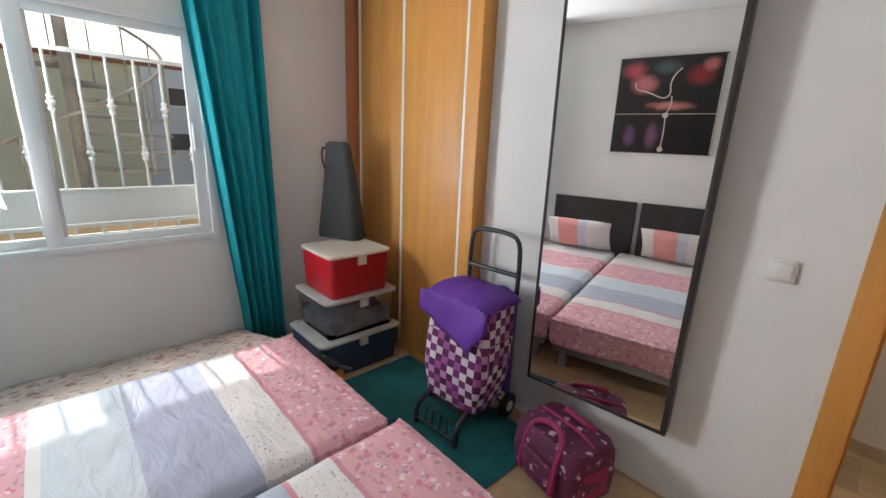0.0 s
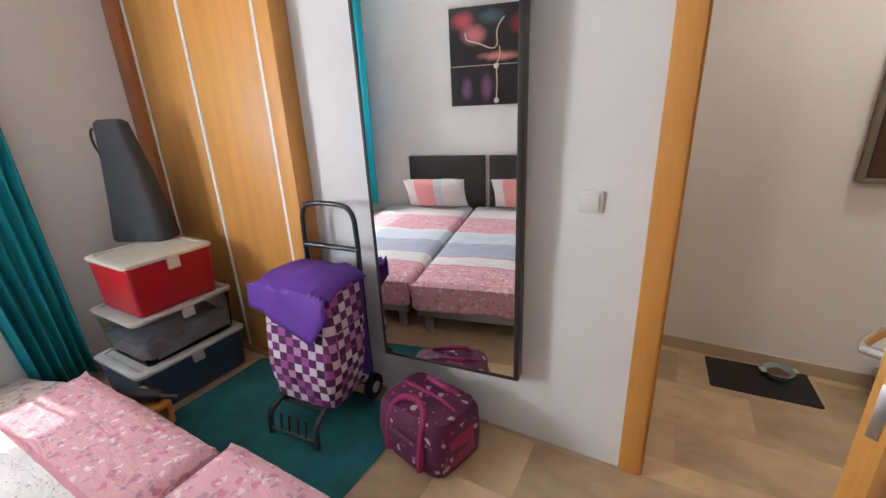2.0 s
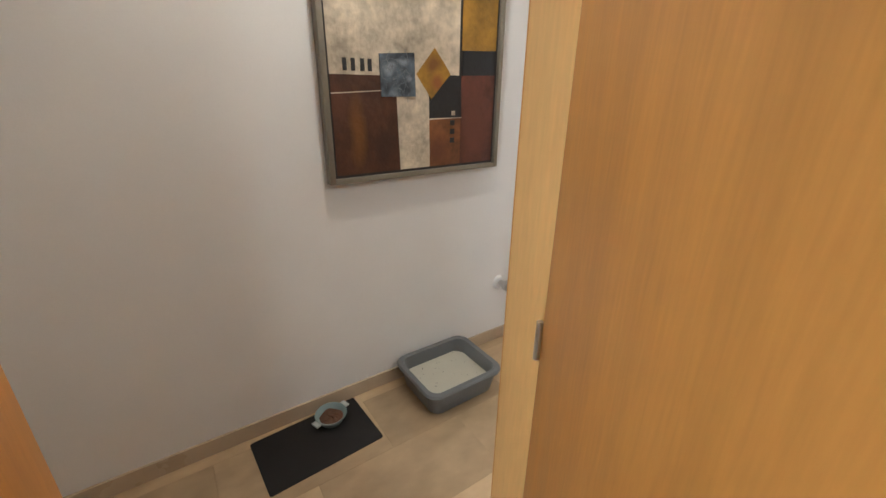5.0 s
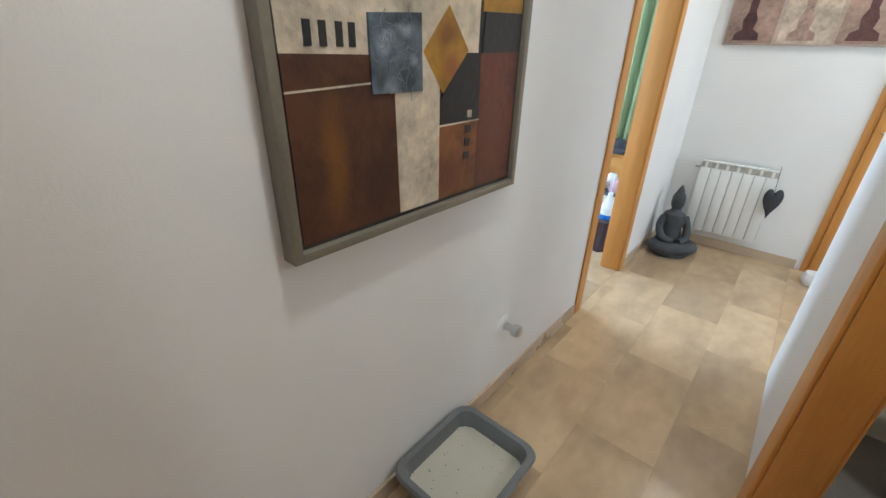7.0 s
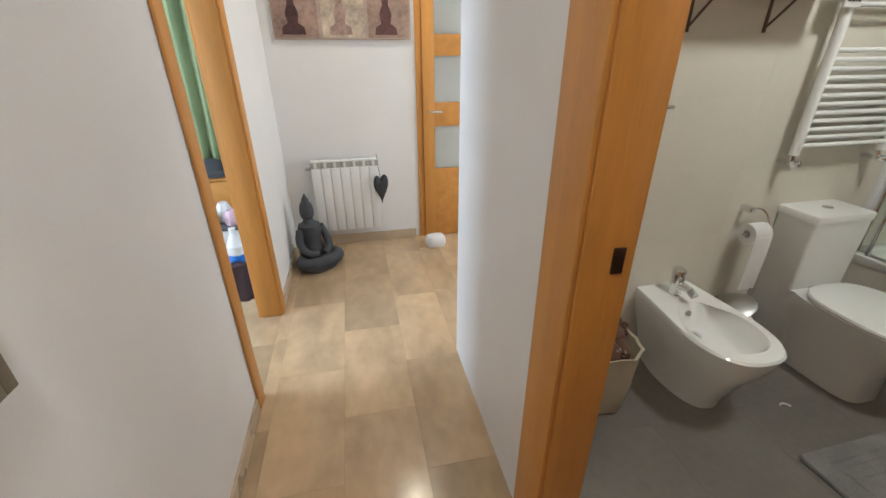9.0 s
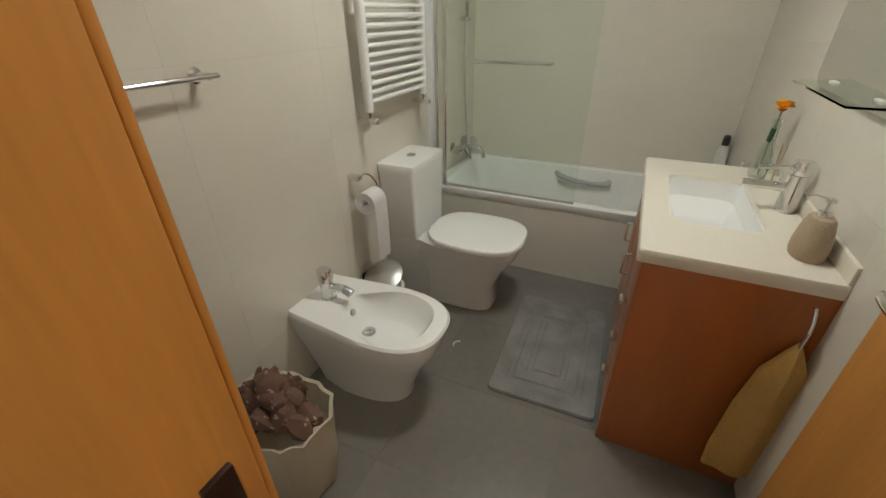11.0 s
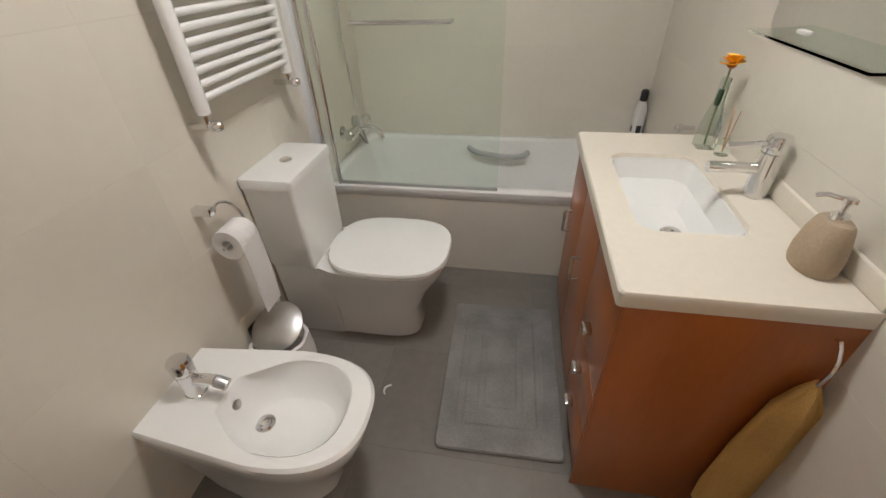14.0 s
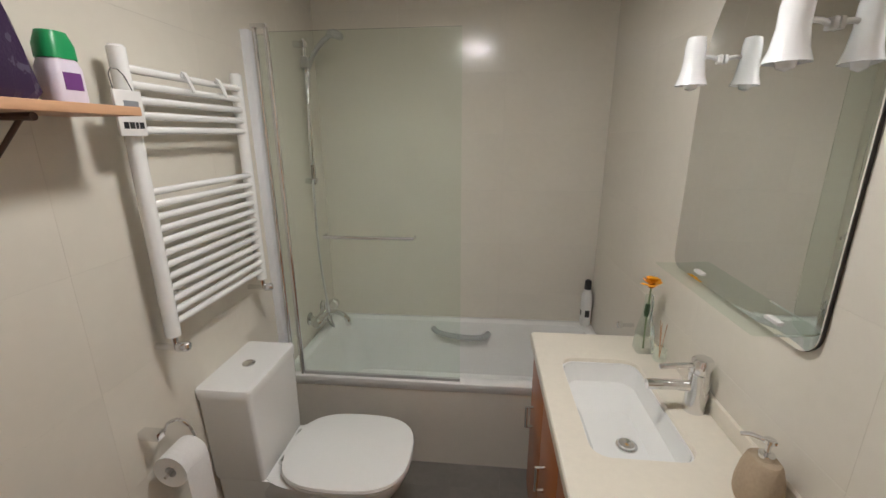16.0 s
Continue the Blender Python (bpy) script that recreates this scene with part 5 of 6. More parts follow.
part("roof", box(-4.2, -12.2, 2.6, 0.10, 12.2, 2.67), mat("terracotta", (0.35, 0.13, 0.07), 0.8), hs)
part("white_pier", box(0, 0.35, 0, 0.12, 1.5, 2.59), white_iron, hs, "white rendered pier")
for y, z in ((0.75, 1.35), (0.85, 2.05), (-4.5, 1.6), (4.0, 1.6)):
    w = part("window", box(0.121, y - 0.16, z, 0.14, y + 0.16, z + 0.26, bev=0.004), mat("brown_shuttered_pane", (0.16, 0.13, 0.10), 0.6), hs)
    part("sill", box(0.121, y - 0.20, z - 0.04, 0.18, y + 0.20, z), white_iron, w)
part("garden_wall", box(2.6, -12, 0, 2.8, 12, 0.85), mat("ochre_garden_wall", (0.58, 0.42, 0.27), 0.9, var=0.2), hs)
ss = thing("spiral_staircase", "brown spiral staircase with an iron railing", "staircase", (-6.6, -1.55, -0.15))
rusty = mat("brown_weathered_iron", (0.50, 0.43, 0.34), 0.7, var=0.2)
part("column", rod(bmesh.new(), (0, 0, 0), (0, 0, 3.15), 0.06), rusty, ss)
outer = []
for i in range(12):
    a0, z = radians(-90 + 24 * i), 0.20 * (i + 1)
    pts = [(0.05 * math.cos(a0), 0.05 * math.sin(a0)), (0.95 * math.cos(a0), 0.95 * math.sin(a0)), (0.95 * math.cos(a0 + 0.44), 0.95 * math.sin(a0 + 0.44)), (0.05 * math.cos(a0 + 0.44), 0.05 * math.sin(a0 + 0.44))]
    part("step", rings(bmesh.new(), [[(x, y, z - 0.035) for x, y in pts], [(x, y, z) for x, y in pts]]), rusty, ss)
    x, y = 0.93 * math.cos(a0 + 0.2), 0.93 * math.sin(a0 + 0.2)
    part("baluster", rod(bmesh.new(), (x, y, z), (x, y, z + 0.95), 0.011, n=6), rusty, ss)
    outer.append((x, y, z + 0.95))
part("handrail", tube(bmesh.new(), outer, 0.022, 8, 1), rusty, ss)

# ---- bathroom ----

# bathtub
tub = thing("bathtub", "white enamel bathtub set behind a tiled panel", "bathtub", (1.805, -2.465, 0))
hw, hh = 0.847, 0.376
bm = rings(bmesh.new(), [rrect(0, 0, hw - 0.12, hh - 0.06, 0.1, 0.03), rrect(0, 0, hw - 0.03, hh - 0.03, 0.03, 0.40), rrect(0, 0, hw, hh, 0.01, 0.442), rrect(0, 0, hw, hh, 0.012, 0.480), rrect(0, 0, hw - 0.006, hh - 0.006, 0.02, 0.486),
                         rrect(0, 0, hw - 0.050, hh - 0.050, 0.07, 0.486), rrect(0, 0, hw - 0.062, hh - 0.062, 0.08, 0.476), rrect(0, 0, hw - 0.10, hh - 0.085, 0.11, 0.30),
                         rrect(0, 0, hw - 0.15, hh - 0.11, 0.13, 0.13), rrect(0, 0, hw - 0.22, hh - 0.16, 0.12, 0.10)])
part("tub", bm, enamel, tub)
part("grab_handle", tube(bmesh.new(), [(0.16, -0.305, 0.43), (0.12, -0.255, 0.42), (-0.06, -0.250, 0.395), (-0.17, -0.255, 0.40), (-0.20, -0.300, 0.41)], 0.018, 10, 2), mat("pale_grey_plastic", (0.42, 0.43, 0.42), 0.4), tub, "grey grab handle")
structure("bath_panel", box(BX0, -2.112, 0, BX1, -2.096, 0.440, bev=0.001), cream_tile, "cream tiled panel in front of the bathtub", "bath panel")

# bath screen
scr = thing("bath_screen", "hinged green-tinted glass bath screen with chrome posts", "shower screen", (0, -2.105, 0.487))
part("wall_profile", box(2.612, -0.022, 0.0, 2.652, 0.022, 1.57, bev=0.004), aluminium_white, scr, "white wall profile")
part("fixed_pane", box(2.556, -0.003, 0.01, 2.606, 0.003, 1.55), screen_glass, scr)
for x in (2.596, 2.545):
    part("post", rod(bmesh.new(), (x, 0, 0.0), (x, 0, 1.575), 0.011), chrome, scr)
part("top_cap", box(2.535, -0.014, 1.575, 2.606, 0.014, 1.59, bev=0.003), chrome, scr)
pane = part("pane", box(1.752, -0.003, 0.014, 2.537, 0.003, 1.56), screen_glass, scr)
pane.visible_shadow = False
part("seal", box(1.752, -0.006, 0.0, 2.537, 0.006, 0.014), mat("grey_rubber_seal", (0.42, 0.43, 0.41), 0.5), scr, "grey seal strip")
part("towel_bar", tube(bmesh.new(), [(1.955, 0.004, 0.722), (1.955, 0.045, 0.722), (2.362, 0.045, 0.722), (2.362, 0.004, 0.722)], 0.008, 10), chrome, scr)

# bath mixer and shower
mx = thing("bath_mixer", "chrome wall mixer with cross handles above the bathtub", "tap", (2.652, -2.54, 0.62))
mx.scale = (1.25, 1.25, 1.25)
part("body", tube(bmesh.new(), [(-0.055, 0.085, 0), (-0.055, -0.085, 0)], 0.022, 14), chrome, mx)
for y in (0.075, -0.075):
    part("wall_flange", lathe(bmesh.new(), [(0.032, 0), (0.030, 0.012), (0.014, 0.016), (0.014, 0.055)], (0, y, 0), 18, (-1, 0, 0)), chrome, mx)
    part("knob", lathe(bmesh.new(), [(0.018, 0), (0.026, 0.008), (0.026, 0.034), (0.018, 0.042)], (-0.055, y * 1.14, 0), 14, (0, y / abs(y), 0)), chrome, mx)
part("spout", tube(bmesh.new(), [(-0.06, 0, 0), (-0.12, 0, 0.005), (-0.16, 0, -0.025), (-0.165, 0, -0.06)], 0.013, 12, 1), chrome, mx)
part("diverter", rod(bmesh.new(), (-0.055, 0, 0.01), (-0.055, 0, 0.055), 0.012), chrome, mx)
sh = thing("shower_rail", "chrome shower rail with hand shower and hose", "shower", (2.652, -2.58, 1.38))
part("rail", rod(bmesh.new(), (-0.055, 0, 0), (-0.055, 0, 0.74), 0.011), chrome, sh)
for z in (0.02, 0.715):
    part("bracket", box(-0.072, -0.02, z - 0.014, 0, 0.02, z + 0.014, bev=0.006), chrome, sh)
part("slider", box(-0.085, -0.022, 0.60, -0.038, 0.022, 0.655, bev=0.008), brushed, sh)
hd = part("hand_shower", tube(bmesh.new(), [(-0.075, 0.0, 0.60), (-0.12, 0.01, 0.68), (-0.19, 0.02, 0.74), (-0.23, 0.025, 0.75)], 0.012, 10, 1), brushed, sh)
part("spray_head", lathe(bmesh.new(), [(0.015, 0.03), (0.038, 0.02), (0.042, 0.0), (0.034, -0.008)], (-0.235, 0.025, 0.742), 20, (-0.25, 0, 1)), brushed, hd)
part("hose", tube(bmesh.new(), [(-0.075, 0.0, 0.60), (-0.06, 0.02, 0.4), (-0.055, 0.03, 0.0), (-0.06, 0.045, -0.45), (-0.10, 0.05, -0.80), (-0.12, 0.045, -0.86), (-0.085, 0.04, -0.83), (-0.055, 0.04, -0.765)], 0.0065, 8, 2), brushed, sh)
bt = thing("shampoo_bottle", "white shampoo bottle with a black cap on the bath rim", "bottle", (1.005, -2.795, 0.486))
bt.scale = (1.1, 1.1, 1.28)
part("body", rings(bmesh.new(), [rrect(0, 0, 0.024, 0.032, 0.016, 0.0), rrect(0, 0, 0.026, 0.034, 0.018, 0.01), rrect(0, 0, 0.026, 0.034, 0.018, 0.15), rrect(0, 0, 0.016, 0.018, 0.014, 0.185)]), plastic_white, bt)
part("cap", lathe(bmesh.new(), [(0.017, 0.185), (0.019, 0.19), (0.018, 0.225), (0.012, 0.232)], n=18), black_plastic, bt, "black cap")
part("printed_band", box(0.0262, -0.014, 0.05, 0.0272, 0.012, 0.075), black_plastic, bt)
part("printed_band", box(-0.012, 0.0342, 0.05, 0.012, 0.0352, 0.085), black_plastic, bt)

# toilet
wc = thing("toilet", "white porcelain close-coupled toilet with the lid down", "toilet", (2.648, -1.679, 0))
bm = rings(bmesh.new(), [rrect(-0.105, 0, 0.096, 0.156, 0.015, 0.40), rrect(-0.105, 0, 0.098, 0.162, 0.015, 0.42), rrect(-0.104, 0, 0.099, 0.172, 0.015, 0.755)])
part("cistern", bm, porcelain, wc)
part("cistern_lid", rings(bmesh.new(), [rrect(-0.104, 0, 0.103, 0.176, 0.016, 0.757), rrect(-0.104, 0, 0.104, 0.177, 0.016, 0.790), rrect(-0.104, 0, 0.101, 0.174, 0.018, 0.796), rrect(-0.104, 0, 0.095, 0.168, 0.02, 0.797)]), porcelain, wc)
part("flush_button", lathe(bmesh.new(), [(0.024, 0.797), (0.024, 0.801), (0.020, 0.804)], (-0.104, 0, 0), 24), chrome, wc, "chrome flush button")
bm = rings(bmesh.new(), [oval(-0.33, 0, 0.265, 0.120, 0.0, 4), oval(-0.33, 0, 0.262, 0.118, 0.14, 3.6), oval(-0.345, 0, 0.300, 0.140, 0.25, 3.2), oval(-0.395, 0, 0.310, 0.168, 0.34, 3.0), oval(-0.435, 0, 0.285, 0.186, 0.385, 3.0), oval(-0.435, 0, 0.285, 0.188, 0.402, 3.0)])
part("bowl", bm, porcelain, wc)
part("pedestal_back", rings(bmesh.new(), [rrect(-0.125, 0, 0.123, 0.128, 0.02, 0.0), rrect(-0.125, 0, 0.121, 0.142, 0.02, 0.25), rrect(-0.135, 0, 0.130, 0.155, 0.03, 0.399)]), porcelain, wc)
part("seat", rings(bmesh.new(), [oval(-0.482, 0, 0.243, 0.198, 0.404, 2.9), oval(-0.482, 0, 0.249, 0.204, 0.410, 2.9), oval(-0.482, 0, 0.246, 0.202, 0.418, 2.9)]), porcelain, wc)
part("lid", rings(bmesh.new(), [oval(-0.482, 0, 0.248, 0.204, 0.420, 2.9), oval(-0.482, 0, 0.252, 0.208, 0.427, 2.9), oval(-0.482, 0, 0.248, 0.204, 0.438, 2.9), oval(-0.482, 0, 0.222, 0.180, 0.444, 2.9)]), porcelain, wc)
for y in (-0.075, 0.075):
    part("seat_hinge", rod(bmesh.new(), (-0.235, y - 0.015, 0.425), (-0.235, y + 0.015, 0.425), 0.011), chrome, wc)
part("water_valve", lathe(bmesh.new(), [(0.014, 0), (0.014, 0.03), (0.02, 0.032), (0.02, 0.05)], (-0.02, 0.215, 0.22), 12, (-1, 0, 0)), chrome, wc)

# bidet
bd = thing("bidet", "white porcelain bidet with a chrome mixer tap", "bidet", (2.650, -0.932, 0))


def bidet_loop(z, back, front, half):
    """Square back against the wall, wider middle, rounded front; 40 points."""
    pts = []
    mid, bh = front + 0.27, half * 0.80
    for i in range(20):
        a = radians(180 - 90 * i / 19)      # front quarter on +y
        x = mid + (mid - front) * math.copysign(abs(math.cos(a)) ** 0.78, math.cos(a))
        pts.append((x, half * math.sin(a) ** 0.78) if i else (front, 0.0))
    side = pts[1:]
    right = side + [(back, bh)]
    loop = [(back, 0.0)] + [(x, -y) for x, y in reversed(right)] + [(front, 0.0)] + right
    return [(x, y, z) for x, y in loop[:42]]


def basin_loop(z, k):
    """Oval basin ring with as many points as the rim, in the same order."""
    out = []
    for i in range(42):
        a = -2 * math.pi * i / 42
        c, d = math.cos(a), math.sin(a)
        out.append((-0.375 + 0.185 * k * math.copysign(abs(c) ** 0.8, c), 0.150 * k * math.copysign(abs(d) ** 0.8, d), z))
    return out


bm = rings(bmesh.new(), [bidet_loop(0.0, -0.08, -0.47, 0.120), bidet_loop(0.06, -0.06, -0.48, 0.122), bidet_loop(0.20, -0.02, -0.54, 0.145), bidet_loop(0.30, -0.002, -0.60, 0.172),
                         bidet_loop(0.365, 0, -0.622, 0.186), bidet_loop(0.392, 0, -0.628, 0.189), bidet_loop(0.402, -0.006, -0.620, 0.182),
                         basin_loop(0.400, 1.02), basin_loop(0.390, 0.97), basin_loop(0.33, 0.87), basin_loop(0.292, 0.74), basin_loop(0.280, 0.66), basin_loop(0.276, 0.62), basin_loop(0.273, 0.3)])
part("bowl", bm, porcelain, bd)
part("drain", lathe(bmesh.new(), [(0.030, 0.273), (0.030, 0.278), (0.020, 0.280), (0.018, 0.288), (0.006, 0.290)], (-0.280, 0.004, 0), 22), chrome, bd, "chrome waste plug")
part("overflow", lathe(bmesh.new(), [(0.017, 0), (0.017, 0.006), (0.012, 0.007)], (-0.203, 0.0, 0.352), 18, (-0.8, 0, 0.45)), brushed, bd, "steel overflow ring")
tp = part("mixer_tap", rings(bmesh.new(), [circle((-0.095, 0, 0.400), 0.033, 24), circle((-0.095, 0, 0.404), 0.029, 24), circle((-0.093, 0, 0.485), 0.028, 24), circle((-0.093, 0, 0.487), 0.026, 24), circle((-0.092, 0, 0.490), 0.030, 24), circle((-0.090, 0, 0.528), 0.031, 24), circle((-0.089, 0, 0.535), 0.027, 24)]), chrome, bd, "chrome mixer tap")
part("spout", tube(bmesh.new(), [(-0.095, 0, 0.452), (-0.15, 0, 0.462), (-0.185, 0, 0.462)], 0.017, 14), chrome, tp)
part("aerator", tube(bmesh.new(), [(-0.183, 0, 0.462), (-0.205, 0, 0.454), (-0.214, 0, 0.449)], 0.0185, 14), brushed, tp)
part("lever", box(-0.128, -0.009, 0.498, -0.118, 0.009, 0.524, bev=0.003), brushed, tp)

# paper holder, brush, bin, towel rail
ph = thing("toilet_paper_holder", "chrome paper holder on the tiled wall", "paper holder", (2.652, -1.285, 0.800))
part("bracket", box(-0.070, -0.012, -0.013, 0, 0.018, 0.013, bev=0.003), chrome, ph)
part("arm", tube(bmesh.new(), [(-0.066, -0.010, 0), (-0.045, -0.050, 0.0), (-0.060, -0.085, -0.012), (-0.088, -0.094, -0.06), (-0.092, -0.090, -0.112), (-0.092, 0.045, -0.112)], 0.005, 8, 1), chrome, ph)
pr = thing("toilet_paper_roll", "white toilet paper roll on its holder", "toilet paper", (2.560, -1.308, 0.688))
pr.scale = (0.93, 0.96, 0.93)
bm = bmesh.new()
rings(bm, [circle((0, 0.048, 0), 0.019, 28, (0, 1, 0)), circle((0, 0.05, 0), 0.056, 28, (0, 1, 0)), circle((0, -0.05, 0), 0.056, 28, (0, 1, 0)), circle((0, -0.048, 0), 0.019, 28, (0, 1, 0)), circle((0, 0.048, 0), 0.019, 28, (0, 1, 0))], cap=False)
part("roll", bm, white_cloth, pr)
bm = bmesh.new()
rings(bm, [[(-0.057, -0.05, 0), (-0.057, 0.05, 0), (-0.0555, 0.05, 0), (-0.0555, -0.05, 0)], [(-0.060, -0.05, -0.12), (-0.060, 0.05, -0.12), (-0.0585, 0.05, -0.12), (-0.0585, -0.05, -0.12)], [(-0.056, -0.05, -0.31), (-0.056, 0.05, -0.31), (-0.0545, 0.05, -0.31), (-0.0545, -0.05, -0.31)]])
part("loose_sheet", bm, white_cloth, pr)
tb = thing("toilet_brush", "toilet brush with a steel handle in a dark holder", "toilet brush", (2.590, -1.455, 0))
part("holder", lathe(bmesh.new(), [(0.045, 0), (0.048, 0.01), (0.045, 0.13), (0.040, 0.14)], n=20), black_plastic, tb)
part("handle", tube(bmesh.new(), [(0, 0, 0.12), (0, 0, 0.34), (0.0, 0, 0.37)], 0.009, 10), brushed, tb)
bn = thing("pedal_bin", "small steel pedal bin, lid ajar over a white liner", "bin", (2.525, -1.285, 0), -12)
part("body", lathe(bmesh.new(), [(0.096, 0), (0.10, 0.01), (0.10, 0.222), (0.097, 0.226), (0.092, 0.20), (0.092, 0.03)], n=32), chrome, bn)
part("base_ring", lathe(bmesh.new(), [(0.102, 0.0), (0.104, 0.006), (0.102, 0.02)], n=28), black_plastic, bn)
part("rim_ring", lathe(bmesh.new(), [(0.101, 0.222), (0.106, 0.226), (0.106, 0.234), (0.098, 0.238), (0.092, 0.232)], n=32), chrome, bn)
part("liner", rings(bmesh.new(), [[(p[0] * (1 + 0.03 * math.sin(5 * i + k)), p[1] * (1 + 0.03 * math.cos(7 * i + k)), z + 0.012 * math.sin(2.6 * i) * (k == 0)) for i, p in enumerate(circle((0, 0, 0), r, 40))] for k, (r, z) in enumerate(((0.118, 0.13), (0.112, 0.19), (0.108, 0.2395), (0.096, 0.241), (0.090, 0.21), (0.086, 0.12)))], cap=False), plastic_white, bn, "white bin liner")
ld = part("lid", lathe(bmesh.new(), [(0.101, 0.0), (0.103, 0.008), (0.098, 0.012), (0.06, 0.030), (0.001, 0.036), (0.001, 0.033), (0.06, 0.026), (0.092, 0.006)], n=32), mat("satin_steel", (0.62, 0.61, 0.59), 0.42, metal=1.0, var=0.04), bn, "satin steel lid standing ajar")
ld.matrix_local = pose(0.0, -0.012, 0.285, -26, 0, 0)
part("hinge", box(0.085, -0.03, 0.19, 0.125, 0.03, 0.275, bev=0.006), black_plastic, bn)
tr = thing("towel_rail", "plain chrome towel rail on the tiled wall", "towel rail", (2.652, -0.42, 1.29))
part("bar", rod(bmesh.new(), (-0.06, -0.29, 0), (-0.06, 0.25, 0), 0.008), chrome, tr)
for y in (-0.26, 0.22):
    part("mount", lathe(bmesh.new(), [(0.022, 0), (0.022, 0.008), (0.010, 0.012), (0.010, 0.062)], (0, y, 0), 16, (-1, 0, 0)), chrome, tr)

# towel radiator
tw = thing("towel_radiator", "white ladder towel radiator with round bars", "radiator", (2.652, -1.65, 1.06))
for y in (0.255, -0.255):
    part("upright", lathe(bmesh.new(), [(0.014, 0), (0.021, 0.004), (0.021, 0.80), (0.015, 0.806)], (-0.072, y, 0), 18), enamel, tw)
    part("valve", tube(bmesh.new(), [(-0.072, y, 0.0), (-0.072, y, -0.035), (-0.0, y, -0.035)], 0.011, 10), chrome, tw, "chrome radiator valve")
    part("valve_cap", lathe(bmesh.new(), [(0.014, 0), (0.016, 0.004), (0.016, 0.03), (0.012, 0.036)], (-0.075, y, -0.035), 14, (-1, -0.35, 0)), chrome, tw)
for k, z in enumerate([0.045 + 0.0355 * i for i in range(12)] + [0.60, 0.638, 0.676, 0.714, 0.752]):
    part("bar", rod(bmesh.new(), (-0.081, -0.252, z), (-0.081, 0.252, z), 0.0105), enamel, tw)
for y in (0.20, -0.20):
    for z in (0.12, 0.68):
        part("bracket", rod(bmesh.new(), (-0.075, y, z), (0, y, z), 0.009), enamel, tw)
for y in (0.06, -0.10):
    part("hook", tube(bmesh.new(), [(-0.092, y, 0.752), (-0.10, y, 0.77), (-0.115, y, 0.74), (-0.118, y - 0.01, 0.71)], 0.006, 8, 1), enamel, tw)
tg = thing("hanging_plaque", "small white hanging plaque with dark lettering", "sign", (2.545, -1.36, 1.645))
part("board", box(-0.004, -0.042, 0, 0.004, 0.042, 0.11, bev=0.003), plastic_white, tg)
part("cord", tube(bmesh.new(), [(0.006, 0.03, 0.105), (0.02, 0.02, 0.16), (0.02, -0.02, 0.16), (0.006, -0.03, 0.105)], 0.0012, 6, 1), black_plastic, tg)
part("picture_mark", box(-0.0052, -0.026, 0.055, -0.0042, 0.018, 0.085), bed_grey, tg)
for k, (a, b) in enumerate(((-0.032, -0.018), (-0.014, -0.006), (-0.002, 0.012), (0.016, 0.030))):
    part("lettering", box(-0.0052, a, 0.018, -0.0042, b, 0.034), black_plastic, tg)

# wooden shelf and what stands on it
ws = thing("wooden_wall_shelf", "light wood wall shelf with dark metal brackets", "shelf", (2.652, -1.0, 1.69))
pale_wood = mat("pale_pine", (0.52, 0.30, 0.17), 0.5, var=0.1, scale=2, fine=30, stretch=(6, 0.6, 6))
part("board", box(-0.195, -0.295, 0, 0, 0.30, 0.020, bev=0.002), pale_wood, ws)
bracket_brown = mat("dark_brown_bracket", (0.10, 0.06, 0.045), 0.5, var=0.1)
for y in (-0.09, 0.27):
    part("bracket", tube(bmesh.new(), [(-0.15, y, -0.008), (-0.01, y, -0.008), (-0.01, y, -0.12), (-0.012, y, -0.13)], 0.008, 8), bracket_brown, ws)
    part("brace", tube(bmesh.new(), [(-0.12, y, -0.012), (-0.06, y, -0.07), (-0.012, y, -0.115)], 0.005, 8, 1), bracket_brown, ws)
sb = thing("lotion_bottle", "white and lilac bottle with a green cap", "bottle", (2.56, -1.215, 1.71))
part("body", rings(bmesh.new(), [rrect(0, 0, 0.026, 0.036, 0.02, 0.0), rrect(0, 0, 0.028, 0.039, 0.02, 0.01), rrect(0, 0, 0.028, 0.038, 0.02, 0.075), rrect(0, 0, 0.024, 0.032, 0.02, 0.092)]), mat("lilac_white_plastic", (0.70, 0.64, 0.74), 0.35), sb)
part("cap", rings(bmesh.new(), [rrect(0, 0, 0.026, 0.035, 0.02, 0.092), rrect(0, 0, 0.026, 0.034, 0.02, 0.12), rrect(0, 0, 0.020, 0.026, 0.018, 0.145)]), mat("green_plastic", (0.02, 0.30, 0.10), 0.35), sb, "green cap")
part("print", box(-0.0292, -0.02, 0.03, -0.0282, 0.02, 0.065), mat("purple_print", (0.16, 0.05, 0.22), 0.4), sb)
pb = bmesh.new()
random.seed(5)
rings(pb, [[(p[0] * (1 + 0.12 * math.sin(3 * i + k)), p[1] * (1 + 0.12 * math.cos(2 * i - k)), p[2]) for i, p in enumerate(oval(0, 0, 0.065 * s, 0.10 * s, z, 2.4, 28))] for k, (s, z) in enumerate(((0.9, 0), (1.05, 0.02), (1.0, 0.09), (0.9, 0.15), (0.7, 0.20), (0.35, 0.23)))])
solid("purple_wash_bag", pb, spotted("dark_purple_glossy_cloth", (0.035, 0.018, 0.055), [(0.10, 0.09, 0.13)], 30, 0.22, 0.3), "dark purple shiny wash bag on the shelf", "bag", (2.57, -1.04, 1.71))

# vanity
vn = thing("vanity_unit", "reddish cherry vanity unit with doors and drawers", "bathroom cabinet", (0.959, -1.49, 0))
part("carcass", box(0.0, -0.455, 0.075, 0.452, 0.455, 0.690, bev=0.002), cherry, vn)
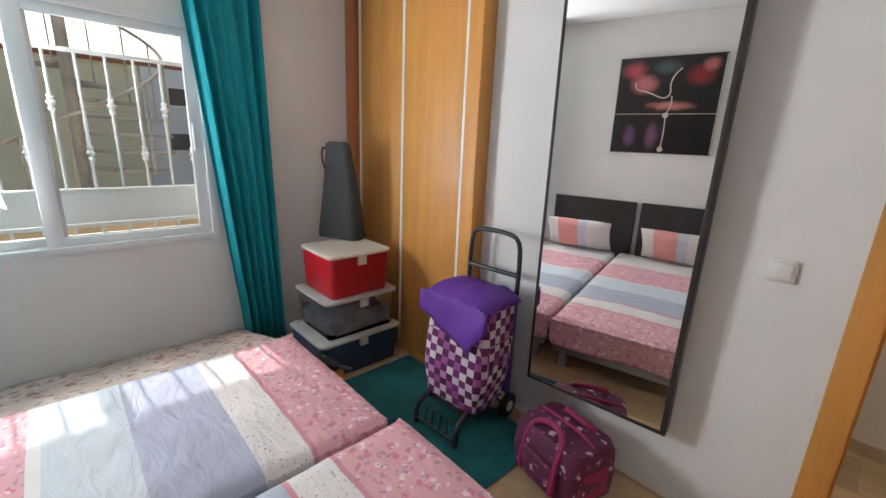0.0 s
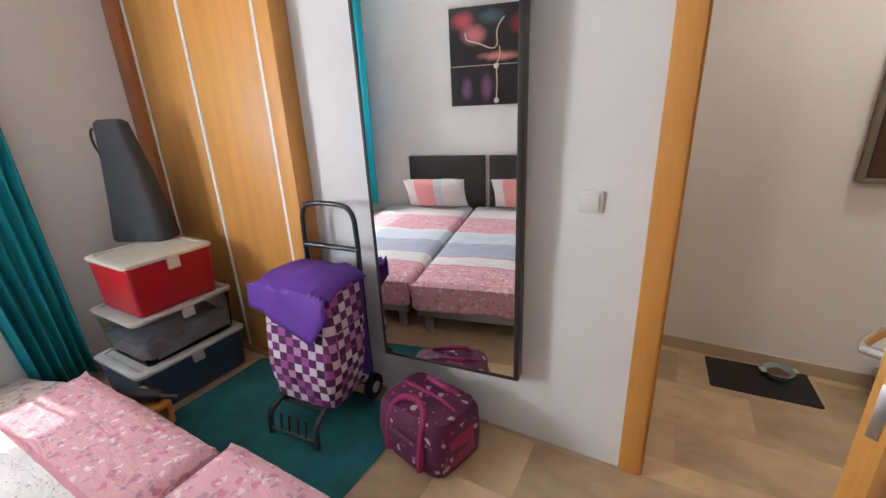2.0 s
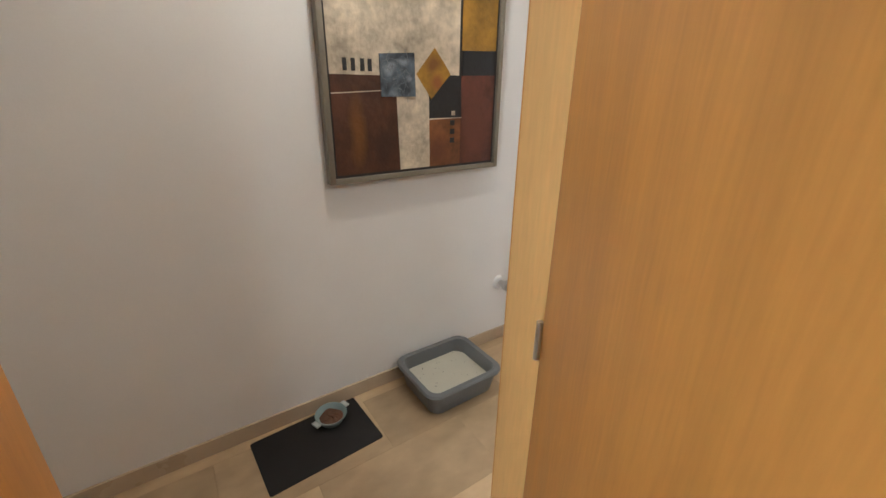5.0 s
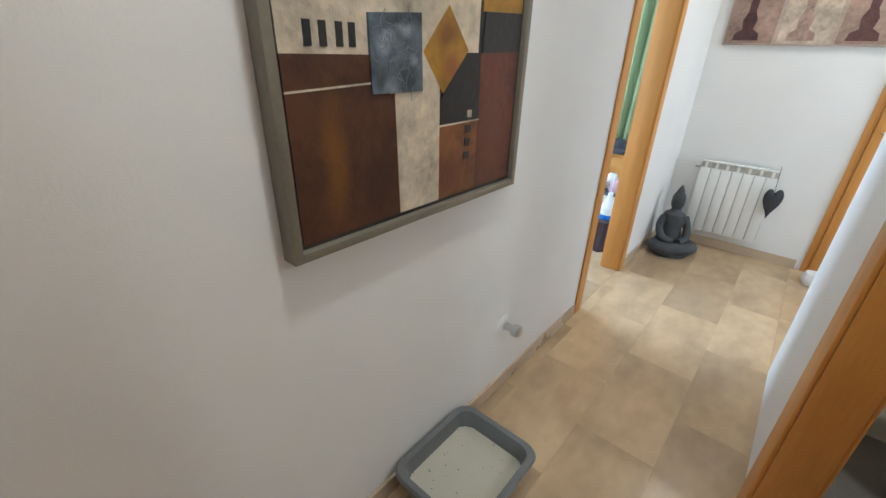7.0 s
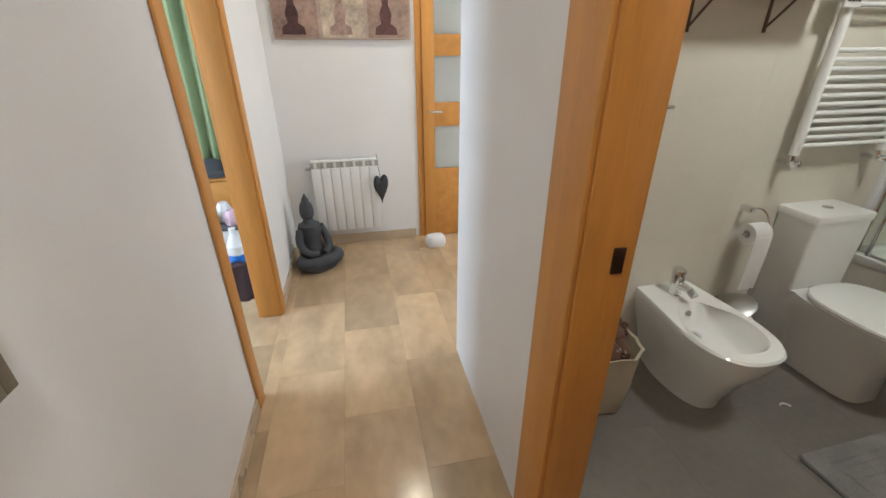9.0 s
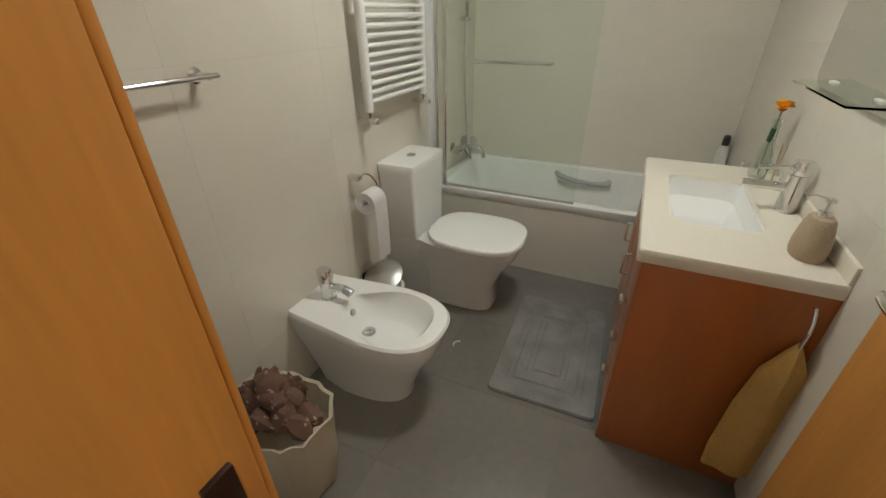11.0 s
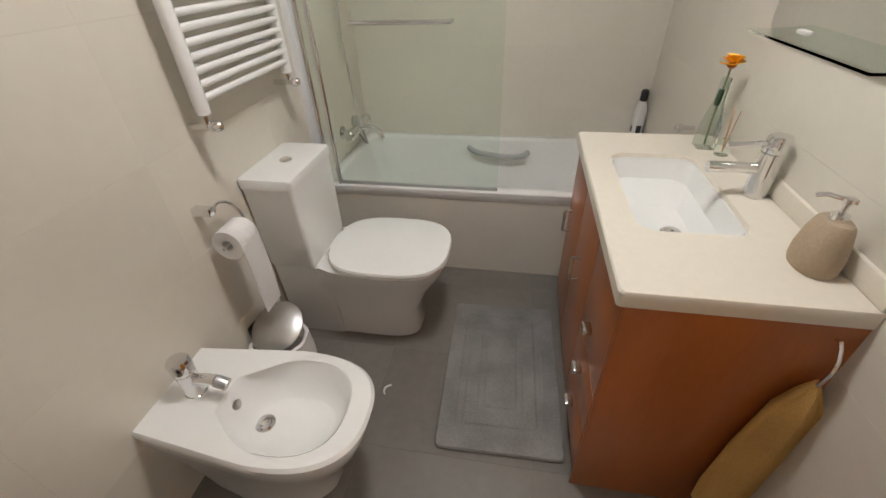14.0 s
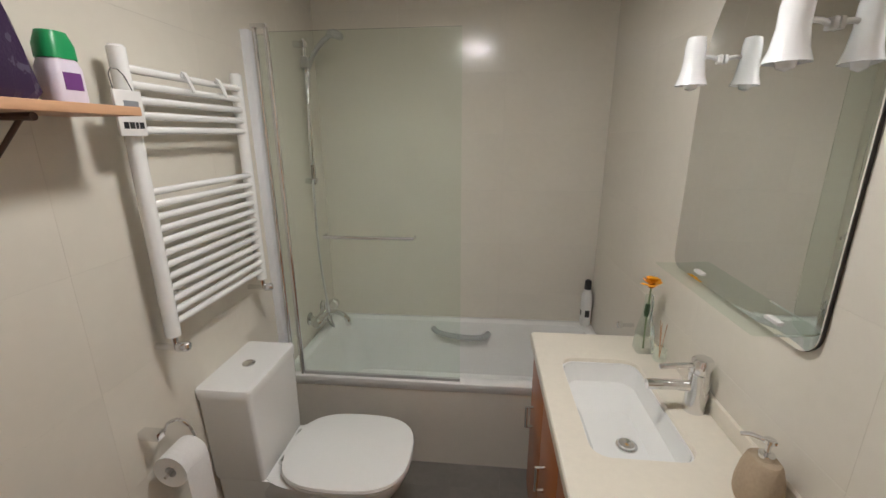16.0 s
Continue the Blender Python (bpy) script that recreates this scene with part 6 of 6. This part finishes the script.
part("top_frame", box(0.0, -0.455, 0.690, 0.06, 0.455, 0.799), cherry, vn)
part("top_frame", box(0.425, -0.455, 0.690, 0.452, 0.455, 0.799), cherry, vn)
for ya, yb in ((-0.455, -0.32), (0.27, 0.455)):
    part("top_frame", box(0.06, ya, 0.690, 0.425, yb, 0.799), cherry, vn)
part("plinth", box(0.0, -0.44, 0.0, 0.40, 0.44, 0.075), black_wood, vn)
part("side_panel", box(0.0, 0.4555, 0.0, 0.469, 0.4640, 0.799, bev=0.002), cherry, vn)
front = []
for y0, y1, z0, z1 in ((-0.453, -0.158, 0.08, 0.795), (-0.153, 0.147, 0.08, 0.795), (0.152, 0.4535, 0.450, 0.795), (0.152, 0.4535, 0.275, 0.445), (0.152, 0.4535, 0.08, 0.270)):
    front.append(part("door" if z1 - z0 > 0.5 else "drawer_front", box(0.453, y0, z0, 0.470, y1, z1, bev=0.002), cherry, vn))
for f, y, z in ((front[0], -0.375, 0.49), (front[1], -0.040, 0.50)):
    part("handle", tube(bmesh.new(), [(0.470, y, z - 0.048), (0.498, y, z - 0.048), (0.498, y, z + 0.048), (0.470, y, z + 0.048)], 0.0065, 8), chrome, f, "chrome bar handle")
for f, z in zip(front[2:], (0.535, 0.360, 0.185)):
    part("knob", box(0.470, 0.262, z - 0.009, 0.496, 0.302, z + 0.009, bev=0.003), chrome, f, "chrome knob")
stone = mat("cream_composite_stone", (0.75, 0.70, 0.60), 0.35, var=0.016, scale=60, fine=420, bump=0.0)
bm = rings(bmesh.new(), [rrect(0.265, -0.025, 0.135, 0.245, 0.05, 0.800), rrect(0.2435, 0, 0.2435, 0.468, 0.012, 0.800), rrect(0.2435, 0, 0.2445, 0.469, 0.014, 0.806), rrect(0.2435, 0, 0.2445, 0.469, 0.014, 0.836), rrect(0.2425, 0, 0.2415, 0.466, 0.016, 0.841),
                         rrect(0.265, -0.025, 0.137, 0.247, 0.05, 0.841), rrect(0.265, -0.025, 0.135, 0.245, 0.05, 0.838), rrect(0.265, -0.025, 0.135, 0.245, 0.05, 0.800)], cap=False)
ct = solid("stone_worktop", bm, stone, "cream stone worktop with a sunken basin", "worktop", (0.959, -1.49, 0))
part("upstand", box(0.001, -0.13, 0.8415, 0.018, 0.466, 0.895, bev=0.004), stone, ct)
wb = thing("wash_basin", "white porcelain undermounted wash basin", "basin", (1.224, -1.515, 0))
part("bowl", rings(bmesh.new(), [rrect(0, 0.02, 0.06, 0.09, 0.03, 0.692), rrect(0, 0, 0.134, 0.244, 0.05, 0.770), rrect(0, 0, 0.134, 0.244, 0.05, 0.827), rrect(0, 0, 0.130, 0.240, 0.05, 0.827), rrect(0, 0, 0.126, 0.232, 0.05, 0.78), rrect(-0.004, 0, 0.108, 0.200, 0.05, 0.716), rrect(-0.01, 0.01, 0.04, 0.06, 0.03, 0.708)]), porcelain, wb)
part("drain", lathe(bmesh.new(), [(0.032, 0.706), (0.032, 0.713), (0.025, 0.715), (0.023, 0.720), (0.004, 0.722)], (-0.026, 0.045, 0), 22), chrome, wb, "chrome waste plug")
wt = thing("basin_mixer_tap", "chrome basin mixer tap with a lever", "tap", (1.012, -1.49, 0.841))
part("body", rings(bmesh.new(), [circle((0, 0, 0), 0.031, 24), circle((0, 0, 0.004), 0.030, 24), circle((0.0, 0, 0.125), 0.029, 24), circle((-0.001, 0, 0.127), 0.027, 24), circle((-0.001, 0, 0.130), 0.029, 24), circle((-0.003, 0, 0.165), 0.029, 24), circle((-0.004, 0, 0.172), 0.024, 24)]), chrome, wt)
part("spout", tube(bmesh.new(), [(0.005, 0, 0.078), (0.07, 0, 0.082), (0.145, 0, 0.080)], 0.0155, 14), chrome, wt)
part("lever", tube(bmesh.new(), [(-0.002, 0, 0.150), (0.04, 0, 0.149), (0.115, 0, 0.140)], 0.008, 10), chrome, wt)
sd = thing("soap_dispenser", "beige stone soap dispenser with a chrome pump", "soap dispenser", (1.030, -1.165, 0.841))
sd.scale = (0.95, 0.92, 0.95)
part("body", rings(bmesh.new(), [oval(0, 0, 0.040, 0.055, 0.0, 2.2, 28), oval(0, 0, 0.043, 0.060, 0.012, 2.2, 28), oval(0, 0, 0.043, 0.060, 0.04, 2.3, 28), oval(0, 0, 0.038, 0.052, 0.085, 2.3, 28), oval(0, 0, 0.031, 0.042, 0.117, 2.3, 28), oval(0, 0, 0.026, 0.036, 0.123, 2.3, 28), oval(0, 0, 0.016, 0.018, 0.1235, 2.2, 28)]), mat("rough_beige_stone", (0.42, 0.33, 0.23), 0.85, var=0.1, fine=120, bump=0.5), sd)
part("pump", lathe(bmesh.new(), [(0.017, 0.122), (0.017, 0.138), (0.006, 0.140), (0.006, 0.165), (0.012, 0.166), (0.012, 0.176)], n=16), chrome, sd, "chrome pump")
part("nozzle", tube(bmesh.new(), [(-0.01, 0.01, 0.171), (0.03, -0.02, 0.173), (0.045, -0.03, 0.166)], 0.005, 8), chrome, sd)
vs = thing("glass_bud_vase", "small square glass bud vase holding one orange flower", "vase", (1.035, -1.84, 0.841))
vs.scale = (1.0, 1.0, 1.06)
bm = rings(bmesh.new(), [rrect(0, 0, 0.028, 0.028, 0.006, 0.0), rrect(0, 0, 0.030, 0.030, 0.006, 0.006), rrect(0, 0, 0.027, 0.027, 0.006, 0.07), rrect(0, 0, 0.014, 0.014, 0.005, 0.15), rrect(0, 0, 0.013, 0.013, 0.005, 0.215)])
v1 = part("glass", bm, vase_glass, vs)
v1.visible_shadow = False
green_leaf = mat("dark_green_stem", (0.035, 0.075, 0.03), 0.6)
part("stem", tube(bmesh.new(), [(0, 0, 0.01), (0.004, 0.002, 0.12), (0, 0.0, 0.25)], 0.0032, 6, 1), mat("pale_green_stem", (0.22, 0.28, 0.14), 0.6), vs)
part("leaf", rings(bmesh.new(), [oval(0.004, 0, 0.007, 0.007, 0.135, 2, 8), oval(0.004, 0, 0.009, 0.009, 0.15, 2, 8), oval(0.002, 0, 0.008, 0.008, 0.182, 2, 8)]), green_leaf, vs)
petal = mat("orange_petals", (0.95, 0.47, 0.012), 0.6, var=0.2, fine=60)
fl = part("flower_head", lathe(bmesh.new(), [(0.008, 0.243), (0.014, 0.250), (0.010, 0.262)], n=14), mat("orange_brown_flower_heart", (0.42, 0.12, 0.01), 0.8), vs)
random.seed(3)
for k in range(44):
    ring, a = k % 4, k * 2.4
    L, up = 0.040 - 0.003 * ring, 0.10 + 0.55 * ring + 0.2 * random.random()
    d = Vector((math.cos(a), math.sin(a), up)).normalized()
    s = Vector((-math.sin(a), math.cos(a), 0)) * 0.0105
    b0 = Vector((0, 0, 0.252))
    bm = rings(bmesh.new(), [[b0 + d * 0.008 - s * 0.4, b0 + d * 0.008 + s * 0.4, b0 + d * 0.008 + Z * 0.001], [b0 + d * L * 0.7 - s, b0 + d * L * 0.7 + s, b0 + d * L * 0.7 + Z * 0.003], [b0 + d * L - s * 0.5, b0 + d * L + s * 0.5, b0 + d * L + Z * 0.001]])
    part("petal", bm, petal, fl)
df2 = thing("reed_diffuser", "small glass diffuser with orange-tipped reeds", "diffuser", (1.0, -1.775, 0.841))
part("bottle", lathe(bmesh.new(), [(0.022, 0), (0.024, 0.005), (0.022, 0.045), (0.010, 0.055), (0.010, 0.065)], n=18), clear_glass, df2).visible_shadow = False
for dx, dy in ((0.012, 0.01), (-0.004, 0.015), (0.006, -0.016)):
    part("reed", rod(bmesh.new(), (0, 0, 0.01), (dx, dy, 0.15), 0.0016, n=6), pale_wood, df2)
hk = thing("chrome_wall_hook", "short chrome robe hook on the tiled wall", "hook", (0.953, -2.13, 0.807))
part("flange", lathe(bmesh.new(), [(0.020, 0), (0.020, 0.005), (0.009, 0.008)], (0, 0, 0), 16, (1, 0, 0)), chrome, hk)
part("peg", lathe(bmesh.new(), [(0.009, 0.004), (0.009, 0.060), (0.016, 0.064), (0.017, 0.080), (0.012, 0.084)], (0, 0, 0), 16, (1, 0, 0)), chrome, hk)
gs = thing("glass_wall_shelf", "clear glass shelf on two white clips", "shelf", (0.959, -1.50, 1.218))
g1 = part("pane", box(0.0, -0.262, -0.003, 0.105, 0.262, 0.003), shelf_glass, gs)
g1.visible_shadow = False
for y in (-0.142, 0.200):
    part("clip", box(0.0, y - 0.024, 0.0035, 0.03, y + 0.024, 0.014, bev=0.004), plastic_white, gs)
mr = thing("bathroom_mirror", "frameless mirror with an arched top and rounded corners", "mirror", (0.959, -1.50, 1.195))


def mirror_outline(x, inset):
    hw, pts = 0.325 - inset, []
    for cy, cz, r, a0, a1 in ((hw - 0.05, 0.05 + inset, 0.05, -90, 0), (-(hw - 0.05), 0.05 + inset, 0.05, 180, 270)):
        pts.append([(x, cy + r * math.cos(radians(a0 + (a1 - a0) * i / 6)), cz + r * math.sin(radians(a0 + (a1 - a0) * i / 6))) for i in range(7)])
    arch = [(x, hw * (1 - 0.06 * math.sin(math.pi * i / 16)) * math.cos(math.pi * i / 16), 0.62 + (0.33 - inset) * math.sin(math.pi * i / 16)) for i in range(17)]
    return pts[0] + arch + pts[1]


part("backing", rings(bmesh.new(), [mirror_outline(0.0, 0.004), mirror_outline(0.016, 0.0)]), black_wood, mr)
part("glass", rings(bmesh.new(), [mirror_outline(0.0162, 0.001), mirror_outline(0.020, 0.001), mirror_outline(0.0215, 0.014)]), mirror_mat, mr, "silvered mirror glass")
opal = mat("white_opal_glass", (0.84, 0.84, 0.84), 0.25, var=0.01, bump=0.0)
for y in (-1.72, -1.32):
    wl = thing("mirror_lamp", "white bell glass lamp on an arm over the mirror", "wall lamp", (0.981, y, 1.85), group="lamps above the mirror")
    part("mount", box(0.0, -0.014, -0.012, 0.012, 0.014, 0.012, bev=0.004), plastic_white, wl)
    part("arm", tube(bmesh.new(), [(0.01, 0, 0), (0.03, 0, 0.008), (0.055, 0, 0.006), (0.075, 0, 0.0)], 0.006, 10, 1), plastic_white, wl)
    part("shade", rings(bmesh.new(), [circle((0.075, 0, z), r, 24) for r, z in ((0.014, 0.062), (0.024, 0.058), (0.028, 0.035), (0.028, -0.005), (0.034, -0.045), (0.043, -0.070), (0.040, -0.070), (0.024, -0.02))]), opal, wl, "white bell glass shade")
    part("bulb", lathe(bmesh.new(), [(0.001, -0.086), (0.016, -0.080), (0.020, -0.065), (0.014, -0.03)], (0.075, 0, 0), 14), opal, wl)

# curl of white paper on the floor
bm = rings(bmesh.new(), [[(0.026 * math.cos(a) * q, 0.026 * math.sin(a) * q, z) for q, z in ((0.82, 0.0), (1.05, 0.002), (1.05, 0.006), (0.82, 0.004))] for a in [radians(-70 + 14 * i) for i in range(11)]])
solid("paper_scrap", bm, white_cloth, "small curl of white paper on the floor", "paper scrap", (2.105, -1.275, 0.0022), -20)

# mats, towel, basket, ceiling lamp
bm = bmesh.new()
rings(bm, [rrect(0, 0, 0.222, 0.36, 0.02, 0.0), rrect(0, 0, 0.226, 0.364, 0.02, 0.008), rrect(0, 0, 0.222, 0.36, 0.02, 0.018), rrect(0, 0, 0.166, 0.295, 0.015, 0.018), rrect(0, 0, 0.160, 0.289, 0.015, 0.0125), rrect(0, 0, 0.138, 0.266, 0.01, 0.0125), rrect(0, 0, 0.132, 0.260, 0.01, 0.018), rrect(0, 0, 0.088, 0.215, 0.01, 0.018), rrect(0, 0, 0.082, 0.209, 0.01, 0.0125), rrect(0, 0, 0.064, 0.19, 0.01, 0.0125), rrect(0, 0, 0.058, 0.184, 0.01, 0.018)])
solid("bath_mat", bm, grey_rug, "grey rectangular bath mat with a sunken border", "bath mat", (1.672, -1.442, 0.002), 1.5)
bm = bmesh.new()
prof = [(0.0, 0.0, 0.66), (0.02, 0.012, 0.62), (0.055, 0.02, 0.55), (0.075, 0.022, 0.40), (0.085, 0.02, 0.20), (0.08, 0.016, 0.10)]
rings(bm, [[((w + 0.004) * math.cos(2 * math.pi * i / 28), (d + 0.004) * math.sin(2 * math.pi * i / 28) * (1 + 0.35 * math.sin(5 * 2 * math.pi * i / 28)), z) for i in range(28)] for w, d, z in prof])
tl = solid("hand_towel", bm, mat("yellow_terry_cloth", (0.66, 0.40, 0.12), 0.95, var=0.15, fine=200, bump=0.8), "yellow hand towel hanging from a hook on the vanity side", "towel", (1.012, -1.0, 0))
part("hook", tube(bmesh.new(), [(0, -0.03, 0.76), (0, -0.012, 0.765), (0, 0.012, 0.72), (0, 0.006, 0.655), (0, 0.0, 0.64)], 0.005, 8, 1), chrome, tl, "chrome hook")
bk = thing("laundry_basket", "cream cloth basket filled with brown dried cones", "basket", (2.385, -0.44, 0))
bk.scale = (1.5, 1.0, 1.10)
part("sack", rings(bmesh.new(), [[(p[0] * (1 + 0.05 * math.sin(2.2 * i + z * 20)), p[1] * (1 + 0.05 * math.cos(3.1 * i)), p[2]) for i, p in enumerate(oval(0, 0, 0.11 * s, 0.125 * s, z, 2.6, 28))] for s, z in ((0.8, 0), (0.9, 0.02), (1.0, 0.16), (1.05, 0.30), (1.10, 0.32), (1.02, 0.315), (0.9, 0.24))]), mat("cream_canvas", (0.56, 0.50, 0.38), 0.9, var=0.08, fine=200, bump=0.4), bk)
random.seed(9)
cone = spotted("brown_and_white_cones", (0.15, 0.08, 0.055), [(0.45, 0.38, 0.32)], 40, 0.2)
for k in range(16):
    a, r = k * 2.4, 0.085 * math.sqrt(((k * 7) % 16) / 16)
    h = 0.30 + 0.11 * (1 - r / 0.09) + 0.02 * random.random()
    bm = lathe(bmesh.new(), [(0.004, -0.04), (0.026, -0.03), (0.034, -0.005), (0.028, 0.02), (0.012, 0.04), (0.002, 0.048)], (0, 0, 0), 9)
    for vtx in bm.verts:
        vtx.co *= 1 + 0.22 * random.uniform(-1, 1)
    bm.transform(pose(r * math.cos(a), r * math.sin(a), h, random.uniform(-50, 50), random.uniform(-50, 50), 0))
    part("cone", bm, cone, bk)
OPAL = glow("lit_opal_panel", (1.0, 0.90, 0.78), 5.0)
cl = thing("bathroom_ceiling_lamp", "square white surface ceiling lamp, lit", "ceiling lamp", (1.745, -1.28, 2.45))
part("base", box(-0.13, -0.13, -0.045, 0.13, 0.13, 0.0, bev=0.004), plastic_white, cl)
part("diffuser", box(-0.115, -0.115, -0.055, 0.115, 0.115, -0.0455, bev=0.003), OPAL, cl, "lit opal diffuser")

# ---- floor and wall tiles, piece by piece ----


def tile_mesh(name, w, h, t, material, gap=0.0002, bev=0.0004):
    return mesh_of(name, box(-w / 2 + gap, -h / 2 + gap, 0, w / 2 - gap, h / 2 - gap, t, bev=bev, seg=1), material, smooth=False)


def lay(parent, mesh, place):
    ob = new("tile", mesh)
    ob.parent = parent
    ob.matrix_local = place
    return ob


def floor_field(parent, x0, y0, x1, y1, w, h, t, z, material, stagger=0.5, oy=0.0, ox=0.0):
    """Staggered rows of tiles that run along x; the edge pieces are cut."""
    cache = {}
    row = 0
    y = y0 - oy
    while y < y1 - 1e-3:
        a, b = max(y, y0), min(y + h, y1)
        x = x0 - ox - (w * stagger if row % 2 else 0)
        while x < x1 - 1e-3:
            c, d = max(x, x0), min(x + w, x1)
            if d - c > 0.02 and b - a > 0.02:
                key = (round(d - c, 3), round(b - a, 3))
                if key not in cache:
                    cache[key] = tile_mesh("tile", d - c, b - a, t, material)
                lay(parent, cache[key], Matrix.Translation(((c + d) / 2, (a + b) / 2, z)))
            x += w
        y += h
        row += 1


floor_field(floor_house, -0.6, HY0, HE, HY1, 0.65, 0.325, 0.006, -0.006, marble, oy=0.04, ox=0.49)
floor_field(floor_house, WX, SY, EX, 0.0, 0.65, 0.325, 0.006, -0.006, marble)
floor_field(floor_house, 0.092, 0.0, 0.854, HY0, 0.65, 0.325, 0.006, -0.006, marble)
floor_field(floor_house, 2.84, -2.0, HE, HY0, 0.65, 0.325, 0.006, -0.006, marble)
floor_field(floor_house, 1.8, HY1, HE, 3.85, 0.65, 0.325, 0.006, -0.006, marble)
floor_field(floor_bath, BX0, BY1, BX1, 0.0, 0.60, 0.45, 0.004, -0.002, slate_tile, stagger=0.0)


def wall_field(parent, length, height, w, h, m, skip=None):
    """Tiles on an upright face; m maps (along, out, up) to the world."""
    cache = {}
    z = 0.0
    while z < height - 0.02:
        zb = min(z + h, height)
        x = 0.0
        while x < length - 0.02:
            xb = min(x + w, length)
            if not (skip and skip(x, z, xb, zb)):
                key = (round(xb - x, 3), round(zb - z, 3))
                if key not in cache:
                    cache[key] = tile_mesh("tile", xb - x, zb - z, 0.008, cream_tile, 0.0001, 0.00025)
                lay(parent, cache[key], m @ Matrix.Translation(((x + xb) / 2, 0, (z + zb) / 2)) @ pose(0, 0, 0, 90))
            x += w
        z += h


WB = bpy.data.objects
wall_field(WB["wall_bathroom_south"], BX1 - BX0, 2.449, 0.60, 0.33, Matrix.Translation((BX0, BY1 + 0.008, 0)))
wall_field(WB["wall_bathroom_east"], -BY1, 2.449, 0.60, 0.33, Matrix.Translation((BX1 - 0.008, 0, 0)) @ pose(0, 0, 0, 0, 0, -90))
wall_field(WB["wall_bathroom_west"], -BY1, 2.449, 0.60, 0.33, Matrix.Translation((BX0 + 0.008, BY1, 0)) @ pose(0, 0, 0, 0, 0, 90))
